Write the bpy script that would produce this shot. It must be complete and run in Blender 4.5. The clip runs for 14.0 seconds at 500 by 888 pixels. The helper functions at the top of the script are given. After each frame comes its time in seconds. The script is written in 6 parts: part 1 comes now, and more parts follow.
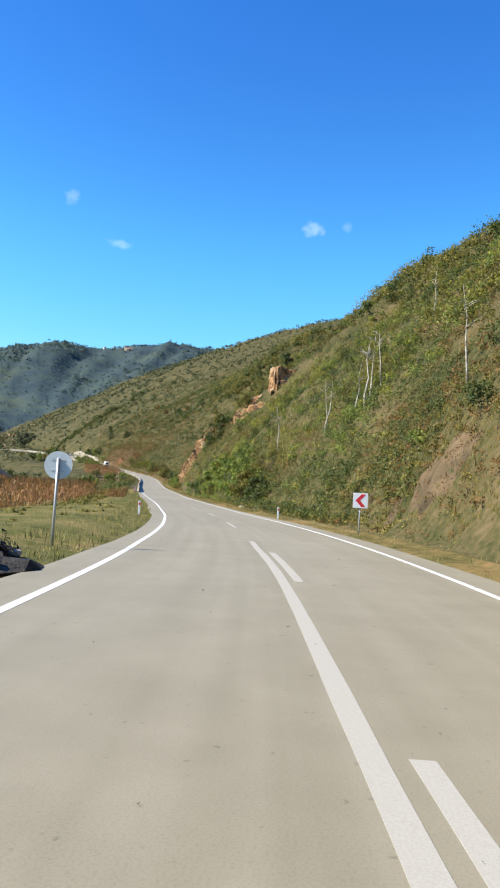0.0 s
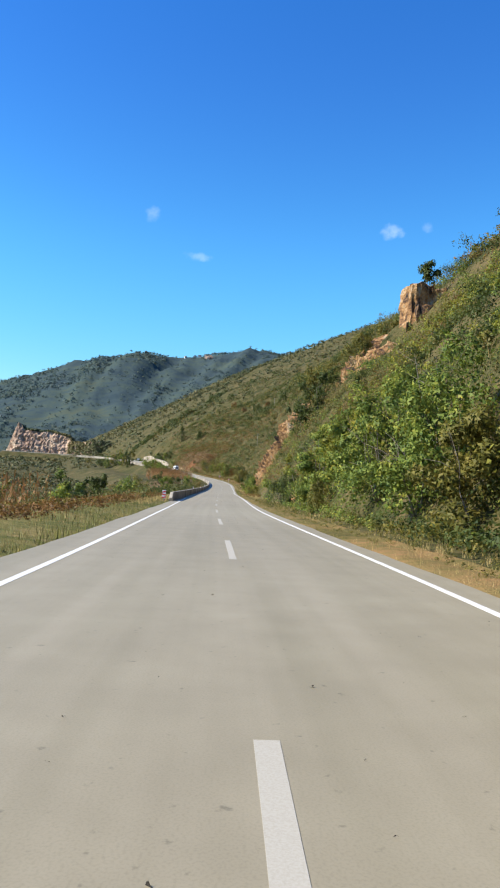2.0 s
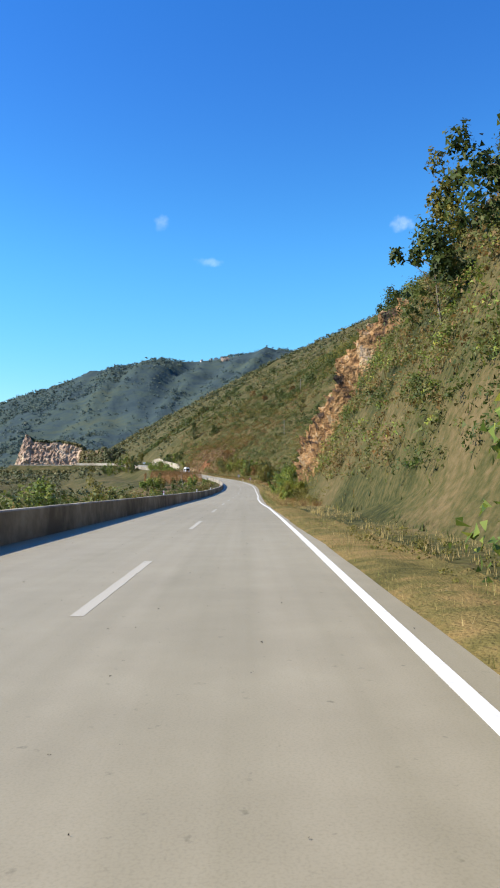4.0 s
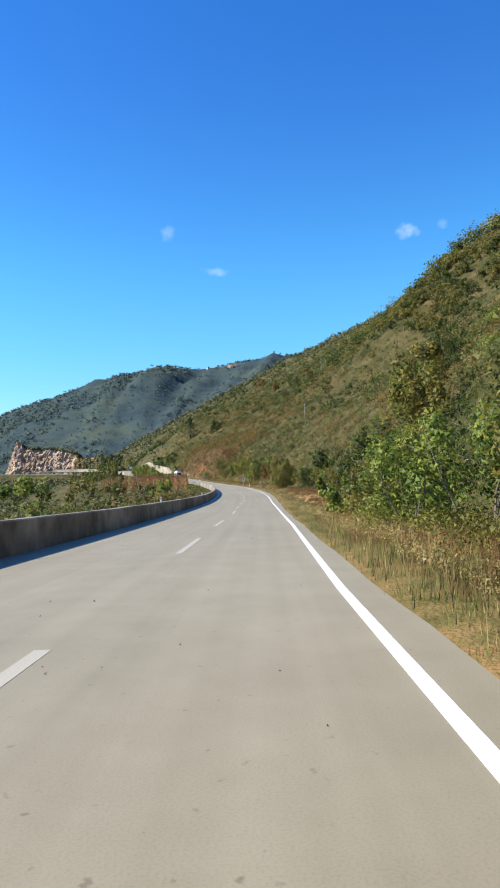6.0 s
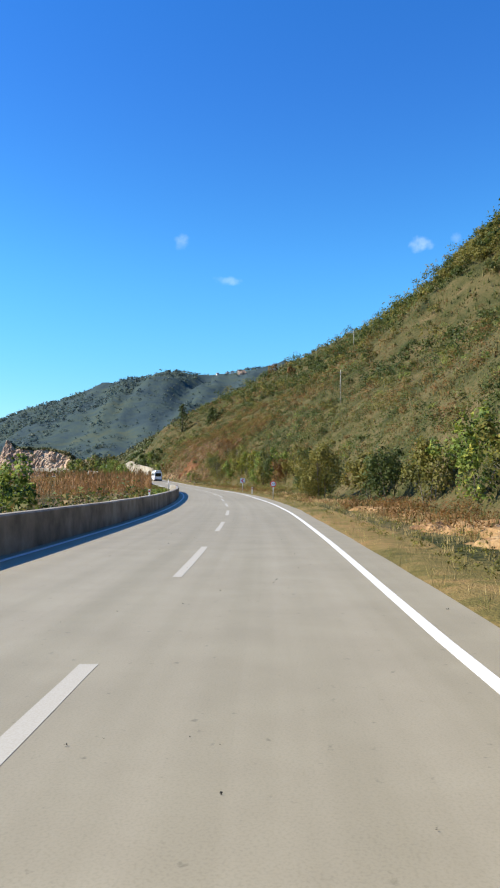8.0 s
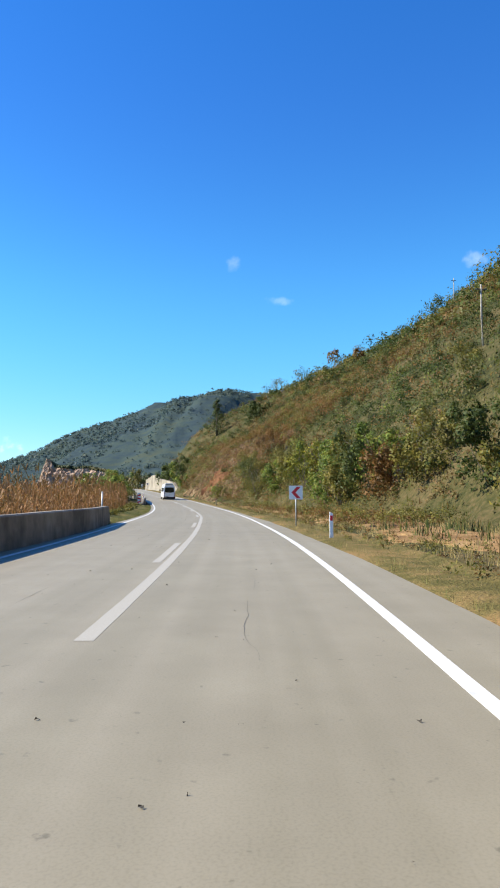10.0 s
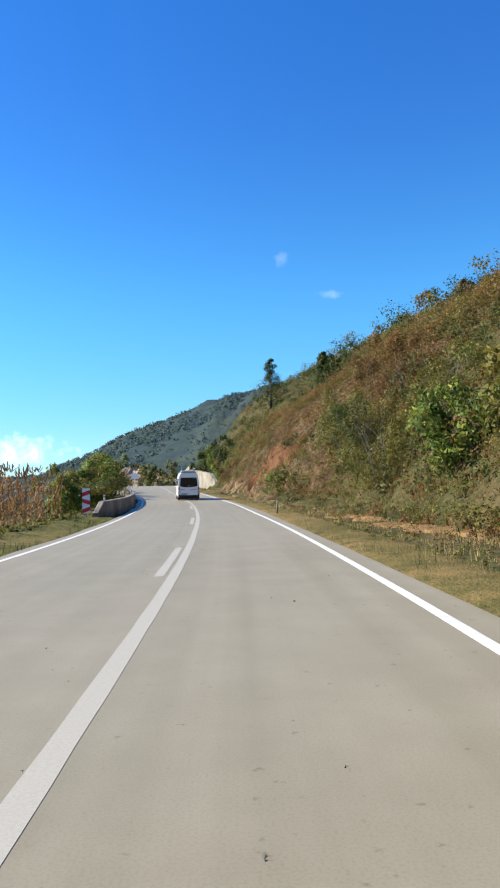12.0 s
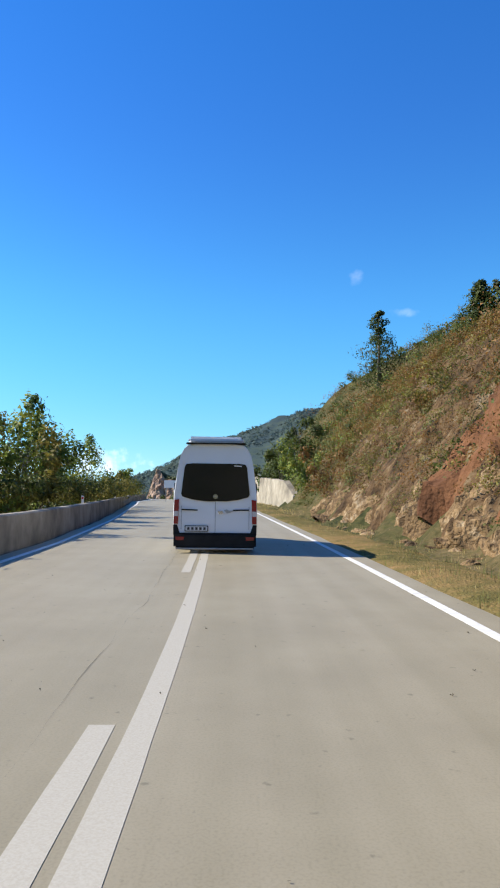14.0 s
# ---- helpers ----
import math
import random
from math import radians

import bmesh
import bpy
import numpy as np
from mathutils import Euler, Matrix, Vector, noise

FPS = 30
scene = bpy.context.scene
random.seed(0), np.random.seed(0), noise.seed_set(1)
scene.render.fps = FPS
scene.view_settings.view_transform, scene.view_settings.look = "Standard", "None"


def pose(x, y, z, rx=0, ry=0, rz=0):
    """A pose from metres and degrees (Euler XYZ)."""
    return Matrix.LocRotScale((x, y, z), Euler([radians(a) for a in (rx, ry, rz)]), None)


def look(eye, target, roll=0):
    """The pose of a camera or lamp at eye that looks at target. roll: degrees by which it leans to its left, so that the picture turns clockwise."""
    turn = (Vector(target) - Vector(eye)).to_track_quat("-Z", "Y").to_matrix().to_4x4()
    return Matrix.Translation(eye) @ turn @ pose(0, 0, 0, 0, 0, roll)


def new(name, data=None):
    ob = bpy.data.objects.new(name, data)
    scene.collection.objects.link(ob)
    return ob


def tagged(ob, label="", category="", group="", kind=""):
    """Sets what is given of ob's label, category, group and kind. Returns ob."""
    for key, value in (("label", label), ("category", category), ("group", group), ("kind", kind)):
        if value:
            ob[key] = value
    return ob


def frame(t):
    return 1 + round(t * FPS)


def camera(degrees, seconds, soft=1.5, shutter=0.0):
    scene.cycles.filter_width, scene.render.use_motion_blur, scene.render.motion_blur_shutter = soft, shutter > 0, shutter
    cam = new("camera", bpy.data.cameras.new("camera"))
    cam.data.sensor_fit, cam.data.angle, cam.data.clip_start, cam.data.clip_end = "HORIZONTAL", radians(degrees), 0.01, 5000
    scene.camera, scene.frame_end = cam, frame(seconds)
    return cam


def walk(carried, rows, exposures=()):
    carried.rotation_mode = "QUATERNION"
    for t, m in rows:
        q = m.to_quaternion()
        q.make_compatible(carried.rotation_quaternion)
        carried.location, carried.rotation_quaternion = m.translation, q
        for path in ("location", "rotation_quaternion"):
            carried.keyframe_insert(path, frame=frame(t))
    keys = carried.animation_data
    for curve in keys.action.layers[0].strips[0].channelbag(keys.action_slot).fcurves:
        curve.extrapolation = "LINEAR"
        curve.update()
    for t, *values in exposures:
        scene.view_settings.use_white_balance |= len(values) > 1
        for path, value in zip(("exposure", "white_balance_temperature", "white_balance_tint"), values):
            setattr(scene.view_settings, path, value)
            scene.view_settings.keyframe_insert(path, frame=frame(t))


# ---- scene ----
# camera and its way along the road
PATH = [
    (0, (0.16, -0.01, 1.40), (0.229, 1.991, 1.502), 3.6),
    (0.5, (0.27, 16.58, 0.99), (0.269, 18.576, 1.111), 3.6),
    (1, (-0.08, 33.33, 0.55), (-0.161, 35.325, 0.675), 3.2),
    (1.5, (-1.12, 50.29, 0.19), (-1.269, 52.284, 0.296), 3.5),
    (2, (-2.63, 67.40, -0.18), (-2.794, 69.385, -0.070), 2.7),
    (2.5, (-4.21, 84.48, -0.45), (-4.405, 86.465, -0.332), 1.5),
    (3, (-5.95, 101.79, -0.66), (-6.160, 103.775, -0.532), -0.1),
    (3.2, (-6.68, 108.77, -0.73), (-6.886, 110.757, -0.615), -0.7),
    (5.3, (-14.84, 183.94, -1.08), (-15.107, 185.914, -0.964), -0.8),
    (5.5, (-15.79, 190.98, -1.10), (-16.054, 192.958, -0.996), -1.8),
    (6, (-18.03, 208.49, -1.20), (-18.279, 210.468, -1.060), -1.4),
    (6.5, (-20.12, 225.89, -1.24), (-20.377, 227.864, -1.106), -0.8),
    (7, (-22.24, 243.04, -1.19), (-22.486, 245.018, -1.029), -1.1),
    (7.2, (-23.10, 249.81, -1.16), (-23.352, 251.786, -0.997), -0.3),
    (9.3, (-31.39, 317.45, 0.18), (-31.715, 319.415, 0.364), -0.3),
    (9.5, (-32.38, 323.41, 0.35), (-32.732, 325.368, 0.544), -0.3),
    (10, (-35.28, 337.95, 0.74), (-35.699, 339.889, 0.960), -0.1),
    (10.5, (-38.58, 352.04, 1.34), (-39.047, 353.976, 1.548), 0.2),
    (11, (-42.24, 365.69, 1.74), (-42.751, 367.618, 1.944), -0.2),
    (11.5, (-46.04, 378.98, 2.20), (-46.573, 380.893, 2.406), -0.1),
    (12, (-49.89, 391.73, 2.68), (-50.459, 393.638, 2.892), -1.6),
    (12.5, (-53.89, 403.76, 3.15), (-54.507, 405.653, 3.378), -0.1),
    (13, (-58.06, 415.35, 3.69), (-58.729, 417.215, 3.934), 0.5),
    (13.5, (-62.54, 426.74, 4.30), (-63.255, 428.589, 4.561), 1.6),
    (14, (-67.17, 438.02, 4.97), (-67.923, 439.851, 5.231), 0.5),
]
cam = camera(39.0, 14.0, 2.0)
walk(cam, [(t, look(eye, target, roll)) for t, eye, target, roll in PATH], exposures=[(0.0, 1.06), (1.2, 0.94), (3.0, 0.91), (9.5, 0.93), (14.0, 0.82)])

# ---- daylight ----
SUN_EL, SUN_AZ = radians(41), radians(-103)   # azimuth clockwise from +y
world = bpy.data.worlds.new("sky")
scene.world = world
world.use_nodes = True
wn, wl = world.node_tree.nodes, world.node_tree.links
wn.clear()
w_out = wn.new("ShaderNodeOutputWorld")
w_bg = wn.new("ShaderNodeBackground")
w_bg.inputs["Strength"].default_value = 0.128
sky = wn.new("ShaderNodeTexSky")
sky.sky_type = "NISHITA"
sky.sun_disc = False
sky.sun_elevation, sky.sun_rotation = SUN_EL, SUN_AZ
sky.altitude = 500
sky.air_density, sky.dust_density, sky.ozone_density = 1.0, 0.0, 3.2
w_hsv = wn.new("ShaderNodeHueSaturation")
w_hsv.inputs["Saturation"].default_value = 1.33
wl.new(sky.outputs["Color"], w_hsv.inputs["Color"])
w_coord = wn.new("ShaderNodeTexCoord")
w_axes = wn.new("ShaderNodeSeparateXYZ")
w_hue = wn.new("ShaderNodeMapRange")
w_hue.interpolation_type = "SMOOTHSTEP"
for w_name, w_value in (("From Min", 0.10), ("From Max", 0.56), ("To Min", 0.485), ("To Max", 0.511)):
    w_hue.inputs[w_name].default_value = w_value
wl.new(w_coord.outputs["Generated"], w_axes.inputs[0])
wl.new(w_axes.outputs["Z"], w_hue.inputs["Value"])
wl.new(w_hue.outputs["Result"], w_hsv.inputs["Hue"])
w_deep = wn.new("ShaderNodeMapRange")
w_deep.interpolation_type = "SMOOTHSTEP"
for w_name, w_value in (("From Min", 0.0), ("From Max", 0.34), ("To Min", 0.72), ("To Max", 1.05)):
    w_deep.inputs[w_name].default_value = w_value
wl.new(w_axes.outputs["Z"], w_deep.inputs["Value"])
wl.new(w_deep.outputs["Result"], w_hsv.inputs["Value"])


def cloud_mask(direction, width, height, seed, strength):
    """A small wisp of cloud round a direction of the sky."""
    d = Vector(direction).normalized()
    side = Vector((0, 0, 1)).cross(d).normalized()
    up = d.cross(side)
    parts = []
    for axis, size in ((side, width), (up, height)):
        dot = wn.new("ShaderNodeVectorMath")
        dot.operation = "DOT_PRODUCT"
        dot.inputs[1].default_value = axis
        wl.new(w_coord.outputs["Generated"], dot.inputs[0])
        m = wn.new("ShaderNodeMath")
        m.operation = "DIVIDE"
        wl.new(dot.outputs["Value"], m.inputs[0])
        m.inputs[1].default_value = size
        sq = wn.new("ShaderNodeMath")
        sq.operation = "MULTIPLY"
        wl.new(m.outputs[0], sq.inputs[0])
        wl.new(m.outputs[0], sq.inputs[1])
        parts.append(sq)
    add = wn.new("ShaderNodeMath")
    wl.new(parts[0].outputs[0], add.inputs[0])
    wl.new(parts[1].outputs[0], add.inputs[1])
    nz = wn.new("ShaderNodeTexNoise")
    nz.noise_dimensions = "4D"
    nz.inputs["W"].default_value = seed
    nz.inputs["Scale"].default_value = 55
    nz.inputs["Detail"].default_value = 6
    wl.new(w_coord.outputs["Generated"], nz.inputs["Vector"])
    mix = wn.new("ShaderNodeMath")
    mix.operation = "MULTIPLY_ADD"
    wl.new(nz.outputs["Fac"], mix.inputs[0])
    mix.inputs[1].default_value = 4.2
    wl.new(add.outputs[0], mix.inputs[2])
    front = wn.new("ShaderNodeVectorMath")
    front.operation = "DOT_PRODUCT"
    front.inputs[1].default_value = d
    wl.new(w_coord.outputs["Generated"], front.inputs[0])
    rng = wn.new("ShaderNodeMapRange")
    rng.interpolation_type = "SMOOTHSTEP"
    rng.inputs["From Min"].default_value = 1.2
    rng.inputs["From Max"].default_value = 3.1
    rng.inputs["To Min"].default_value = strength
    rng.inputs["To Max"].default_value = 0.0
    wl.new(mix.outputs[0], rng.inputs["Value"])
    gate = wn.new("ShaderNodeMath")
    gate.operation = "GREATER_THAN"
    wl.new(front.outputs["Value"], gate.inputs[0])
    gate.inputs[1].default_value = 0.5
    both = wn.new("ShaderNodeMath")
    both.operation = "MULTIPLY"
    wl.new(rng.outputs["Result"], both.inputs[0])
    wl.new(gate.outputs[0], both.inputs[1])
    return both


w_color = w_hsv.outputs["Color"]
CLOUDS = [((0.98, 9.32, 3.42), 0.020, 0.010, 1.0, 0.23), ((1.45, 9.25, 3.47), 0.010, 0.009, 2.0, 0.14),
          ((-1.61, 9.40, 3.06), 0.020, 0.007, 3.0, 0.15), ((-2.17, 9.0, 3.47), 0.012, 0.013, 4.0, 0.14),
          ((3.6, 8.9, 4.05), 0.014, 0.014, 5.0, 0.3), ((-5.85, 8.1, 1.02), 0.10, 0.022, 6.0, 0.7), ((-6.6, 7.4, 0.95), 0.08, 0.022, 7.0, 0.7)]
for spec in CLOUDS:
    fac = cloud_mask(*spec)
    mx = wn.new("ShaderNodeMix")
    mx.data_type = "RGBA"
    wl.new(fac.outputs[0], mx.inputs["Factor"])
    wl.new(w_color, mx.inputs["A"])
    mx.inputs["B"].default_value = (7.0, 7.4, 8.0, 1)
    w_color = mx.outputs["Result"]
wl.new(w_color, w_bg.inputs["Color"])
wl.new(w_bg.outputs[0], w_out.inputs["Surface"])

sun_data = bpy.data.lights.new("sun", "SUN")
sun_data.energy, sun_data.angle, sun_data.color = 4.9, radians(0.53), (1.0, 0.93, 0.80)
sun = new("sun", sun_data)
sun_to = Vector((math.sin(SUN_AZ) * math.cos(SUN_EL), math.cos(SUN_AZ) * math.cos(SUN_EL), math.sin(SUN_EL)))
sun.matrix_world = look(sun_to * 200, (0, 0, 0))

# ---- materials ----


def ramp(nodes, stops):
    r = nodes.new("ShaderNodeValToRGB")
    e = r.color_ramp.elements
    while len(e) < len(stops):
        e.new(0.5)
    for el, (p, c) in zip(e, stops):
        el.position, el.color = p, (*c, 1)
    return r


def material(name, stops, scale=4.0, detail=6.0, rough=0.85, bump=0.3, bump_scale=40.0, bump_dist=0.02, metallic=0.0, island=0.0, spec=0.3, coarse=None, random_object=0.0):
    """A rough surface whose colour runs over a noise, with a second, coarser noise and relief."""
    m = bpy.data.materials.new(name)
    m.use_nodes = True
    n, l = m.node_tree.nodes, m.node_tree.links
    b = n["Principled BSDF"]
    b.inputs["Roughness"].default_value = rough
    b.inputs["Metallic"].default_value = metallic
    b.inputs["Specular IOR Level"].default_value = spec
    geo = n.new("ShaderNodeNewGeometry")
    nz = n.new("ShaderNodeTexNoise")
    nz.inputs["Scale"].default_value = scale
    nz.inputs["Detail"].default_value = detail
    nz.inputs["Roughness"].default_value = 0.6
    l.new(geo.outputs["Position"], nz.inputs["Vector"])
    value = nz.outputs["Fac"]
    if coarse:
        nc = n.new("ShaderNodeTexNoise")
        nc.inputs["Scale"].default_value = coarse
        nc.inputs["Detail"].default_value = 3
        l.new(geo.outputs["Position"], nc.inputs["Vector"])
        mx = n.new("ShaderNodeMix")
        mx.inputs["Factor"].default_value = 0.5
        l.new(value, mx.inputs["A"])
        l.new(nc.outputs["Fac"], mx.inputs["B"])
        spread = n.new("ShaderNodeMapRange")
        spread.inputs["From Min"].default_value = 0.2
        spread.inputs["From Max"].default_value = 0.8
        l.new(mx.outputs["Result"], spread.inputs["Value"])
        value = spread.outputs["Result"]
    if island:
        ma = n.new("ShaderNodeMath")
        ma.operation = "MULTIPLY_ADD"
        l.new(geo.outputs["Random Per Island"], ma.inputs[0])
        ma.inputs[1].default_value = island
        sub = n.new("ShaderNodeMath")
        sub.operation = "SUBTRACT"
        l.new(value, sub.inputs[0])
        sub.inputs[1].default_value = island / 2
        l.new(sub.outputs[0], ma.inputs[2])
        value = ma.outputs[0]
    if random_object:
        oi = n.new("ShaderNodeObjectInfo")
        mo = n.new("ShaderNodeMath")
        mo.operation = "MULTIPLY_ADD"
        l.new(oi.outputs["Random"], mo.inputs[0])
        mo.inputs[1].default_value = random_object
        l.new(value, mo.inputs[2])
        value = mo.outputs[0]
    r = ramp(n, stops)
    l.new(value, r.inputs["Fac"])
    l.new(r.outputs["Color"], b.inputs["Base Color"])
    if bump:
        nb = n.new("ShaderNodeTexNoise")
        nb.inputs["Scale"].default_value = bump_scale
        nb.inputs["Detail"].default_value = 4
        l.new(geo.outputs["Position"], nb.inputs["Vector"])
        bp = n.new("ShaderNodeBump")
        bp.inputs["Strength"].default_value = bump
        bp.inputs["Distance"].default_value = bump_dist
        l.new(nb.outputs["Fac"], bp.inputs["Height"])
        l.new(bp.outputs["Normal"], b.inputs["Normal"])
    return m


def leaf_material(name, stops, scale=0.12, island=0.2, translucent=0.36, coarse=None):
    """Leaves: colour by clump and by single leaf, with light passing through."""
    m = material(name, stops, scale=scale, detail=3, rough=0.6, bump=0, island=island, spec=0.25, coarse=coarse)
    n, l = m.node_tree.nodes, m.node_tree.links
    b, out = n["Principled BSDF"], n["Material Output"]
    tr = n.new("ShaderNodeBsdfTranslucent")
    src = b.inputs["Base Color"].links[0].from_socket
    l.new(src, tr.inputs["Color"])
    mx = n.new("ShaderNodeMixShader")
    mx.inputs["Fac"].default_value = translucent
    l.new(b.outputs[0], mx.inputs[1])
    l.new(tr.outputs[0], mx.inputs[2])
    l.new(mx.outputs[0], out.inputs["Surface"])
    return m


M_ASPHALT = material("worn_asphalt", [(0.25, (0.238, 0.206, 0.140)), (0.5, (0.266, 0.231, 0.159)), (0.75, (0.294, 0.259, 0.181))], scale=1.1, coarse=0.06, bump=0.2, bump_scale=260, bump_dist=0.003, rough=0.6, spec=0.4)
an, al = M_ASPHALT.node_tree.nodes, M_ASPHALT.node_tree.links
a_uv = an.new("ShaderNodeUVMap")
a_uv.uv_map = "UVMap"
a_prev = an["Principled BSDF"].inputs["Base Color"].links[0].from_socket
for a_scale, a_size, a_low, a_high, a_dark in (((0.03, 2.6, 1), 1.0, 0.35, 0.65, 0.90), ((0.07, 0.9, 1), 1.0, 0.52, 0.74, 0.92), ((9, 9, 1), 1.0, 0.66, 0.74, 0.62), ((60, 60, 1), 1.0, 0.45, 0.7, 0.86)):
    a_map = an.new("ShaderNodeMapping")
    a_map.inputs["Scale"].default_value = a_scale
    al.new(a_uv.outputs["UV"], a_map.inputs["Vector"])
    a_n = an.new("ShaderNodeTexNoise")
    a_n.inputs["Scale"].default_value = a_size
    a_n.inputs["Detail"].default_value = 5
    al.new(a_map.outputs["Vector"], a_n.inputs["Vector"])
    a_r = ramp(an, [(a_low, (1, 1, 1)), (a_high, (a_dark, a_dark, a_dark * 0.97))])
    al.new(a_n.outputs["Fac"], a_r.inputs["Fac"])
    a_m = an.new("ShaderNodeMix")
    a_m.data_type, a_m.blend_type = "RGBA", "MULTIPLY"
    a_m.inputs["Factor"].default_value = 1.0
    al.new(a_prev, a_m.inputs["A"])
    al.new(a_r.outputs["Color"], a_m.inputs["B"])
    a_prev = a_m.outputs["Result"]
al.new(a_prev, an["Principled BSDF"].inputs["Base Color"])
M_LINE = material("worn_road_paint", [(0.3, (0.50, 0.49, 0.46)), (0.6, (0.64, 0.63, 0.60))], scale=6, bump=0.2, bump_scale=90, bump_dist=0.004, rough=0.6)
M_LINE_OLD = material("faded_road_paint", [(0.35, (0.33, 0.305, 0.25)), (0.6, (0.375, 0.35, 0.295))], scale=70, bump=0.2, bump_scale=90, bump_dist=0.004, rough=0.7)
M_GROUND = material("brush_ground", [(0.25, (0.018, 0.022, 0.008)), (0.40, (0.042, 0.044, 0.014)), (0.50, (0.066, 0.060, 0.022)), (0.60, (0.090, 0.072, 0.030)), (0.74, (0.125, 0.092, 0.044))], scale=2.6, coarse=0.14, detail=12, bump=1.0, bump_scale=2.4, bump_dist=0.22, rough=0.95, spec=0.1)
M_CONCRETE = material("weathered_concrete", [(0.3, (0.13, 0.11, 0.085)), (0.5, (0.24, 0.21, 0.165)), (0.7, (0.36, 0.325, 0.26))], scale=1.2, coarse=0.25, bump=0.3, bump_scale=25)
M_BRUSH = leaf_material("brush_leaves", [(0.31, (0.036, 0.060, 0.014)), (0.41, (0.072, 0.098, 0.022)), (0.49, (0.120, 0.130, 0.032)), (0.56, (0.165, 0.140, 0.044)), (0.63, (0.205, 0.110, 0.040)), (0.70, (0.110, 0.124, 0.028))], scale=0.30, island=0.12, coarse=0.035)
M_FAR = leaf_material("far_forest_leaves", [(0.25, (0.035, 0.055, 0.024)), (0.5, (0.085, 0.095, 0.034)), (0.7, (0.16, 0.13, 0.045))], scale=0.012, translucent=0.15)

# ---- the road's line ----
LINE = [(-2.0, -40.0, 0.99), (0.7, -0.1, 0.0), (1.5, 20.0, -0.50), (0.6, 40.0, -1.0), (-1.7, 59.9, -1.46), (-4.0, 79.8, -1.82), (-9.5, 119.4, -2.23),
        (-14.4, 159.1, -2.40), (-19.2, 198.8, -2.54), (-23.6, 238.6, -2.57), (-28.0, 278.3, -2.21), (-30.4, 298.2, -1.80), (-33.3, 317.9, -1.24),
        (-37.0, 337.5, -0.58), (-41.4, 356.9, 0.12), (-46.6, 376.2, 0.79), (-52.3, 395.3, 1.46), (-58.7, 414.2, 2.27), (-65.8, 432.8, 3.26), (-73.8, 451.2, 4.45),
        (-91.0, 487.5, 7.0), (-108.0, 523.5, 9.5), (-127.0, 559.0, 11.9), (-155.0, 588.0, 13.4), (-200.0, 602.0, 14.2)]


def spline(points, step=1.0):
    """Even points along a smooth curve through the given ones (Catmull-Rom)."""
    p = np.array(points, float)
    p = np.vstack([2 * p[0] - p[1], p, 2 * p[-1] - p[-2]])
    out = []
    for a, b, c, d in zip(p[:-3], p[1:-2], p[2:-1], p[3:]):
        for u in np.linspace(0, 1, 24, endpoint=False):
            out.append(0.5 * (2 * b + (c - a) * u + (2 * a - 5 * b + 4 * c - d) * u**2 + (3 * b - a - 3 * c + d) * u**3))
    out = np.array(out + [p[-2]])
    far = np.r_[0, np.cumsum(np.linalg.norm(np.diff(out[:, :2], axis=0), axis=1))]
    q = np.arange(0, far[-1], step)
    return np.stack([np.interp(q, far, out[:, k]) for k in range(3)], -1)


ROAD = spline(LINE)
S0 = 40.0                                   # the road's chainage starts 40 m before the camera
R_S = np.arange(len(ROAD)) - S0
_t = np.gradient(ROAD[:, :2], axis=0)
_t /= np.linalg.norm(_t, axis=1)[:, None]
R_N = np.stack([_t[:, 1], -_t[:, 0]], -1)   # to the right of the way


def on_road(s, l, up=0.0):
    """The place at chainage s, l metres right of the centre line."""
    x, y, z = (np.interp(s, R_S, ROAD[:, k]) for k in range(3))
    nx, ny = (np.interp(s, R_S, R_N[:, k]) for k in range(2))
    return np.stack([x + nx * l, y + ny * l, z + up + 0 * l], -1)


def heading(s):
    """Degrees to the left of +y."""
    a, b = on_road(s - 1.0, 0.0), on_road(s + 1.0, 0.0)
    return math.degrees(math.atan2(-(b[0] - a[0]), b[1] - a[1]))


def road_coords(xy):
    """Chainage, offset and road height for many points."""
    s, l, z = (np.empty(len(xy)) for _ in range(3))
    for i in range(0, len(xy), 20000):
        q = xy[i:i + 20000]
        d = (q[:, None, 0] - ROAD[None, ::2, 0]) ** 2 + (q[:, None, 1] - ROAD[None, ::2, 1]) ** 2
        j = d.argmin(1) * 2
        off = q - ROAD[j, :2]
        along = (off * _t[j]).sum(1)
        s[i:i + 20000] = R_S[j] + along
        l[i:i + 20000] = (off * R_N[j]).sum(1)
        z[i:i + 20000] = np.interp(R_S[j] + along, R_S, ROAD[:, 2])
    return s, l, z


def value_noise(x, y, seed):
    """Smooth random relief between 0 and 1, repeatable."""
    xi, yi = np.floor(x).astype(np.int64), np.floor(y).astype(np.int64)
    fx, fy = x - xi, y - yi
    fx, fy = fx * fx * (3 - 2 * fx), fy * fy * (3 - 2 * fy)

    def h(a, b):
        v = (a * 374761393 + b * 668265263 + seed * 1442695041) & 0xFFFFFFFF
        v = ((v ^ (v >> 13)) * 1274126177) & 0xFFFFFFFF
        return ((v ^ (v >> 16)) & 0xFFFF) / 65535.0
    return (h(xi, yi) * (1 - fx) + h(xi + 1, yi) * fx) * (1 - fy) + (h(xi, yi + 1) * (1 - fx) + h(xi + 1, yi + 1) * fx) * fy


def fbm(x, y, seed, octaves=4):
    total, amp = 0.0, 0.5
    for k in range(octaves):
        total = total + amp * (value_noise(x, y, seed + k) - 0.5) * 2
        x, y, amp = x * 2.03, y * 2.03, amp * 0.5
    return total


def knots(s, table):
    a = np.array(table)
    return np.interp(s, a[:, 0], a[:, 1])


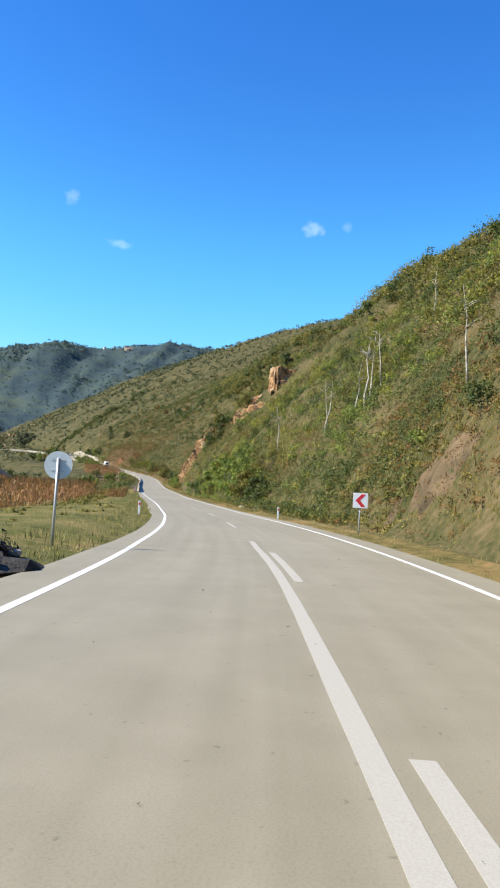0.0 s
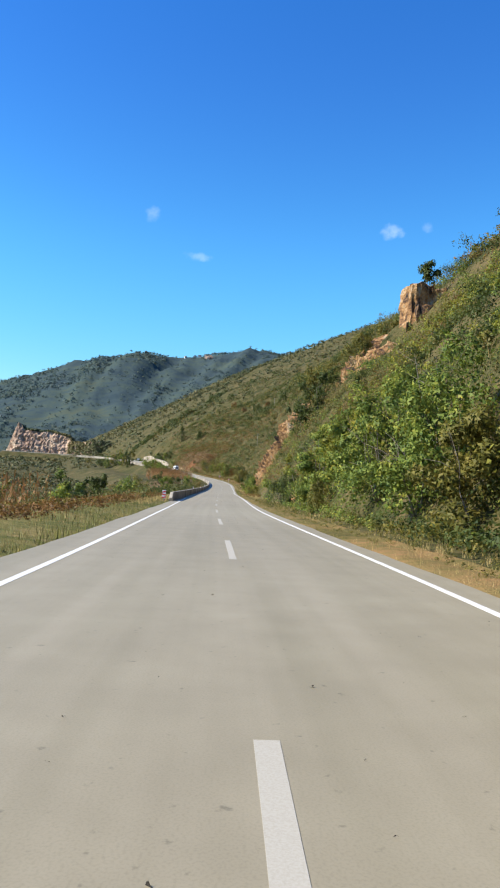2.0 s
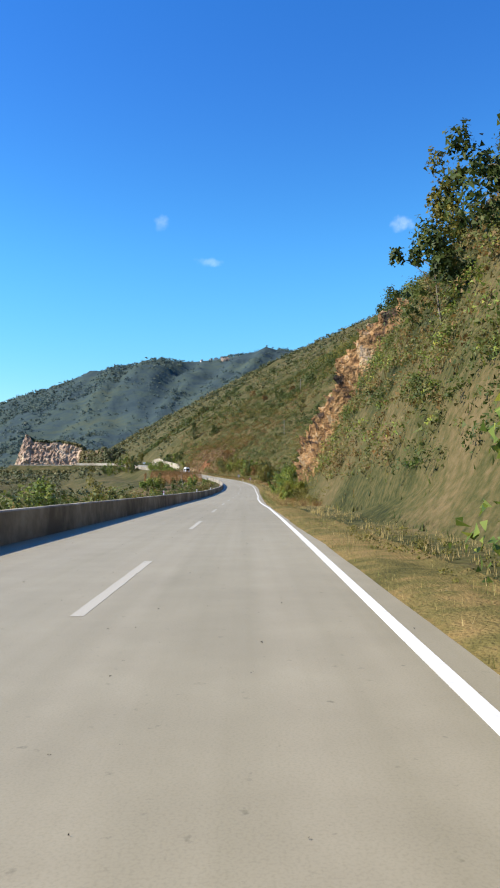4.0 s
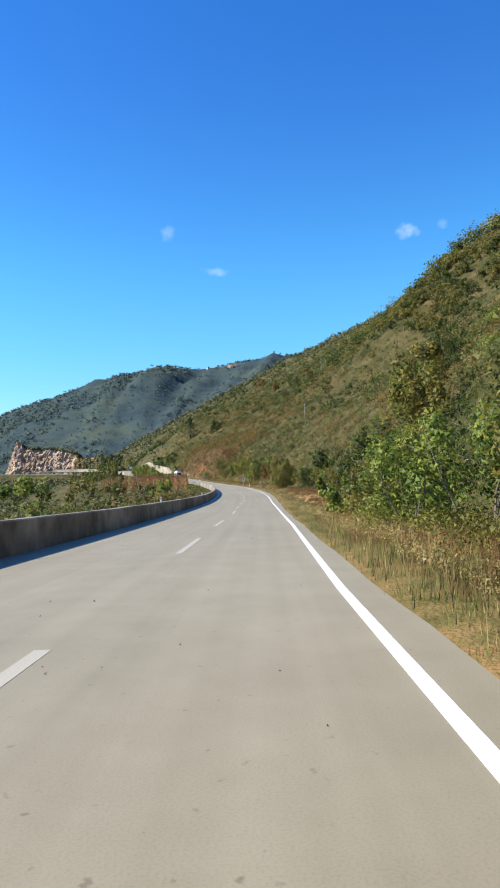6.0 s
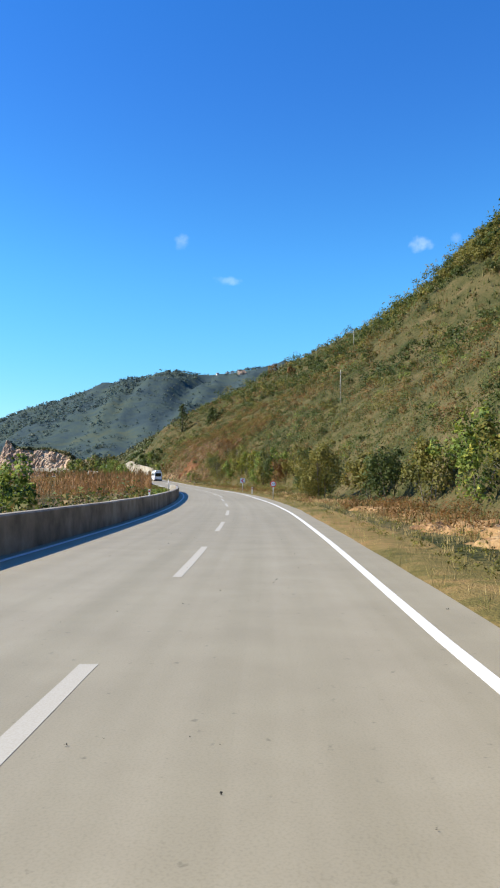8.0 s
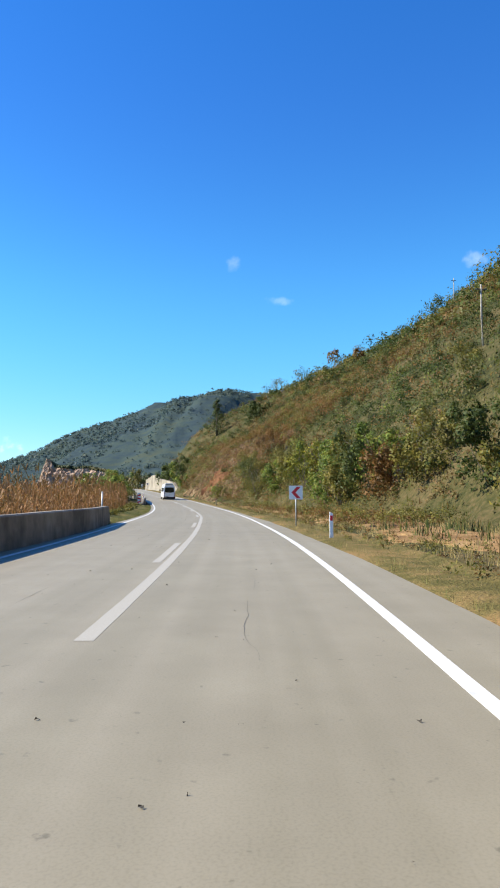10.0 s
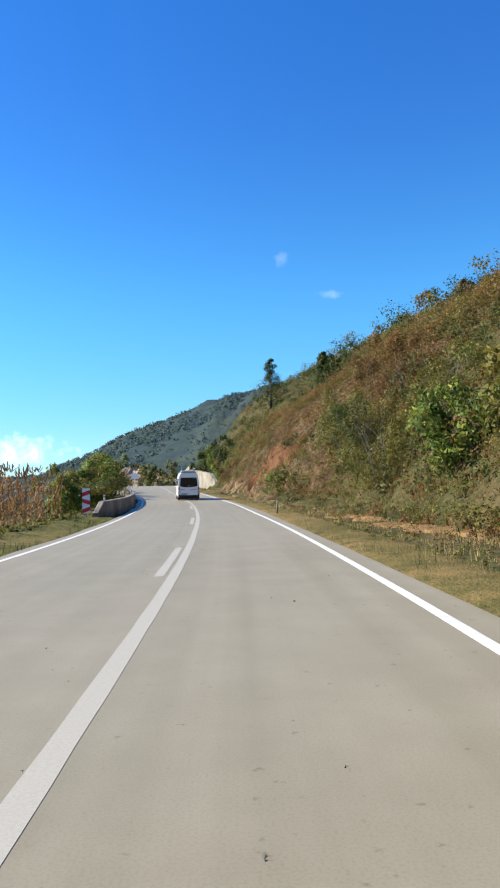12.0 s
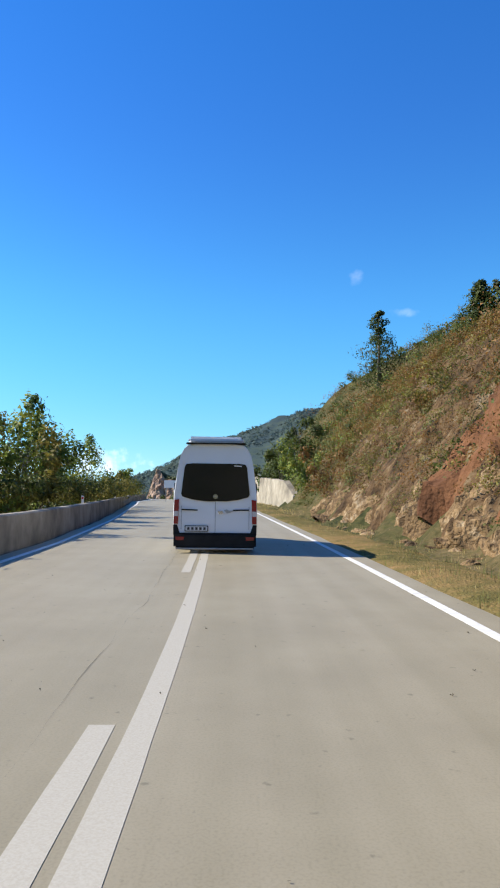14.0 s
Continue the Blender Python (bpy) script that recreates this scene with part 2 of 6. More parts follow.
def smooth(x, a, b):
    u = np.clip((x - a) / (b - a), 0, 1)
    return u * u * (3 - 2 * u)


FOOT = [(-100, 7), (0, 7), (30, 7), (60, 9), (85, 9), (110, 7.5), (140, 8.5), (185, 8), (203, 7.5), (223, 7.5), (229, 11), (270, 12), (330, 13), (370, 14), (395, 11), (425, 9), (450, 7.0), (480, 6.5), (520, 8), (700, 9)]
GRADE = [(-100, 0.92), (150, 0.90), (200, 0.90), (300, 0.84), (400, 0.66), (480, 0.58), (560, 0.60), (700, 0.68), (2000, 0.64)]
TOP = [(-100, 170), (300, 180), (450, 190), (600, 220), (1000, 290), (2000, 330)]
RISE = [(-100, 12), (60, 12), (100, 9), (135, 9), (155, 14), (196, 14), (202, 13), (220, 13), (228, 9), (330, 6), (400, 6), (440, 7), (480, 8), (520, 11), (700, 8)]
VALLEY_AT, VALLEY_WAY = np.array([-108.0, 523.5]), np.array([-0.3584, 0.9336])


KNOLLS = [(11.0, 157.0, 5.5, -4.5), (52.0, 482.0, 36.0, 25.5), (21.0, 451.0, 22.0, 9.0), (-12.0, 520.0, 26.0, -5.0), (120.0, 930.0, 120.0, -20.0), (-80.0, 515.0, 13.0, -4.0), (-66.0, 488.0, 10.0, -3.2), (-112.0, 553.0, 16.0, 4.0), (52.0, 175.0, 18.0, 2.0)]


def ground_height(x, y):
    """The lie of the land: verge, hill on the right, valley on the left, mountains ahead."""
    x, y = np.asarray(x, float), np.asarray(y, float)
    s, l, z = road_coords(np.stack([x.ravel(), y.ravel()], -1))
    s, l, z = (v.reshape(x.shape) for v in (s, l, z))
    # beyond the road's bend the hill keeps to the valley's line
    vx, vy = x - VALLEY_AT[0], y - VALLEY_AT[1]
    va = vx * VALLEY_WAY[0] + vy * VALLEY_WAY[1]
    vl = vx * VALLEY_WAY[1] - vy * VALLEY_WAY[0]
    on = smooth(va, 10, 60)
    far_s = 523 + S0 * 0 + va
    hs, hl = np.where(va > 0, s * (1 - on) + far_s * on, s), l * (1 - on) + vl * on
    hz = z * (1 - on) + (9 + 0.035 * np.maximum(va, 0)) * on
    # right
    up = np.maximum(hl - knots(hs, FOOT), 0)
    rise = knots(hs, RISE) * (1 - np.exp(-up / 8.0)) + knots(hs, GRADE) * up
    top = knots(hs, TOP)
    rise = top * (1 - np.exp(-(rise / top) ** 1.0 * 1.0 - 0.6 * (rise / top) ** 3))
    rough = fbm(x / 45, y / 45, 3) * np.minimum(up * 0.12, 9) + fbm(x / 7, y / 7, 9) * np.minimum(up * 0.15, 1.2)
    right = hz + rise + rough
    for bx, by, wide, tall in KNOLLS:
        right = right + tall * np.exp(-((x - bx) ** 2 + (y - by) ** 2) / (2 * wide ** 2)) * smooth(up, 2, 14)
    # left: verge, then lower land
    out = np.maximum(-hl - 6, 0)
    drop = knots(hs, [(-100, 0.6), (110, 0.6), (150, 3.2), (335, 3.2), (350, 0.8), (380, 0.8), (425, 1.0), (450, 4), (520, 6), (700, 6)])
    left = hz - drop * smooth(out, 0, 14) + fbm(x / 30, y / 30, 21) * np.minimum(out * 0.05, 1.5) + fbm(x / 4, y / 4, 5) * np.minimum(out * 0.03, 0.12)
    left = left - 6 * smooth(out, 20, 48) * smooth(hs, 320, 350)
    h = np.where(hl > 0, right, left)
    return h


def mountain_height(r, az, x, y):
    """The far mountain round the head of the valley, by distance and azimuth (degrees left of +y)."""
    peak = knots(az, [(-60, 0.14), (0, 0.188), (5, 0.195), (8, 0.188), (9.7, 0.183), (14.3, 0.176), (18.8, 0.160), (20.8, 0.147), (23.5, 0.129), (26.5, 0.110), (29, 0.089), (32, 0.068), (38, 0.045), (60, 0.03)]) * 0.972
    peak = peak + 0.004 * fbm(az / 2.2, az * 0 + 2, 31)
    below = 1 - smooth(r, 3600, 4200)
    hill = peak * 4200 * (0.1 * smooth(r, 1000, 1800) + 0.9 * smooth(r, 1500, 4200) ** 1.2)
    spurs = fbm(az / 4.5 + 0.0006 * r, r / 1500, 41, 4) - 0.8 * np.abs(fbm(az / 2.4 + 0.0011 * r, r / 900, 45, 3))
    return hill * (1 + (0.20 * fbm(x / 520, y / 520, 40, 6) + 0.15 * spurs) * below)


def mesh_from(name, verts, faces, mat=None):
    me = bpy.data.meshes.new(name)
    me.from_pydata(verts, [], faces)
    if mat:
        me.materials.append(mat)
    return me


def grid_mesh(name, v, rows, cols, mat, smooth_shade=True):
    """A sheet of quads from rows x cols points."""
    i = np.arange(rows * cols).reshape(rows, cols)
    f = np.stack([i[:-1, :-1], i[:-1, 1:], i[1:, 1:], i[1:, :-1]], -1).reshape(-1, 4)
    return quads_mesh(name, v.reshape(-1, 3), f, mat, smooth_shade)


def quads_mesh(name, v, f, mat, smooth_shade=False):
    me = bpy.data.meshes.new(name)
    me.vertices.add(len(v))
    me.vertices.foreach_set("co", np.asarray(v, np.float32).ravel())
    me.loops.add(f.size)
    me.loops.foreach_set("vertex_index", f.astype(np.int32).ravel())
    me.polygons.add(len(f))
    me.polygons.foreach_set("loop_start", (np.arange(len(f)) * f.shape[1]).astype(np.int32))
    me.polygons.foreach_set("loop_total", np.full(len(f), f.shape[1], np.int32))
    me.polygons.foreach_set("use_smooth", np.full(len(f), smooth_shade))
    me.update(calc_edges=True)
    if mat:
        me.materials.append(mat)
    return me


# ---- ground ----
ASPHALT_L = [(-40, -4.25), (465, -4.3), (480, -5.1), (490, -5.9), (510, -7.7), (540, -10.5), (700, -10.8)]
TURN = radians(10)                          # the ground's grid lies along the road's mean heading


def graded(near0, near1, step, far0, far1, grow=1.09):
    a = list(np.arange(near0, near1 + 0.01, step))
    d, v = step, near1
    while v < far1:
        d *= grow
        v += d
        a.append(v)
    d, v, low = step, near0, []
    while v > far0:
        d *= grow
        v -= d
        low.append(v)
    return np.array(low[::-1] + a)


gu, gv = graded(-60, 75, 1.35, -1600, 1500, 1.10), graded(-60, 600, 3.0, -500, 1900, 1.08)
U, V = np.meshgrid(gu, gv)
GX, GY = U * math.cos(TURN) - V * math.sin(TURN), U * math.sin(TURN) + V * math.cos(TURN)
GZ = ground_height(GX, GY)
gs, gl, gz = road_coords(np.stack([GX.ravel(), GY.ravel()], -1))
gs, gl, gz = (v.reshape(GX.shape) for v in (gs, gl, gz))
near = (gl < 5.6) & (gl > knots(gs, ASPHALT_L) - 1.35) & (gs > -39) & (gs < 640)
GZ = np.where(near, np.minimum(GZ, gz - 0.10), GZ)
ground = new("ground", grid_mesh("ground", np.stack([GX, GY, GZ], -1), len(gv), len(gu), M_GROUND))
tagged(ground, "brush-covered valley ground, hillside and far mountain", "ground", kind="structure")


def strip(name, s, l0, l1, up, mat, thick=0.0):
    """A band that follows the road between two offsets; with a thickness it gets sides."""
    s = np.asarray(s, float)
    l0, l1 = l0 + 0 * s, l1 + 0 * s
    a, b = on_road(s, l0, up), on_road(s, l1, up)
    if not thick:
        return grid_mesh(name, np.stack([a, b], 1)[:, ::1], len(s), 2, mat, False)
    c, d = a.copy(), b.copy()
    c[:, 2] -= thick
    d[:, 2] -= thick
    return grid_mesh(name, np.stack([c, a, b, d], 1), len(s), 4, mat, False)


s_all = np.arange(-39, 655, 1.0)
ASPHALT_R = [(-40, 4.4), (50, 4.45), (110, 4.2), (160, 4.0), (196, 3.86), (216, 3.93), (255, 3.88), (300, 4.1), (330, 4.4), (350, 4.3), (365, 4.1), (390, 3.9), (455, 3.85), (700, 4.0)]
right_edge = knots(s_all, ASPHALT_R) + 0.10 * fbm(s_all / 5, s_all * 0, 77)
left_edge = knots(s_all, ASPHALT_L) + 0.12 * fbm(s_all / 5, s_all * 0 + 9, 78)
lanes = np.linspace(0, 1, 9)
r_l = np.concatenate([left_edge[:, None], left_edge[:, None] + (right_edge - left_edge)[:, None] * lanes, right_edge[:, None]], 1)
r_p = np.stack([on_road(s_all, r_l[:, k]) for k in range(r_l.shape[1])], 1)
r_p[:, 0, 2] -= 0.35
r_p[:, -1, 2] -= 0.35
road_me = grid_mesh("road", r_p, len(s_all), r_l.shape[1], M_ASPHALT, False)
uv = road_me.uv_layers.new(name="UVMap")
uv_all = np.stack([np.repeat(s_all, r_l.shape[1]), r_l.ravel()], -1)
vi = np.empty(len(road_me.loops), np.int32)
road_me.loops.foreach_get("vertex_index", vi)
uv.data.foreach_set("uv", uv_all[vi].astype(np.float32).ravel())
road = new("road", road_me)
tagged(road, "sun-bleached two-lane asphalt country road", "road", kind="structure")
EDGE_R = knots(s_all, [(-40, 3.5), (0, 3.51), (20, 3.49), (40, 3.44), (60, 3.58), (80, 3.63), (120, 3.55), (170, 3.75), (185, 3.74), (200, 3.47), (220, 3.36), (240, 3.51), (260, 3.43), (285, 3.28), (315, 3.46), (330, 3.46), (345, 3.30), (375, 3.28), (405, 3.39), (420, 3.38), (435, 3.28), (450, 3.37), (480, 3.43), (700, 3.45)])
EDGE_L = knots(s_all, [(-40, -3.2), (0, -3.2), (20, -3.56), (40, -3.58), (60, -3.25), (120, -3.22), (150, -3.5), (170, -3.72), (280, -3.72), (320, -3.56), (345, -3.54), (360, -3.62), (375, -3.79), (390, -3.91), (405, -3.94), (435, -3.86), (450, -3.77), (465, -3.9), (480, -4.6), (490, -5.3), (510, -6.9), (540, -9.6), (700, -9.9)])
for l, a, b in ((EDGE_R, 0, 694), (EDGE_L, 0, 194), (EDGE_L, 319, 694)):
    tagged(new("road_marking", strip("road_marking", s_all[a:b], l[a:b] - 0.07, l[a:b] + 0.07, 0.004, M_LINE, 0.012)), "white painted edge line on asphalt", "road marking", kind="structure")



def leaves(name, centres, radii, counts, sizes, mat, seed, flat=0.75, low=-0.35, corners=3, spread=0.5):
    """Many small leaves on the outside of uneven clumps, as one mesh, lit as the rounded mass that they form."""
    rng = np.random.default_rng(seed)
    counts = np.asarray(counts, int)
    idx = np.repeat(np.arange(len(centres)), counts)
    n = len(idx)
    d = rng.normal(size=(n, 3))
    d /= np.linalg.norm(d, axis=1)[:, None]
    d[:, 2] = np.where(d[:, 2] < low, -d[:, 2], d[:, 2])
    lump = 0.75 + 0.35 * np.sin(d[:, 0] * 5 + idx * 1.7) * np.cos(d[:, 1] * 4 + idx * 2.3)
    rad = np.asarray(radii)[idx] * lump * rng.uniform(0.45, 1.0, n) ** 0.6
    c = np.asarray(centres)[idx] + d * rad[:, None] * (1, 1, flat)
    face = d * (0.9, 0.9, 0.8) + (0, 0, 0.25) + rng.normal(size=(n, 3)) * spread
    face /= np.linalg.norm(face, axis=1)[:, None] + 1e-9
    a = np.cross(face, rng.normal(size=(n, 3)))
    a /= np.linalg.norm(a, axis=1)[:, None] + 1e-9
    b = np.cross(face, a)
    sz = np.asarray(sizes)[idx] * rng.uniform(0.5, 1.25, n)
    a, b = a * sz[:, None], b * (sz * 0.5)[:, None]
    if corners == 4:
        v = np.stack([c - a, c - b - a * 0.1, c + a, c + b - a * 0.1], 1)
    else:
        v = np.stack([c - a * 0.8 + b * 1.1, c - a * 0.7 - b * 1.2, c + a * 0.9], 1)
    me = quads_mesh(name, v.reshape(-1, 3), np.arange(corners * n).reshape(n, corners), mat, True)
    nrm = d * (0.9, 0.9, 0.8) + (0, 0, 0.25) + rng.normal(size=(n, 3)) * 0.25
    nrm /= np.linalg.norm(nrm, axis=1)[:, None]
    me.normals_split_custom_set_from_vertices(np.repeat(nrm, corners, axis=0))
    return me


def scatter(n, s0, s1, l0, l1, seed, power=1.0):
    """Random places beside the road, thinning with distance for power > 1."""
    rng = np.random.default_rng(seed)
    s, l = rng.uniform(s0, s1, n), l0 + (l1 - l0) * rng.uniform(0, 1, n) ** power
    p = on_road(s, l)
    p[:, 2] = ground_height(p[:, 0], p[:, 1])
    return s, l, p, rng



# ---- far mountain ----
# the slopes' blue-green is distance haze, painted into the base colour
M_MOUNTAIN = material("hazed_wooded_slopes", [(0.26, (0.033, 0.050, 0.058)), (0.42, (0.041, 0.060, 0.066)), (0.56, (0.050, 0.070, 0.064)), (0.76, (0.066, 0.078, 0.056))], scale=0.02, coarse=0.0035, detail=12, bump=0.35, bump_scale=0.05, bump_dist=9, rough=1.0, spec=0.0)
# the same haze blue is put into the far leaves' colour
M_MTREES = leaf_material("hazed_trees", [(0.3, (0.064, 0.100, 0.104)), (0.5, (0.080, 0.118, 0.108)), (0.7, (0.108, 0.132, 0.096))], scale=0.004, island=0.05, translucent=0.5)
m_r, m_az = np.linspace(1250, 4500, 90), np.linspace(-45, 62, 230)
MR, MA = np.meshgrid(m_r, m_az, indexing="ij")
MX, MY = -20 - MR * np.sin(np.radians(MA)), 200 + MR * np.cos(np.radians(MA))
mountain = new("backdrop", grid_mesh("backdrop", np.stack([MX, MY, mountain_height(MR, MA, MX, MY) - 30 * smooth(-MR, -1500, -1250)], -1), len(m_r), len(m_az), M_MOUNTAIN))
tagged(mountain, "wooded mountain across the valley head, painted blue-green for haze", "mountain", kind="structure")

rng_ = np.random.default_rng(63)
for name, n, r0, r1, wide, need, label in (("mountain_woods", 9500, 1500, 4150, (9, 20), 0.05, "woods in belts on the far mountain, haze blue in their leaf colour"),
                                            ("mountain_thickets", 3200, 1500, 4150, (6, 12), -0.5, "scattered thickets on the far mountain"),
                                            ("ridge_trees", 420, 4120, 4230, (5, 13), -0.10, "trees along the far mountain's ridge")):
    mt_r, mt_a = r0 + (r1 - r0) * rng_.uniform(0, 1, n) ** 0.9, rng_.uniform(-6, 46, n)
    mt_x, mt_y = -20 - mt_r * np.sin(np.radians(mt_a)), 200 + mt_r * np.cos(np.radians(mt_a))
    mt_keep = fbm(mt_a / 2.2 + 0.0011 * mt_r, mt_r / 420, 64, 3) > need
    mt_p = np.stack([mt_x, mt_y, mountain_height(mt_r, mt_a, mt_x, mt_y) + 4], -1)[mt_keep]
    mt_w = rng_.uniform(*wide, len(mt_p)) * (0.6 + 0.00012 * mt_r[mt_keep])
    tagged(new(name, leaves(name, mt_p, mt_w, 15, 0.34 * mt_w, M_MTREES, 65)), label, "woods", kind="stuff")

# ---- road markings ----
DASH, SOLID = "short faded white centre dash on asphalt", "faded solid white centre line on asphalt"


def curved_marking(s, l, width, label):
    """A painted band whose offset from the centre wanders along the road."""
    half = width / 2 * (1 + 0.10 * fbm(s * 1.3, s * 0, 88, 2))
    tagged(new("road_marking", strip("road_marking", s, l - half, l + half, 0.003, M_LINE_OLD, 0.012)), label, "road marking", kind="structure")


START_LINE = [(-40, 0.22), (0, 0.25), (20, -0.27), (30, -0.27)]
END_LINE = [(340, 0.21), (345, 0.23), (360, 0.17), (375, 0.19), (390, 0.25), (405, 0.16), (420, 0.06), (435, 0.07), (450, 0.14), (465, 0.18), (495, 0.13), (600, 0.11)]
DASH_LINE = [(0, -0.3), (38, -0.24), (48, 0.0), (54, 0.17), (72, 0.19), (88, 0.27), (115, 0.32), (200, 0.25), (230, 0.2), (240, 0.15), (256, 0.32), (268, 0.15), (320, 0.10), (340, -0.03)]
s_solid = np.arange(-30, 23.5, 0.5)
curved_marking(s_solid, knots(s_solid, START_LINE), 0.18, SOLID)
for end in (-11.8, 4.1, 18.7):
    s_d = np.linspace(end - 6.3, end, 14)
    curved_marking(s_d, knots(s_d, START_LINE) + 0.29, 0.16, DASH)
for end in (38.4, 54.1, 72.0, 89.0, 104.3, 119.3, 135.5, 151.6, 167.8, 184.0, 200.2, 216.2, 232.5, 246.0, 261.0, 272.3, 284.0, 295.6, 307.2, 318.6, 330.4, 342.2):
    s_d = np.linspace(end - 5.8, end, 14)
    curved_marking(s_d, knots(s_d, DASH_LINE), 0.16, DASH)
s_solid = np.arange(346.8, 560, 0.5)
curved_marking(s_solid, knots(s_solid, END_LINE), 0.18, SOLID)
for end in (360.7, 377.9, 395.7, 413.9, 431.7, 449.6, 464.0, 481.5, 499.0, 516.5, 534.0):
    s_d = np.linspace(end - 6.1, end, 14)
    curved_marking(s_d, knots(s_d, END_LINE) - 0.25, 0.17, DASH)

M_CHAR0 = material("dark_gravel", [(0.3, (0.03, 0.027, 0.022)), (0.7, (0.10, 0.085, 0.06))], scale=30, bump=0)
M_TAR = material("dark_crack", [(0.3, (0.05, 0.046, 0.04)), (0.7, (0.09, 0.08, 0.07))], scale=8, bump=0.3)


def crack(s0, s1, l, seed, width=0.03, wander=0.12):
    """An open crack along the asphalt, uneven in width."""
    s = np.arange(s0, s1, 0.22)
    w = width * np.maximum(0.04, 1.6 * value_noise(s * 0.9, s * 0, seed) - 0.45) / 2
    m = l + wander * fbm(s / 2.5, s * 0 + seed, seed) + 0.03 * fbm(s * 2.1, s * 0, seed + 9)
    tagged(new("road_crack", strip("road_crack", s, m - w, m + w, 0.004, M_TAR)), "dark open crack in worn asphalt", "crack", kind="structure")


crack(408, 470, -0.44, 3, 0.004, 0.10)
crack(330, 352, -1.15, 4, 0.008)
crack(360, 405, -0.75, 5, 0.006)
crack(346, 358, 1.7, 6, 0.004, 0.3)

# ---- concrete guard walls ----
def guard_wall(name, s, l, height, label, slope_in=0.0, slope_out=0.0):
    """A cast concrete wall along the road, with a chamfered top."""
    s = np.asarray(s, float)
    l = knots(s, l)
    h = height * np.ones(len(s))
    if slope_in:
        h = np.minimum(h, 0.28 + (s - s[0]) / slope_in * (height - 0.28))
    if slope_out:
        h = np.minimum(h, 0.28 + (s[-1] - s) / slope_out * (height - 0.28))
    h = h + 0.015 * fbm(s / 4, s * 0, 51)
    ring = []
    for dl, dz in ((0.0, None), (0.02, -0.04), (-0.03, 0.0), (-0.27, 0.0), (-0.32, -0.04), (-0.38, None)):
        p = on_road(s, l + (0.05 if dz is None and dl == 0.0 else dl))
        p[:, 2] += -0.6 if dz is None else h + dz
        ring.append(p)
    ring = np.stack(ring, 1)
    me = grid_mesh(name, ring, len(s), 6, M_CONCRETE, False)
    bm = bmesh.new()
    bm.from_mesh(me)
    bm.verts.ensure_lookup_table()
    for row in (0, len(s) - 1):
        bm.faces.new([bm.verts[row * 6 + k] for k in range(6)])
    bmesh.ops.recalc_face_normals(bm, faces=bm.faces)
    bm.to_mesh(me)
    bm.free()
    return tagged(new(name, me), label, "guard wall")


guard_wall("guard_wall", np.arange(139, 378.4, 0.8), [(139, -4.15), (160, -4.0), (340, -4.05), (370, -4.15), (378, -4.6)], 0.88, "long weathered concrete guard wall beside the road", 0.9, 0.5)
guard_wall("guard_wall", np.arange(434, 640, 0.8), [(434, -5.2), (437, -4.95), (445, -4.6), (455, -4.45), (467, -4.65), (480, -5.4), (490, -6.1), (510, -7.9), (540, -10.7), (640, -11)], 0.86, "stained concrete guard wall with a sloping end", 1.6)

# ---- foliage tools ----
M_GREEN = leaf_material("green_leaves", [(0.25, (0.050, 0.088, 0.017)), (0.45, (0.120, 0.172, 0.030)), (0.60, (0.20, 0.245, 0.040)), (0.78, (0.35, 0.32, 0.052))], scale=0.9, island=0.3)
M_DARK = leaf_material("dark_green_leaves", [(0.25, (0.028, 0.044, 0.011)), (0.5, (0.060, 0.084, 0.019)), (0.75, (0.115, 0.132, 0.030))], scale=0.8)
M_OLIVE = leaf_material("olive_autumn_leaves", [(0.25, (0.055, 0.062, 0.012)), (0.5, (0.155, 0.145, 0.028)), (0.72, (0.25, 0.20, 0.045)), (0.9, (0.33, 0.20, 0.06))], scale=0.6)
M_YELLOW = leaf_material("yellowing_leaves", [(0.25, (0.06, 0.085, 0.012)), (0.5, (0.17, 0.18, 0.022)), (0.75, (0.34, 0.29, 0.03))], scale=0.8)
M_RUST = leaf_material("rust_leaves", [(0.25, (0.075, 0.045, 0.015)), (0.45, (0.15, 0.082, 0.026)), (0.60, (0.23, 0.115, 0.032)), (0.78, (0.20, 0.14, 0.045))], scale=0.5)
M_BARK = material("grey_bark", [(0.3, (0.10, 0.08, 0.06)), (0.7, (0.22, 0.19, 0.15))], scale=9, bump=0.6, bump_scale=30)
M_BIRCH = material("pale_bark", [(0.35, (0.20, 0.18, 0.14)), (0.6, (0.42, 0.39, 0.33))], scale=5, bump=0.3, bump_scale=20)
M_STRAW = leaf_material("dry_grass", [(0.2, (0.16, 0.15, 0.045)), (0.45, (0.34, 0.27, 0.10)), (0.7, (0.48, 0.36, 0.16)), (0.9, (0.42, 0.24, 0.10))], scale=0.25, island=0.35)
M_GRASS = leaf_material("green_verge_grass", [(0.2, (0.05, 0.075, 0.015)), (0.5, (0.14, 0.155, 0.035)), (0.8, (0.28, 0.25, 0.08))], scale=0.3, island=0.35)
M_CORN = leaf_material("dry_corn_leaves", [(0.2, (0.10, 0.085, 0.022)), (0.4, (0.24, 0.135, 0.045)), (0.65, (0.38, 0.195, 0.080)), (0.9, (0.48, 0.31, 0.15))], scale=0.35, island=0.4)
M_ROCK = material("ochre_rock", [(0.26, (0.020, 0.017, 0.016)), (0.37, (0.075, 0.048, 0.032)), (0.46, (0.20, 0.108, 0.048)), (0.56, (0.33, 0.19, 0.082)), (0.66, (0.37, 0.26, 0.155)), (0.80, (0.20, 0.175, 0.155))], scale=1.5, coarse=0.4, detail=12, bump=1.0, bump_scale=2.6, bump_dist=0.35, rough=0.9, spec=0.2)
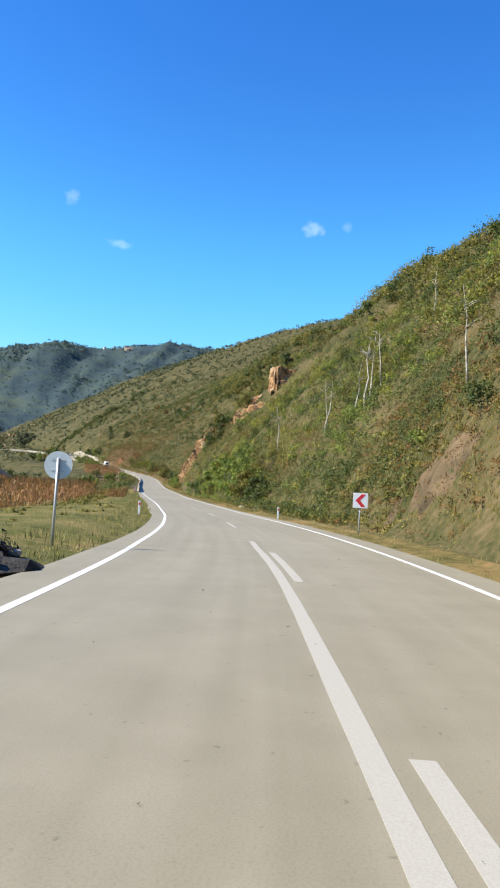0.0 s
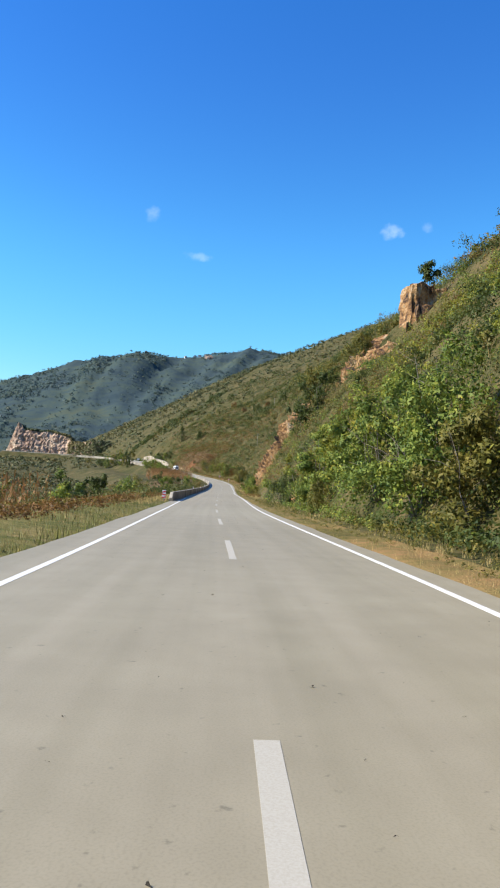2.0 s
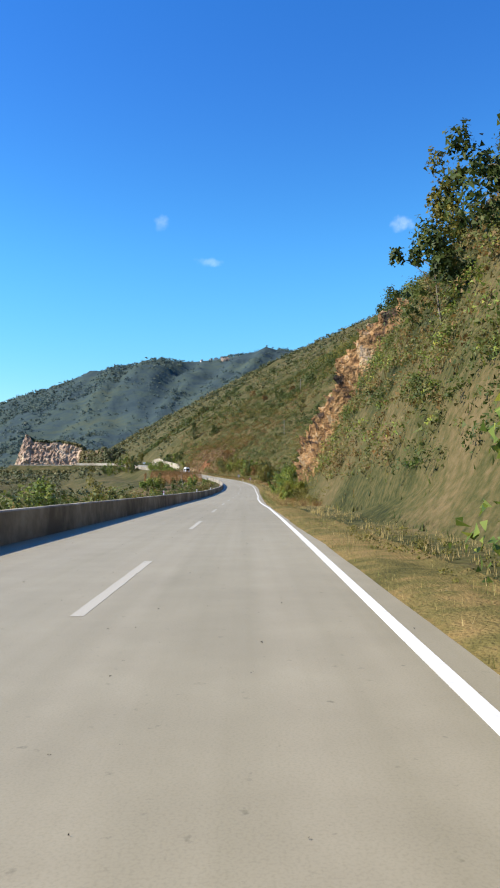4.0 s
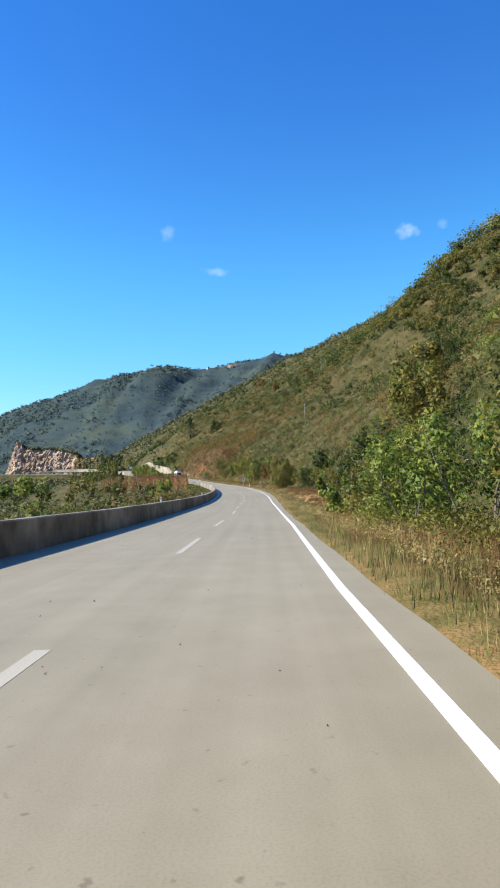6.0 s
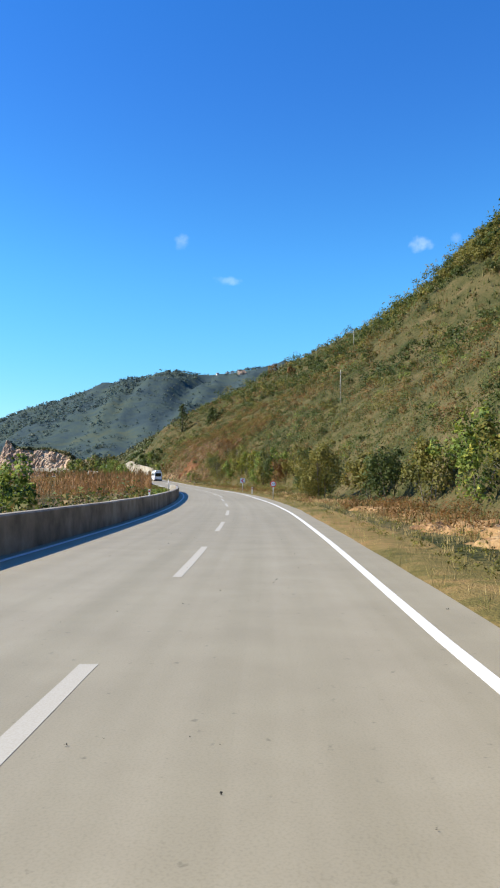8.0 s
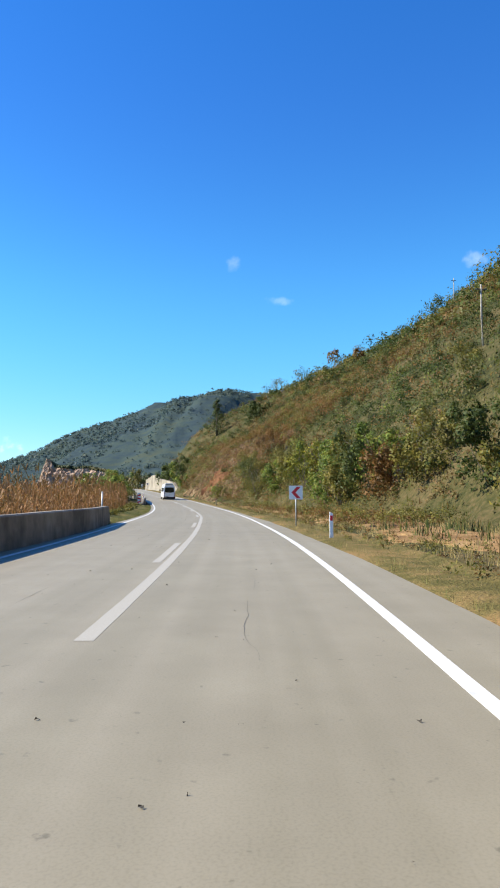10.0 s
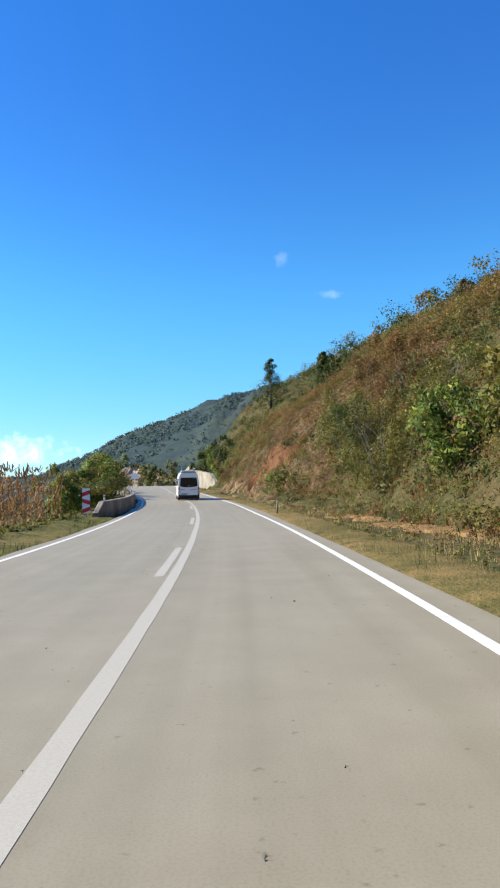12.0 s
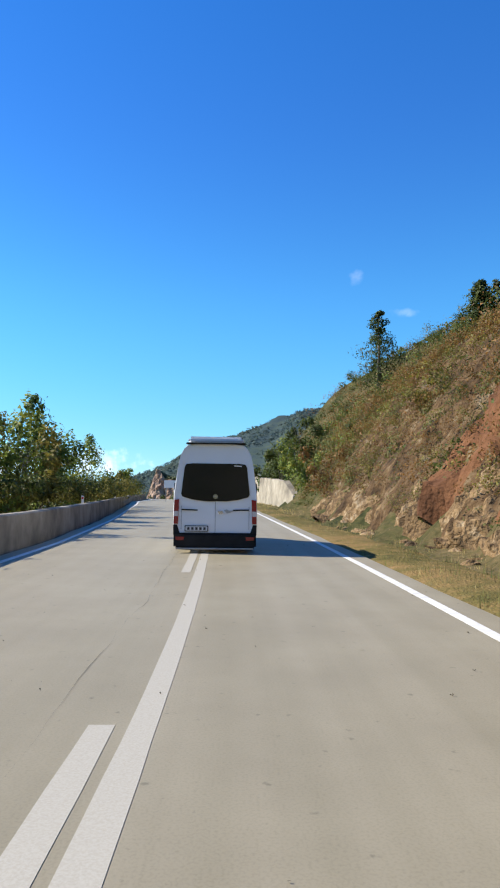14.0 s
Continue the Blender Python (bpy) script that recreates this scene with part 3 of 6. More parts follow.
M_GREYROCK = material("grey_brown_rock", [(0.28, (0.14, 0.11, 0.09)), (0.5, (0.28, 0.23, 0.18)), (0.72, (0.42, 0.36, 0.28))], scale=1.2, detail=9, bump=0.8, bump_scale=5, bump_dist=0.12, rough=0.9)
M_SOIL = material("dry_brown_soil", [(0.2, (0.045, 0.036, 0.020)), (0.42, (0.095, 0.068, 0.038)), (0.6, (0.145, 0.100, 0.056)), (0.8, (0.22, 0.155, 0.092))], scale=0.8, coarse=0.2, detail=10, bump=0.8, bump_scale=6, bump_dist=0.12, rough=0.95, spec=0.1)
M_REDSOIL = material("red_earth", [(0.2, (0.045, 0.022, 0.012)), (0.42, (0.105, 0.048, 0.024)), (0.6, (0.165, 0.076, 0.036)), (0.8, (0.24, 0.13, 0.066))], scale=0.7, coarse=0.2, detail=10, bump=0.8, bump_scale=5, bump_dist=0.15, rough=0.95, spec=0.1)
M_REDROCK = material("rust_scree", [(0.22, (0.032, 0.022, 0.014)), (0.40, (0.062, 0.039, 0.021)), (0.52, (0.098, 0.059, 0.029)), (0.64, (0.138, 0.090, 0.046)), (0.80, (0.22, 0.17, 0.11))], scale=2.4, coarse=0.6, detail=12, bump=1.0, bump_scale=6, bump_dist=0.15, rough=0.95, spec=0.1)
M_LAYERED = material("layered_ochre_rock", [(0.24, (0.045, 0.034, 0.024)), (0.40, (0.13, 0.085, 0.045)), (0.54, (0.23, 0.150, 0.075)), (0.66, (0.32, 0.235, 0.140)), (0.80, (0.40, 0.33, 0.23))], scale=4.0, coarse=0.7, detail=12, bump=1.0, bump_scale=9, bump_dist=0.12, rough=0.95, spec=0.1)
M_OCHRE = material("ochre_dirt", [(0.2, (0.13, 0.080, 0.034)), (0.42, (0.23, 0.135, 0.058)), (0.6, (0.31, 0.190, 0.084)), (0.8, (0.39, 0.27, 0.14))], scale=0.9, coarse=0.2, detail=10, bump=0.8, bump_scale=6, bump_dist=0.12, rough=0.95, spec=0.1)
M_PALEROCK = material("pale_quarry_rock", [(0.20, (0.17, 0.105, 0.075)), (0.42, (0.34, 0.23, 0.165)), (0.60, (0.46, 0.33, 0.23)), (0.8, (0.56, 0.44, 0.28))], scale=0.10, coarse=0.03, detail=10, bump=1.0, bump_scale=0.25, bump_dist=3)


def part(name, bm, mat, parent, label=""):
    """Links a bmesh as one mesh under a thing or part."""
    me = bpy.data.meshes.new(name)
    bm.to_mesh(me)
    bm.free()
    me.materials.append(mat)
    ob = new(name, me)
    ob.parent = parent
    if label:
        ob["label"] = label
    return ob


def part_mesh(name, me, parent, label=""):
    ob = new(name, me)
    ob.parent = parent
    if label:
        ob["label"] = label
    return ob


def tube(bm, points, radii, sides=6):
    """A tapered limb through some points."""
    rings = []
    pts = [Vector(p) for p in points]
    for i, (p, r) in enumerate(zip(pts, radii)):
        way = (pts[min(i + 1, len(pts) - 1)] - pts[max(i - 1, 0)]).normalized()
        q = way.to_track_quat("Z", "Y")
        rings.append([bm.verts.new(p + q @ Vector((r * math.cos(a), r * math.sin(a), 0))) for a in (2 * math.pi * k / sides for k in range(sides))])
    for a, b in zip(rings, rings[1:]):
        for k in range(sides):
            bm.faces.new((a[k], a[(k + 1) % sides], b[(k + 1) % sides], b[k])).smooth = True
    bm.faces.new(rings[-1])
    bm.faces.new(rings[0][::-1])


def thing(name, s, l, label, category, group="", sink=0.0, turn=0.0):
    """An Empty on the ground at chainage s and offset l, facing along the road."""
    p = on_road(np.array([float(s)]), np.array([float(l)]))[0]
    z = float(ground_height(np.array([p[0]]), np.array([p[1]]))[0])
    if abs(l) < 5.6:
        z = min(z, p[2]) - 0.1 * (abs(l) > 4.4)
    e = new(name)
    e.matrix_world = pose(p[0], p[1], z - sink, 0, 0, heading(float(s)) + turn)
    return tagged(e, label, category, group)


def tree(name, s, l, height, radius, mat, label, seed, bark=None, leaf=0.10, count=900, lean=0.0, base=0.25, stems=1, flat=1.15, lumps=9, category="tree", group=""):
    """A tree or shrub: tapered trunk with limbs and an uneven crown of many leaves."""
    rng = random.Random(seed)
    t = thing(name, s, l, label, category, group, sink=0.15)
    bm = bmesh.new()
    tips = []
    for k in range(stems):
        a = rng.uniform(0, 6.28)
        off = Vector((math.cos(a), math.sin(a), 0)) * (0.12 * radius if stems > 1 else 0)
        top = Vector((lean + rng.uniform(-0.12, 0.12) * height, rng.uniform(-0.12, 0.12) * height, height * rng.uniform(0.72, 0.9))) + off * 4
        pts = [off + (top - off) * u + Vector((rng.uniform(-1, 1), rng.uniform(-1, 1), 0)) * 0.03 * height * math.sin(u * 3.1) for u in (0, 0.2, 0.45, 0.7, 1.0)]
        r0 = (0.012 if stems == 1 else 0.008) * height + 0.012
        tube(bm, pts, [r0, r0 * 0.8, r0 * 0.55, r0 * 0.33, r0 * 0.1])
        for j in range(6 if stems == 1 else 3):
            u = rng.uniform(max(base, 0.2), 0.85)
            at = off + (top - off) * u
            b = rng.uniform(0, 6.28)
            tip = at + Vector((math.cos(b), math.sin(b), rng.uniform(0.3, 0.9))) * radius * rng.uniform(0.5, 0.9)
            tube(bm, [at, at.lerp(tip, 0.5) + Vector((0, 0, 0.05 * radius)), tip], [r0 * 0.35, r0 * 0.2, r0 * 0.06], 5)
            tips.append(tip)
    part("trunk", bm, bark or M_BARK, t)
    if count:
        cs, rs = [], []
        for j in range(lumps):
            a, u = rng.uniform(0, 6.28), rng.uniform(0, 1)
            z = height * (base + (0.92 - base) * u)
            w = radius * (0.35 + 0.65 * math.sin(math.pi * min(0.95, 0.2 + 0.75 * u))) * rng.uniform(0.25, 0.75)
            cs.append((lean * u + w * math.cos(a), w * math.sin(a), z))
            rs.append(radius * rng.uniform(0.34, 0.6) * (1.1 - 0.45 * u))
        for tip in tips[:5]:
            cs.append(tuple(tip))
            rs.append(radius * rng.uniform(0.2, 0.36))
        part_mesh("crown", leaves("crown", np.array(cs), np.array(rs), max(8, int(0.78 * count) // len(cs)), np.full(len(cs), leaf * 1.28), mat, seed, flat, -0.8), t)
    return t


def facet_rock(bm, size, seed, rough=0.35, sub=2):
    """A broken, facetted stone."""
    made = bmesh.ops.create_icosphere(bm, subdivisions=sub, radius=1.0)["verts"]
    off = Vector((seed * 3.7, seed * 1.3, seed * 2.1))
    for v in made:
        d = v.co.normalized()
        k = 1 + rough * noise.noise(d * 1.3 + off) + rough * 0.5 * noise.noise(d * 3.1 + off) - rough * 0.5 * abs(noise.noise(d * 2.2 + off * 2))
        v.co = Vector((d.x * size[0], d.y * size[1], d.z * size[2])) * k
    return made


def boulder(s, l, size, seed, mat=None, label="broken ochre boulder lying on the verge", up=0.0):
    t = thing("boulder", s, l, label, "rock", "boulders beside the road", sink=size[2] * 0.3 - up)
    bm = bmesh.new()
    facet_rock(bm, size, seed)
    me = bpy.data.meshes.new("boulder")
    bm.to_mesh(me)
    bm.free()
    me.materials.append(mat or M_GREYROCK)
    m = t.matrix_world.copy()
    bpy.data.objects.remove(t)
    ob = new("boulder", me)
    ob.matrix_world = m @ pose(0, 0, 0, 0, 0, seed * 47 % 360)
    return tagged(ob, label, "rock", "boulders beside the road")


BARE = []


def rock_face(name, s0, s1, l0, l1, amp, mat, label, seed, step=0.45, lift=0.25, thin=0.1, size=3.0):
    """Bare rock or earth breaking through the hillside: a rough sheet that stands out of the ground and dips under it at its rim."""
    s, l = np.arange(s0, s1 + step, step), np.arange(l0, l1 + step, step)
    S, L = np.meshgrid(s, l, indexing="ij")
    P = on_road(S.ravel(), L.ravel())
    h = ground_height(P[:, 0], P[:, 1])
    n = fbm(P[:, 0] / size, (P[:, 1] + h) / size, seed, 5)
    n = n - 1.1 * np.abs(fbm(P[:, 0] / size * 0.7 + h / 3, P[:, 1] / size * 0.7 + h / 5, seed + 7, 4))
    crack = np.abs(fbm((P[:, 0] + 0.4 * P[:, 1]) / size * 1.5, h / size * 0.5 + P[:, 1] / size, seed + 9, 3))
    n = n - 1.2 * np.maximum(0, 1 - crack / 0.09) * (amp > 0.8)
    n = n + 0.30 * fbm(P[:, 0] / size * 3.1, (P[:, 1] + 2 * h) / size * 3.1, seed + 13, 3) * (amp > 0.5)
    n = n + 0.35 * np.floor(3 * fbm(P[:, 0] / size * 1.7, (P[:, 1] - h) / size * 1.7, seed + 5, 2)) / 3
    rim = np.minimum.reduce([S.ravel() - s0, s1 - S.ravel(), L.ravel() - l0, l1 - L.ravel()])
    rim = rim + 2.2 * fbm(P[:, 0] / 2.5, P[:, 1] / 2.5, seed + 3, 3)
    edge = smooth(rim, 0.0, 1.6)
    d = np.clip(lift + amp * (n + 0.45), -0.25, None) * edge - 0.5 * (1 - edge)
    out = np.stack([np.interp(S.ravel(), R_S, R_N[:, k]) for k in range(2)], -1)
    P[:, :2] -= out * (0.75 * d)[:, None]
    P[:, 2] = h + 0.6 * d
    ob = new(name, grid_mesh(name, P, len(s), len(l), mat, False))
    BARE.append((s0, s1, l0, l1, thin))
    return tagged(ob, label, "rock face" if "rock" in name else "bare soil", kind="structure")


rock_face("bare_soil", 27, 44, 6.8, 9.6, 0.22, M_SOIL, "bare brown earth slope with dry stubble", 11, 0.25, 0.07, 1.0, 0.9)
BARE.pop()
rock_face("bare_soil", 140, 147, 9.0, 13.5, 0.8, M_REDSOIL, "red earth scar on the hillside", 12, 0.3, 0.2, 0.5, 1.2)
rock_face("rock_face", 141, 147, 7.6, 10.5, 0.9, M_ROCK, "small pale rock outcrop at the slope's foot", 13, 0.3, 0.25, 0.0, 1.6)
rock_face("rock_face", 160, 171, 17, 23.5, 1.6, M_ROCK, "red-brown broken rock slope below a crag", 14, 0.35, 0.25, 0.2, 2.0)
rock_face("rock_face", 200, 219.5, 7.8, 19, 3.0, M_ROCK, "steep ochre rock cutting with dark fissures", 15, 0.25, 0.3, 0.08, 2.0)
rock_face("rock_face", 446, 490, 5.7, 8.2, 0.34, M_LAYERED, "layered loose rock at the foot of a cut slope", 16, 0.13, 0.46, 0.6, 0.4)
rock_face("bare_soil", 440, 494, 6.0, 18, 0.5, M_REDROCK, "crumbling brown soil of a cut slope", 17, 0.35, 0.22, 0.7, 1.6)
rock_face("bare_soil", 455, 468, 7.0, 11.6, 0.6, M_REDSOIL, "red earth slipping down a cut slope", 18, 0.25, 0.60, 0.25, 1.2)
rock_face("bare_soil", 338, 352, -26, -8, 0.6, M_SOIL, "bare brown earth bank beside the field", 24, 0.6, 0.3, 0.5, 2.0)
rock_face("bare_soil", 386, 432, 5.7, 9.6, 0.14, M_OCHRE, "bare ochre dirt strip beside the verge", 19, 0.5, 0.14, 1.0)
rock_face("bare_soil", 332, 390, 6.0, 12.0, 0.14, M_OCHRE, "bare ochre dirt strip beside the verge", 20, 0.5, 0.12, 1.0)
rock_face("bare_soil", 255, 320, 6.6, 11.5, 0.35, M_OCHRE, "low bank of brown earth beside the verge", 21, 0.5, 0.2, 1.0)
rock_face("rock_face", 60, 68, 34, 42, 2.2, M_ROCK, "small crag high on the hillside", 22, 0.45, 0.25, 0.1)

# the crag
crag_at = on_road(np.array([165.5]), np.array([27.8]), 0.0)[0]
crag = new("crag")
crag.matrix_world = pose(crag_at[0], crag_at[1], 21.2, 0, 0, 12) @ Matrix.Diagonal((1.35, 1.15, 1.0, 1))
tagged(crag, "ochre rock crag standing out of the hillside", "rock")
for k, (x, y, z, w, d, h) in enumerate(((0.6, 0, 2.0, 2.0, 2.4, 5.2), (-0.5, -0.3, 3.2, 1.5, 2.0, 4.4), (1.6, -0.5, 1.8, 1.7, 2.2, 5.0), (0.3, -1.6, -0.5, 2.0, 1.8, 5.0), (-1.0, -1.2, -2.5, 1.6, 1.8, 4.2), (2.4, 0.4, -1.0, 1.8, 2.2, 4.5), (1.2, -2.4, -3.0, 2.2, 1.8, 4.0))):
    bm = bmesh.new()
    bmesh.ops.create_cube(bm, size=2.0)
    bmesh.ops.subdivide_edges(bm, edges=bm.edges[:], cuts=9, use_grid_fill=True)
    for v in bm.verts:
        c = v.co.copy()
        jag = 1 + 0.34 * noise.noise(c * 0.9 + Vector((k * 7, 0, 0))) + 0.18 * noise.noise(c * 2.6 + Vector((0, k * 5, 0))) - 0.22 * abs(noise.noise(Vector((c.x * 2.2 + k, c.y * 2.2, c.z * 0.6))))
        r = 1 - 0.14 * (abs(c.x) ** 4 + abs(c.y) ** 4) / 2 * 0.8
        v.co = Vector((x + c.x * w * jag * r * (1 - 0.10 * c.z), y + c.y * d * jag * r, z + c.z * h * (0.92 + 0.16 * noise.noise(c * 1.7 + Vector((k, k, 3))))))
    part("block", bm, M_ROCK, crag)


BARE.append((150, 171, 19, 33, 0.0))


def bare_at(s, l):
    """How much brush grows at a place: less on bare rock and soil."""
    grows = np.ones(len(s))
    for a, b, c, d, thin in BARE:
        inside = (s > a + 1) & (s < b - 1) & (l > c + 0.5) & (l < d - 0.7)
        grows = np.where(inside, np.minimum(grows, thin), grows)
    return grows


def brush_layer(name, n, s0, s1, l0, l1, r0, r1, count, leaf, mat, label, seed, power=1.0, thin=1.0, free=False, up=0.0):
    s, l, p, rng = scatter(n, s0, s1, l0, l1, seed, power)
    p[:, 2] += up
    if l0 >= 0 and not free:
        keep = (l > knots(s, FOOT) + 0.6) & (rng.uniform(0, 1, n) < 1 - (1 - bare_at(s, l)) * (2 - thin))
        s, l, p = s[keep], l[keep], p[keep]
    patch = 0.55 + 0.75 * (0.5 + fbm(p[:, 0] / 11, p[:, 1] / 11, seed + 2, 3))
    r = rng.uniform(r0, r1, len(p)) * patch
    p[:, 2] += r * 0.35
    ob = new(name, leaves(name, p, r, int(0.72 * count), 1.15 * leaf * (0.6 + 0.4 * r / r1), mat, seed, 0.85))
    return tagged(ob, label, "brush", kind="stuff")


brush_layer("hillside_brush", 2700, 14, 540, 7, 19, 0.45, 1.2, 95, 0.085, M_BRUSH, "dense olive and rust autumn brush on the steep hillside", 5, 1.05)
brush_layer("hillside_brush", 2100, 40, 560, 17, 38, 0.7, 1.7, 84, 0.135, M_BRUSH, "dense olive and rust autumn brush on the steep hillside", 8)
brush_layer("hillside_scrub", 6500, 14, 540, 7, 22, 0.35, 0.9, 26, 0.12, M_BRUSH, "low tan and olive scrub close over the hillside", 12, 1.1, 1.0)
brush_layer("hillside_shrubs", 260, 14, 560, 9, 60, 0.9, 1.9, 260, 0.09, M_GREEN, "green shrubs among the brush of the hillside", 25, 1.1, 0.0)
brush_layer("hillside_brush", 2500, 70, 600, 34, 95, 1.1, 2.5, 64, 0.26, M_BRUSH, "olive and rust autumn brush higher on the hillside", 6)
brush_layer("upper_hillside_brush", 2500, 190, 760, 90, 260, 2.0, 4.4, 40, 0.55, M_BRUSH, "autumn shrubs and low trees high on the hillside", 7)
brush_layer("upper_hillside_trees", 500, 0, 720, 60, 230, 2.2, 4.2, 80, 0.48, M_DARK, "dark green trees high on the hillside", 28)
brush_layer("ridge_woods", 260, 430, 530, 96, 150, 4.0, 7.5, 80, 0.55, M_OLIVE, "olive autumn woods on the hillside's shoulder", 51)
brush_layer("ridge_woods", 110, 430, 530, 90, 150, 3.5, 7.0, 80, 0.55, M_DARK, "dark green woods on the hillside's shoulder", 52)
brush_layer("ridge_woods", 190, 125, 190, 48, 85, 1.8, 3.4, 110, 0.28, M_OLIVE, "olive shrubs and low trees on the hillside's edge", 53)
brush_layer("foot_thicket", 330, 36, 104, 6.9, 11, 0.5, 1.2, 90, 0.085, M_DARK, "dark green thicket along the slope's foot", 54, 1.0, 1.5, True)
brush_layer("foot_thicket", 220, 30, 112, 6.7, 10, 0.4, 1.0, 90, 0.08, M_OLIVE, "olive and yellow thicket along the slope's foot", 55, 1.0, 1.5, True)
brush_layer("foot_thicket", 300, 188, 262, 6.0, 9.5, 0.35, 0.9, 100, 0.05, M_OLIVE, "olive and straw weeds along the verge", 56, 1.0, 1.5, True)
brush_layer("foot_thicket", 240, 186, 262, 5.6, 8.0, 0.25, 0.6, 80, 0.04, M_RUST, "rust-brown dry weeds along the verge", 57, 1.0, 1.5, True)
brush_layer("foot_thicket", 300, 255, 325, 7.0, 13, 0.3, 0.9, 100, 0.05, M_RUST, "rust-brown shrubs on the earth bank", 58, 1.0, 1.5, True)
brush_layer("foot_thicket", 420, 128, 204, 7.6, 17, 0.5, 1.4, 90, 0.10, M_BRUSH, "olive brush on the steep slope", 59, 1.0, 1.5)
brush_layer("foot_thicket", 130, 128, 204, 7.4, 15, 0.5, 1.3, 110, 0.09, M_GREEN, "green shrubs on the steep slope", 60, 1.0, 1.5)
brush_layer("foot_thicket", 330, 372, 446, 7.6, 13, 0.35, 0.95, 100, 0.06, M_OLIVE, "olive and brown thicket along the slope's foot", 75, 1.0, 1.5, True)
brush_layer("foot_thicket", 260, 372, 446, 7.4, 12, 0.25, 0.7, 90, 0.05, M_RUST, "rust-brown dry weeds along the slope's foot", 76, 1.0, 1.5, True)
brush_layer("foot_thicket", 420, 40, 92, 7.6, 18, 0.45, 1.1, 96, 0.075, M_BRUSH, "olive and rust brush over the lower slope", 77, 1.0, 1.5, True)
brush_layer("foot_thicket", 150, 44, 92, 8.0, 17, 0.5, 1.2, 110, 0.075, M_GREEN, "green shrubs over the lower slope", 78, 1.0, 1.5, True)
brush_layer("foot_thicket", 160, 98, 142, 6.8, 10, 0.35, 0.9, 90, 0.07, M_GREEN, "green and yellow thicket along the slope's foot", 66, 1.0, 1.5, True)
brush_layer("hillside_shrubs", 420, 36, 150, 9, 48, 0.8, 2.0, 130, 0.105, M_YELLOW, "yellow-green shrubs on the hillside", 67, 1.2)
brush_layer("foot_thicket", 260, 24, 50, 6.9, 12, 0.2, 0.6, 70, 0.05, M_RUST, "brown dry scrub on the bare slope", 69, 1.0, 1.5, True)
brush_layer("foot_thicket", 200, 24, 60, 6.9, 12, 0.25, 0.7, 70, 0.055, M_OLIVE, "olive scrub on the bare slope", 70, 1.0, 1.5, True)
brush_layer("hillside_shrubs", 150, 40, 140, 10, 45, 0.9, 2.0, 170, 0.10, M_GREEN, "bright green shrubs on the hillside", 73, 1.1)
brush_layer("foot_thicket", 190, 137, 152, 8.6, 16.5, 0.2, 0.6, 80, 0.06, M_RUST, "rust-red scrub on the earth scar", 74, 1.0, 1.5, True)
brush_layer("hillside_rust_shrubs", 240, 420, 500, 11, 34, 0.9, 2.2, 150, 0.09, M_RUST, "orange-brown autumn shrubs on the hillside", 68)
brush_layer("hillside_rust_shrubs", 620, 330, 560, 10, 60, 0.9, 2.3, 170, 0.10, M_RUST, "rust-brown autumn shrubs on the hillside", 27)


def bush_layer(name, n, s0, s1, l0, l1, r0, r1, count, leaf, mat, label, seed, power=1.0, need=-0.05, wide=16.0):
    """Separate rounded bushes standing in loose groups, each with a shaded side."""
    s, l, p, rng = scatter(n, s0, s1, l0, l1, seed, power)
    group = fbm(p[:, 0] / wide, p[:, 1] / wide, seed + 4, 3) + rng.uniform(-0.18, 0.18, n)
    keep = (l > knots(s, FOOT) + 1.0) & (group > need) & (rng.uniform(0, 1, n) < bare_at(s, l))
    p, group = p[keep], group[keep]
    r = (r0 + (r1 - r0) * rng.uniform(0, 1, len(p)) ** 1.8) * (0.85 + 0.5 * np.clip(group, 0, 0.6))
    # three lobes to a bush
    cs, rs = [p + np.stack([0 * r, 0 * r, r * 0.75], -1)], [r]
    for k in range(3):
        a = rng.uniform(0, 6.28, len(p))
        w = r * rng.uniform(0.4, 0.8, len(p))
        cs.append(p + np.stack([np.cos(a) * w, np.sin(a) * w, r * rng.uniform(0.4, 1.2, len(p))], -1))
        rs.append(r * rng.uniform(0.4, 0.65, len(p)))
    cs, rs = np.concatenate(cs), np.concatenate(rs)
    ob = new(name, leaves(name, cs, rs, count // 4, leaf * (0.7 + 0.3 * rs / r1), mat, seed, 0.9, -0.5))
    return tagged(ob, label, "bushes", kind="stuff")


for k, (n, s0, s1, l0, l1, r0, r1, count, leaf, mat, label) in enumerate((
        (520, 14, 560, 9, 42, 0.9, 2.7, 520, 0.115, M_DARK, "rounded dark green bushes on the hillside"),
        (360, 14, 560, 9, 42, 0.8, 2.4, 480, 0.115, M_OLIVE, "rounded olive bushes on the hillside"),
        (200, 14, 330, 9, 42, 0.8, 2.2, 480, 0.115, M_GREEN, "rounded fresh green bushes on the hillside"),
        (760, 50, 600, 38, 120, 1.6, 4.6, 260, 0.28, M_DARK, "dark green bushes higher on the hillside"),
        (420, 50, 600, 38, 120, 1.5, 4.0, 220, 0.28, M_OLIVE, "olive bushes higher on the hillside"),
        (700, 120, 760, 110, 330, 2.8, 7.0, 160, 0.62, M_DARK, "dark green trees and bushes near the hilltop"))):
    bush_layer("hillside_bushes", n, s0, s1, l0, l1, r0, r1, count, leaf, mat, label, 700 + 7 * k, need=-0.05 if k < 3 else -0.16)

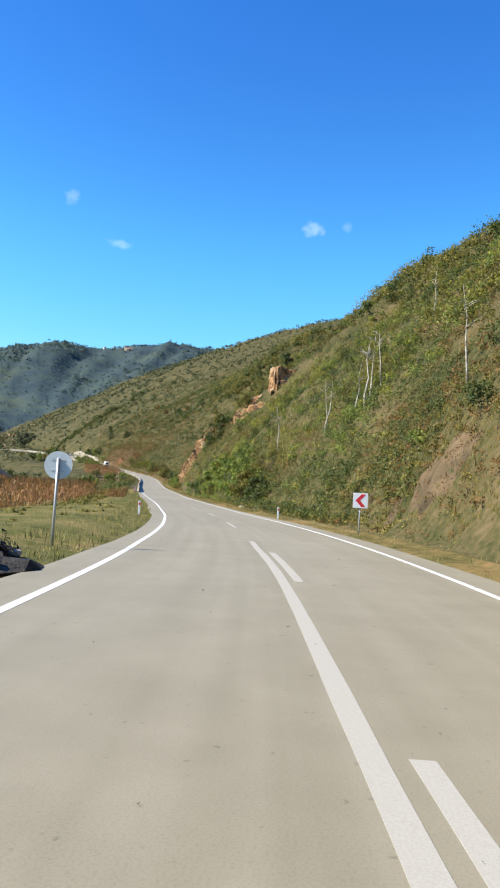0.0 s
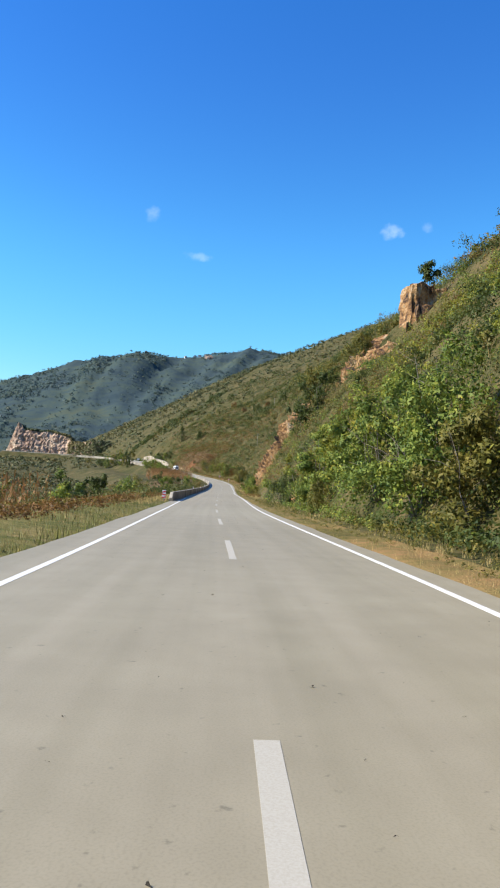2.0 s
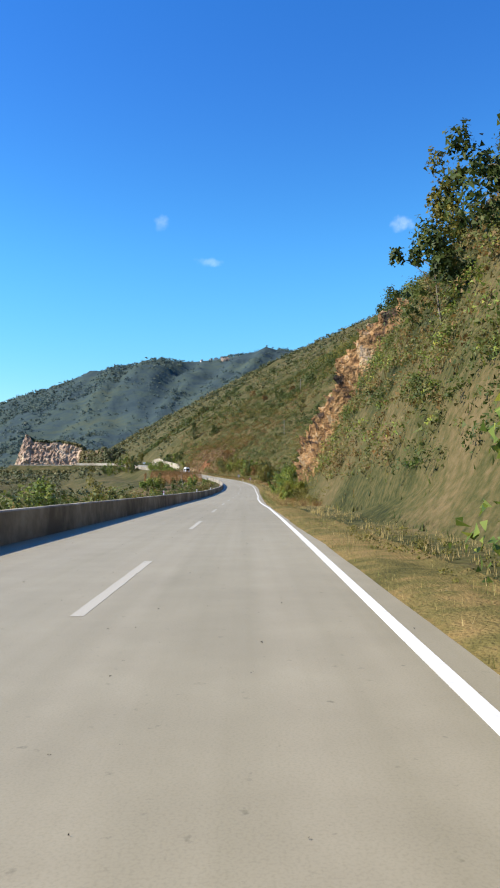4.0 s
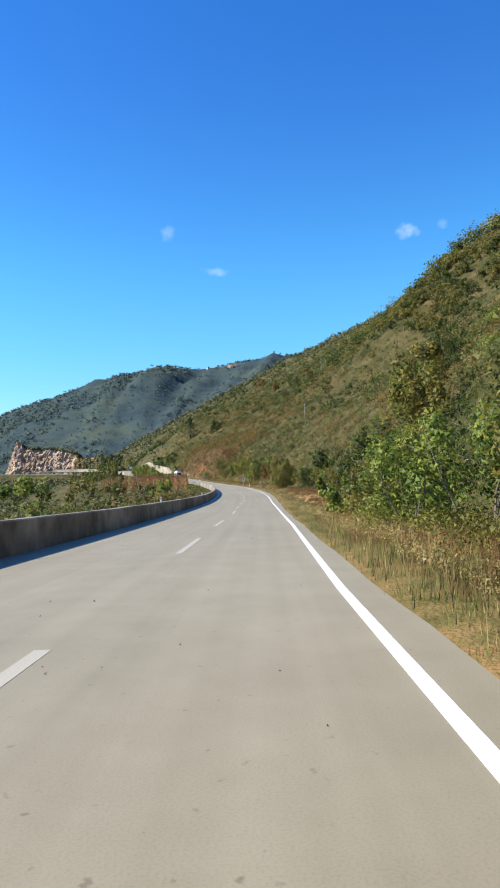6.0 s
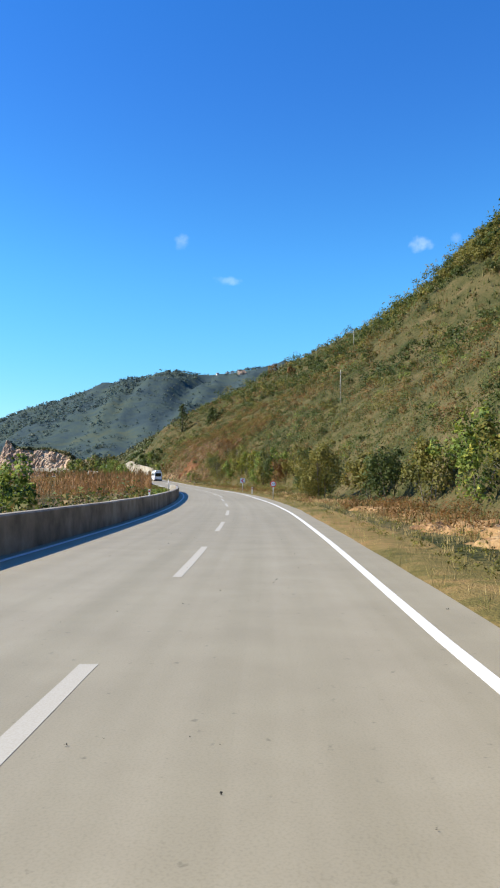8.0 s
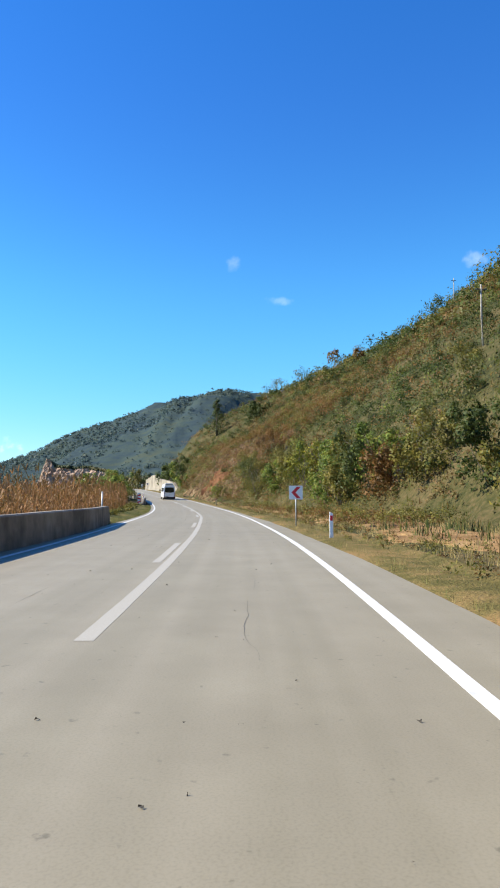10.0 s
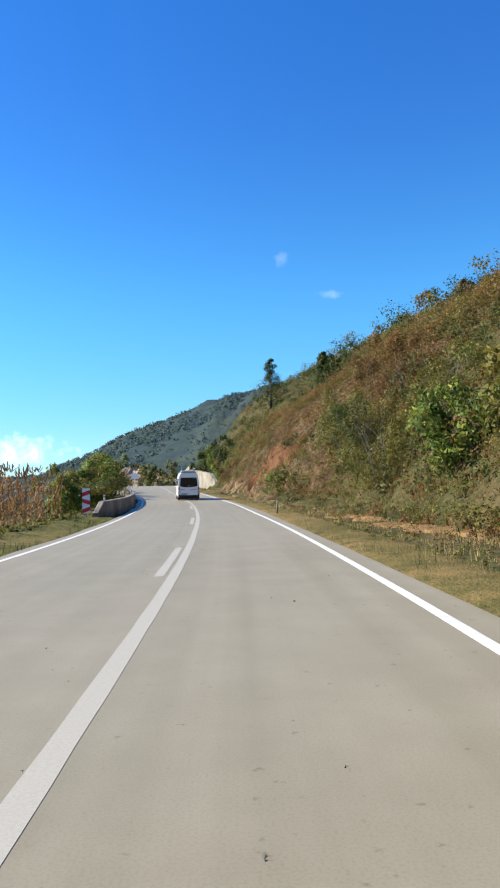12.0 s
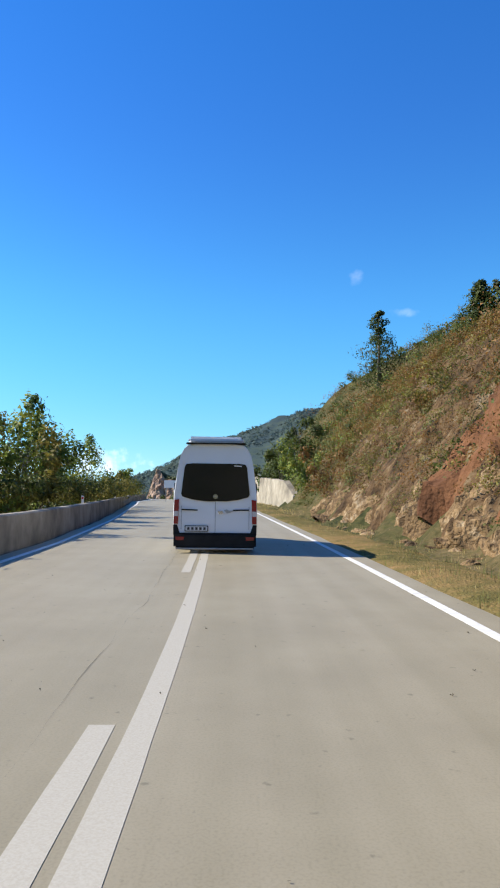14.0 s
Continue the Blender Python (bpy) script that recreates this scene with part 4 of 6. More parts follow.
bush_layer("ridge_woods", 190, 398, 446, 66, 102, 1.8, 3.4, 420, 0.27, M_OLIVE, "tall olive and golden autumn crowns on the hill's edge", 771, need=-0.25)
bush_layer("ridge_woods", 70, 398, 446, 64, 100, 1.8, 3.2, 420, 0.27, M_DARK, "dark green crowns on the hill's edge", 772, need=-0.25)

# woods beyond the road's end
rng_ = np.random.default_rng(61)
va_, vl_ = rng_.uniform(60, 1150, 5600), rng_.uniform(-330, 620, 5600)
wx_, wy_ = VALLEY_AT[0] + VALLEY_WAY[0] * va_ + VALLEY_WAY[1] * vl_, VALLEY_AT[1] + VALLEY_WAY[1] * va_ - VALLEY_WAY[0] * vl_
ws_, wl_, _ = road_coords(np.stack([wx_, wy_], -1))
ok_ = (np.abs(wl_) > 9)
wp_ = np.stack([wx_, wy_, ground_height(wx_, wy_)], -1)[ok_]
wr_ = rng_.uniform(2.2, 5.0, len(wp_)) * (0.6 + 0.0006 * va_[ok_])
wp_[:, 2] += wr_ * 0.4
tagged(new("far_woods", leaves("far_woods", wp_, wr_, 17, 0.33 * wr_, M_FAR, 62, 0.9)), "mixed green and brown woods across the far valley slopes", "woods", kind="stuff")

# pale rock faces far up the valley, with a wooded shelf on top
FACE_TOP = [(-440, 27), (-434, 40), (-427, 58), (-420, 71), (-415, 70), (-409, 60), (-398, 61), (-384, 58), (-372, 59), (-356, 56), (-343, 53), (-334, 46), (-318, 44), (-300, 47), (-284, 46), (-262, 42), (-200, 40), (-160, 34)]
f_x, f_v = np.arange(-440, -160, 1.3), np.linspace(0, 1, 26)
FX, FV = np.meshgrid(f_x, f_v, indexing="ij")
f_top = knots(FX, FACE_TOP) + 1.6 * fbm(FX / 5, FX * 0 + 3, 301, 3)
f_base = np.interp(FX, (-440, -320, -160), (25, 23, 19))
f_z = f_base + (f_top - f_base) * FV
f_rib = np.abs(fbm(FX / 7 + f_z / 11, f_z / 15, 302, 4)) - 0.7 * np.abs(fbm(FX / 3.1 - f_z / 9, f_z / 6, 303, 3))
f_back = 9 * FV ** 1.3 + 6.0 * f_rib + 1.5 * np.floor(4 * fbm(FX / 9, f_z / 4, 304, 3)) / 4
FY = np.interp(FX, (-440, -420, -343, -289, -160), (1052, 1042, 1038, 992, 960)) + f_back
for name, label, x0, x1 in (("far_rock", "pale pinkish quarry-like rock face with an ochre peak across the valley", -440, -334), ("far_rock", "low rock face half hidden by woods across the valley", -335, -160)):
    cut = (f_x >= x0) & (f_x <= x1)
    tagged(new(name, grid_mesh(name, np.stack([FX, FY, f_z], -1)[cut], int(cut.sum()), len(f_v), M_PALEROCK, False)), label, "rock face", "far rock faces", kind="structure")
f_depth = np.array([0.0, 8, 20, 45, 90])
SX, SD = np.meshgrid(f_x, f_depth, indexing="ij")
f_shelf = np.stack([SX, FY[:, -1:] + SD, f_top[:, -1:] + np.interp(SD, (0, 8, 20, 45, 90), (-0.3, -2, -4, -14, -60))], -1)
tagged(new("far_bank", grid_mesh("far_bank", f_shelf, len(f_x), len(f_depth), M_GROUND)), "wooded ground behind the far rock faces", "bank", kind="structure")
q_n = 26
q_s = np.linspace(0, 1, q_n)
q_x, q_y, q_z = -432 + 112 * q_s, 1030 - 14 * q_s + 4 * np.sin(3 * q_s), 29.4 - 2.4 * q_s
q_wall = np.stack([np.stack([q_x, q_y - dy, q_z + dz], -1) for dy, dz in ((0.0, -2.0), (0.1, 0.4), (0.6, 0.45), (0.8, -2.0))], 1)
q_bank = np.stack([np.stack([q_x, q_y - dy, q_z + dz + 0.5 * fbm(q_x / 9, q_x * 0 + dy, 91)], -1) for dy, dz in ((-16, -0.4), (0.1, -0.4), (9, -4), (26, -12))], 1)
tagged(new("far_bank", grid_mesh("far_bank", q_bank, q_n, 4, M_GROUND)), "embankment under the far road below the rock faces", "bank", kind="structure")
tagged(new("far_guard_wall", grid_mesh("far_guard_wall", q_wall, q_n, 4, M_CONCRETE, False)), "pale guard wall of the far road below the rock faces", "guard wall")
f_k = rng_.integers(0, len(f_x), 1300)
f_k = f_k[(f_x[f_k] > -411)]
f_d = rng_.uniform(1, 16, len(f_k))
f_low = (f_x[f_k] > -338) & (rng_.uniform(0, 1, len(f_k)) < 0.85)
f_u = rng_.integers(0, len(f_v), len(f_k))
f_at = np.where(f_low[:, None], np.stack([f_x[f_k], FY[f_k, f_u] - 1.5, f_z[f_k, f_u]], -1), np.stack([f_x[f_k], FY[f_k, -1] + f_d, f_top[f_k, -1] - 0.2 * f_d + 1.2], -1))
tagged(new("far_woods", leaves("far_woods", f_at, rng_.uniform(2.2, 4.6, len(f_at)), 44, np.full(len(f_at), 1.0), M_FAR, 66, 0.9)), "dark green woods above and beside the far rock faces", "woods", kind="stuff")
f_k = rng_.integers(0, len(f_x), 160)
f_at = np.stack([f_x[f_k], np.interp(f_x[f_k], (-440, -343, -289, -160), (1002, 1000, 972, 940)) + rng_.uniform(-14, 8, 160), np.interp(f_x[f_k], (-440, -320, -160), (19, 18, 16))], -1)
tagged(new("far_woods", leaves("far_woods", f_at, rng_.uniform(3.0, 5.5, 160), 40, np.full(160, 1.2), M_FAR, 67, 0.9)), "dark woods below the far road", "woods", kind="stuff")
bm = bmesh.new()
facet_rock(bm, (19, 7, 24), 77, 0.6, 4)
me = bpy.data.meshes.new("far_rock")
bm.to_mesh(me)
bm.free()
me.materials.append(M_PALEROCK)
scar_r, scar_az = 3900.0, 8.45
scar_x, scar_y = -20 - scar_r * math.sin(radians(scar_az)), 200 + scar_r * math.cos(radians(scar_az))
scar_z = float(mountain_height(np.array([scar_r]), np.array([scar_az]), np.array([scar_x]), np.array([scar_y]))[0])
scar = new("far_rock", me)
scar.matrix_world = pose(scar_x, scar_y, scar_z + 4, -20, 18, scar_az)
tagged(scar, "pale landslip scar high on the far mountain", "rock", "far rock faces")

# ---- signs and posts ----
M_STEEL = material("galvanised_steel", [(0.3, (0.34, 0.35, 0.36)), (0.7, (0.46, 0.47, 0.48))], scale=6, bump=0.1, rough=0.5, metallic=0.6)
M_SIGNWHITE = material("sign_white", [(0.3, (0.84, 0.84, 0.84)), (0.7, (0.90, 0.90, 0.90))], scale=3, bump=0, rough=0.4)
M_SIGNRED = material("sign_red", [(0.3, (0.62, 0.03, 0.04)), (0.7, (0.72, 0.05, 0.06))], scale=3, bump=0, rough=0.4)
M_SIGNBLACK = material("sign_black", [(0.3, (0.02, 0.02, 0.02)), (0.7, (0.05, 0.05, 0.05))], scale=3, bump=0, rough=0.5)
M_SIGNGREEN = material("sign_green", [(0.3, (0.02, 0.10, 0.05)), (0.7, (0.04, 0.14, 0.07))], scale=3, bump=0, rough=0.5)
M_BACK = material("dull_aluminium", [(0.3, (0.40, 0.44, 0.46)), (0.7, (0.52, 0.56, 0.58))], scale=2, bump=0.1, rough=0.55, metallic=0.3)


def box(bm, centre, size, bevel=0.0):
    made = bmesh.ops.create_cube(bm, size=1.0, matrix=Matrix.LocRotScale(centre, None, size))["verts"]
    if bevel:
        edges = {e for v in made for e in v.link_edges}
        bmesh.ops.bevel(bm, geom=list(edges), offset=bevel, segments=2, affect="EDGES")


def prism(bm, outline, y0, y1):
    """A flat plate with a given outline in x and z, from y0 to y1."""
    a = [bm.verts.new((x, y0, z)) for x, z in outline]
    b = [bm.verts.new((x, y1, z)) for x, z in outline]
    n = len(a)
    for k in range(n):
        bm.faces.new((a[k], a[(k + 1) % n], b[(k + 1) % n], b[k]))
    bm.faces.new(a)
    bm.faces.new(b[::-1])
    bmesh.ops.recalc_face_normals(bm, faces=bm.faces)


def rounded(w, h, r, n=4):
    out = []
    for cx, cz, a0 in ((w / 2 - r, h / 2 - r, 0), (-w / 2 + r, h / 2 - r, 90), (-w / 2 + r, -h / 2 + r, 180), (w / 2 - r, -h / 2 + r, 270)):
        out += [(cx + r * math.cos(radians(a0 + 90 * k / n)), cz + r * math.sin(radians(a0 + 90 * k / n))) for k in range(n + 1)]
    return out


def pole_part(t, height, radius=0.03):
    bm = bmesh.new()
    tube(bm, [(0, 0, -0.1), (0, 0, height * 0.5), (0, 0, height)], [radius] * 3, 10)
    part("pole", bm, M_STEEL, t)


def shifted(outline, dx, dz):
    return [(x + dx, z + dz) for x, z in outline]


def chevron_sign(s, l, centre, size, turn=0.0, dark=False):
    """A square white plate with a chevron that points left."""
    t = thing("chevron_sign", s, l, "square white road sign with a %s chevron on a steel pole" % ("black" if dark else "red"), "road sign", "chevron signs", turn=turn)
    pole_part(t, centre + size * 0.3)
    bm = bmesh.new()
    prism(bm, shifted(rounded(size, size, 0.04), 0, centre), -0.045, -0.037)
    plate = part("plate", bm, M_SIGNWHITE, t)
    bm = bmesh.new()
    a = size * 0.5
    prism(bm, shifted([(0.12 * a, 0.84 * a), (0.72 * a, 0.84 * a), (-0.05 * a, 0), (0.72 * a, -0.84 * a), (0.12 * a, -0.84 * a), (-0.66 * a, 0)], 0, centre), -0.050, -0.046)
    part("chevron", bm, M_SIGNBLACK if dark else M_SIGNRED, plate, "black chevron" if dark else "red chevron")
    for z in (centre - size * 0.25, centre + size * 0.25):
        bm = bmesh.new()
        box(bm, (0, -0.03, z), (0.12, 0.014, 0.03), 0.003)
        part("clamp", bm, M_STEEL, t)
    return t


chevron_sign(31.7, 5.25, 1.68, 0.68)
chevron_sign(372.9, 4.7, 1.66, 0.64)

t = thing("round_road_sign", 341.6, 4.6, "round red-rimmed white no-overtaking sign on a steel pole", "road sign")
pole_part(t, 1.6)
bm = bmesh.new()
prism(bm, [(0.28 * math.cos(a), 1.48 + 0.28 * math.sin(a)) for a in (2 * math.pi * k / 36 for k in range(36))], -0.045, -0.037)
disc = part("plate", bm, M_SIGNRED, t, "red disc")
bm = bmesh.new()
prism(bm, [(0.205 * math.cos(a), 1.48 + 0.205 * math.sin(a)) for a in (2 * math.pi * k / 36 for k in range(36))], -0.050, -0.046)
face = part("face", bm, M_SIGNWHITE, disc, "white face")
for x, mat in ((-0.085, M_SIGNRED), (0.085, M_SIGNGREEN)):
    bm = bmesh.new()
    prism(bm, shifted([(-0.065, -0.035), (-0.065, 0.01), (-0.035, 0.015), (-0.025, 0.045), (0.03, 0.045), (0.042, 0.015), (0.065, 0.008), (0.065, -0.035), (0.045, -0.035), (0.04, -0.05), (0.02, -0.05), (0.018, -0.035), (-0.02, -0.035), (-0.022, -0.05), (-0.042, -0.05), (-0.045, -0.035)], x, 1.485), -0.054, -0.051)
    part("car_symbol", bm, mat, disc)

t = thing("round_road_sign", 16.7, -5.2, "round road sign seen from its dull metal back", "road sign", turn=0)
pole_part(t, 2.15, 0.035)
bm = bmesh.new()
prism(bm, [(0.33 * math.cos(a), 1.98 + 0.33 * math.sin(a)) for a in (2 * math.pi * k / 36 for k in range(36))], 0.036, 0.046)
part("plate", bm, M_BACK, t, "dull metal back of the plate")
for z in (1.85, 2.1):
    bm = bmesh.new()
    box(bm, (0, 0.03, z), (0.30, 0.012, 0.03), 0.003)
    part("bracket", bm, M_STEEL, t)


def striped_marker(s, l, width, height, foot, turn=0.0):
    """A tall marker board with red and white chevrons."""
    t = thing("striped_marker", s, l, "tall red and white chevron marker at the wall's end", "road sign", "striped markers", turn=turn)
    pole_part(t, foot + height * 0.5, 0.025)
    bm = bmesh.new()
    prism(bm, shifted(rounded(width, height, 0.02), 0, foot + height / 2), -0.038, -0.030)
    plate = part("plate", bm, M_SIGNWHITE, t)
    n = 3
    pitch = height / n
    for k in range(n):
        z0 = foot + k * pitch
        zz = [(-width / 2, z0), (width / 2, z0 + 0.32 * pitch), (width / 2, z0 + 0.80 * pitch), (-width / 2, z0 + 0.48 * pitch)]
        if k % 2:
            zz = [(-x, z) for x, z in zz][::-1]
        bm = bmesh.new()
        prism(bm, zz, -0.043, -0.039)
        part("stripe", bm, M_SIGNRED, plate, "red stripe")
    return t


striped_marker(433.4, -5.75, 0.40, 1.30, 0.30)
striped_marker(137.6, -4.9, 0.36, 0.80, 0.35)


def delineator(s, l, label, height=0.95, up=0.0):
    """A white roadside post with a reflector and a slanting top."""
    t = thing("delineator_post", s, l, label, "roadside post", "delineator posts", sink=-up)
    bm = bmesh.new()
    box(bm, (0, 0, height / 2 - 0.05), (0.12, 0.05, height + 0.1), 0.008)
    for v in bm.verts:
        if v.co.z > height - 0.04 and v.co.x > 0:
            v.co.z -= 0.05
    post = part("post", bm, M_SIGNWHITE, t)
    bm = bmesh.new()
    box(bm, (0, -0.029, height * 0.78), (0.09, 0.006, 0.17 if height > 0.6 else 0.08), 0.002)
    part("reflector", bm, M_SIGNRED, post, "dark red reflector")
    return t


for s, l in ((50.3, 4.75), (43.6, -5.1), (363.2, 4.75), (-14, 4.8)):
    delineator(s, l, "white roadside post with a red reflector")
for s, l in ((193, -4.2), (226, -4.2), (254.5, -4.2), (286, -4.2), (317, -4.2), (350, -4.25), (436.2, -5.15), (453, -4.62), (476, -5.3), (500, -7.15)):
    p = on_road(np.array([float(s)]), np.array([float(l)]))[0]
    t = new("delineator_post")
    t.matrix_world = pose(p[0], p[1], p[2] + 0.84, 0, 0, heading(s))
    tagged(t, "short white post on top of the concrete wall", "roadside post", "posts on the guard walls")
    bm = bmesh.new()
    box(bm, (0, 0, 0.17), (0.10, 0.05, 0.40), 0.006)
    post = part("post", bm, M_SIGNWHITE, t)
    bm = bmesh.new()
    box(bm, (0, -0.029, 0.27), (0.07, 0.006, 0.09), 0.002)
    part("reflector", bm, M_SIGNRED, post, "dark red reflector")

t = thing("wooden_stake", 433.4, 4.3, "short weathered wooden stake on the verge", "stake")
bm = bmesh.new()
tube(bm, [(0, 0, -0.2), (0.02, 0, 0.3), (0.03, 0.01, 0.72)], [0.055, 0.05, 0.042], 7)
part("shaft", bm, M_BARK, t)
t = thing("steel_post", 378.8, -5.1, "slim grey steel post beside the guard wall's end", "roadside post")
bm = bmesh.new()
tube(bm, [(0, 0, -0.15), (0, 0, 0.9), (0, 0, 1.72)], [0.045] * 3, 10)
part("post", bm, M_STEEL, t)
bm = bmesh.new()
tube(bm, [(0, 0, 1.72), (0, 0, 1.75)], [0.052, 0.040], 10)
part("cap", bm, M_SIGNWHITE, t, "pale cap")

# signs at the far bend, on the wall's side
chevron_sign(560, 5.2, 2.0, 0.7, 10, True)
chevron_sign(572, 5.2, 2.0, 0.7, 20, True)
t = thing("road_sign", 540, -5.4, "white rectangular road sign on two steel poles", "road sign")
for x in (-0.5, 0.5):
    bm = bmesh.new()
    tube(bm, [(x, 0, -0.3), (x, 0, 1.4), (x, 0, 2.9)], [0.035] * 3, 8)
    part("pole", bm, M_STEEL, t)
bm = bmesh.new()
prism(bm, shifted(rounded(1.6, 1.0, 0.05), 0, 2.5), -0.05, -0.038)
part("plate", bm, M_SIGNWHITE, t)

# ---- retaining wall of pale stone ----
M_STONEWALL = material("pale_stone_wall", [(0.3, (0.16, 0.135, 0.10)), (0.5, (0.29, 0.25, 0.185)), (0.7, (0.40, 0.35, 0.27))], scale=1.0, coarse=0.2, bump=0.7, bump_scale=3, bump_dist=0.08)
rw_s = np.arange(512, 575, 1.0)
rw_l = knots(rw_s, [(512, 7.6), (516, 6.7), (545, 6.4), (575, 6.6)])
rw_h = knots(rw_s, [(512, 1.2), (515, 2.6), (540, 3.4), (560, 4.6), (575, 3.0)]) + 0.12 * fbm(rw_s / 2, rw_s * 0, 90)
rw = []
for dl, k in ((0.0, 0), (0.35, 1), (0.95, 1), (1.3, 0)):
    p = on_road(rw_s, rw_l + dl)
    p[:, 2] += rw_h * k - 0.4 * (1 - k)
    rw.append(p)
rw_me = grid_mesh("retaining_wall", np.stack(rw, 1), len(rw_s), 4, M_STONEWALL, False)
bm = bmesh.new()
bm.from_mesh(rw_me)
bm.verts.ensure_lookup_table()
for row in (0, len(rw_s) - 1):
    bm.faces.new([bm.verts[row * 4 + k] for k in range(4)])
bmesh.ops.recalc_face_normals(bm, faces=bm.faces)
bm.to_mesh(rw_me)
bm.free()
tagged(new("retaining_wall", rw_me), "pale stone retaining wall at the foot of the slope", "retaining wall")

# ---- the white van ----
M_VANWHITE = material("white_car_paint", [(0.3, (0.72, 0.73, 0.75)), (0.7, (0.79, 0.80, 0.82))], scale=0.8, bump=0, rough=0.22, spec=0.55)
M_GLASS = material("tinted_glass", [(0.3, (0.008, 0.009, 0.011)), (0.7, (0.014, 0.015, 0.018))], scale=1, bump=0, rough=0.08, spec=0.6)
M_RUBBER = material("black_rubber", [(0.3, (0.018, 0.018, 0.018)), (0.7, (0.035, 0.034, 0.033))], scale=5, bump=0.2, rough=0.8)
M_BUMPER = material("black_plastic", [(0.3, (0.012, 0.012, 0.012)), (0.7, (0.024, 0.024, 0.024))], scale=3, bump=0.1, rough=0.7, spec=0.15)
M_TAIL = material("red_lamp_glass", [(0.3, (0.20, 0.008, 0.010)), (0.7, (0.30, 0.012, 0.016))], scale=4, bump=0, rough=0.15, spec=0.6)
M_CLEAR = material("pale_lamp_glass", [(0.3, (0.5, 0.45, 0.45)), (0.7, (0.62, 0.58, 0.58))], scale=4, bump=0, rough=0.15, spec=0.6)
M_CHROME = material("chrome", [(0.3, (0.55, 0.55, 0.56)), (0.7, (0.65, 0.65, 0.66))], scale=4, bump=0, rough=0.2, metallic=0.9)
M_PLATE = material("number_plate_white", [(0.3, (0.55, 0.55, 0.56)), (0.7, (0.64, 0.64, 0.65))], scale=4, bump=0, rough=0.4)


def van_half_width(z):
    return float(np.interp(z, [0.30, 0.55, 0.95, 1.4, 2.05, 2.40, 2.56], [0.95, 0.99, 0.995, 0.985, 0.90, 0.82, 0.66]))


van = new("van")
vp = on_road(np.array([462.0]), np.array([0.40]))[0]
vq = on_road(np.array([465.6]), np.array([0.40]))[0]
van.matrix_world = pose(vp[0], vp[1], vp[2] + 0.006, math.degrees(math.atan2(vq[2] - vp[2], 3.6)), 0, heading(464))
tagged(van, "white high-roofed passenger van with tinted rear window on the road", "van")
# body: sections along its length (y ahead), each a ring with the sides leaning in
zs = [0.30, 0.42, 0.55, 0.95, 1.4, 1.75, 2.05, 2.30, 2.46, 2.55]
bm = bmesh.new()
rings = []
for y, top, squeeze, low in ((0.0, 2.50, 0.985, 0.34), (0.03, 2.56, 1.0, 0.30), (1.5, 2.60, 1.0, 0.30), (3.9, 2.60, 1.0, 0.30), (4.5, 2.45, 0.99, 0.30), (5.0, 1.72, 0.97, 0.30), (5.6, 1.25, 0.93, 0.32), (5.9, 0.95, 0.82, 0.36)):
    ring = []
    prof = [(van_half_width(0.30 + (z - 0.30)) * squeeze, low + (z - 0.30) * (top - low) / 2.25) for z in zs]
    lean = 0.05 if y < 0.02 else 0.0
    pts = [(x, z) for x, z in prof] + [(0.45 * squeeze, top + 0.025), (0.0, top + 0.035), (-0.45 * squeeze, top + 0.025)] + [(-x, z) for x, z in prof[::-1]]
    ring = [bm.verts.new((x, y + lean * max(0, z - 1.2), z)) for x, z in pts]
    rings.append(ring)
for a, b in zip(rings, rings[1:]):
    for k in range(len(a)):
        f = bm.faces.new((a[k], a[(k + 1) % len(a)], b[(k + 1) % len(a)], b[k]))
        f.smooth = True
bm.faces.new(rings[0])
bm.faces.new(rings[-1][::-1])
bmesh.ops.recalc_face_normals(bm, faces=bm.faces)
part("body", bm, M_VANWHITE, van)


def van_rear(name, outline, y0, y1, mat, label="", parent=None):
    bm = bmesh.new()
    prism(bm, outline, y0, y1)
    for v in bm.verts:
        v.co.y += 0.05 * max(0.0, v.co.z - 1.2)
    return part(name, bm, mat, parent or van, label)


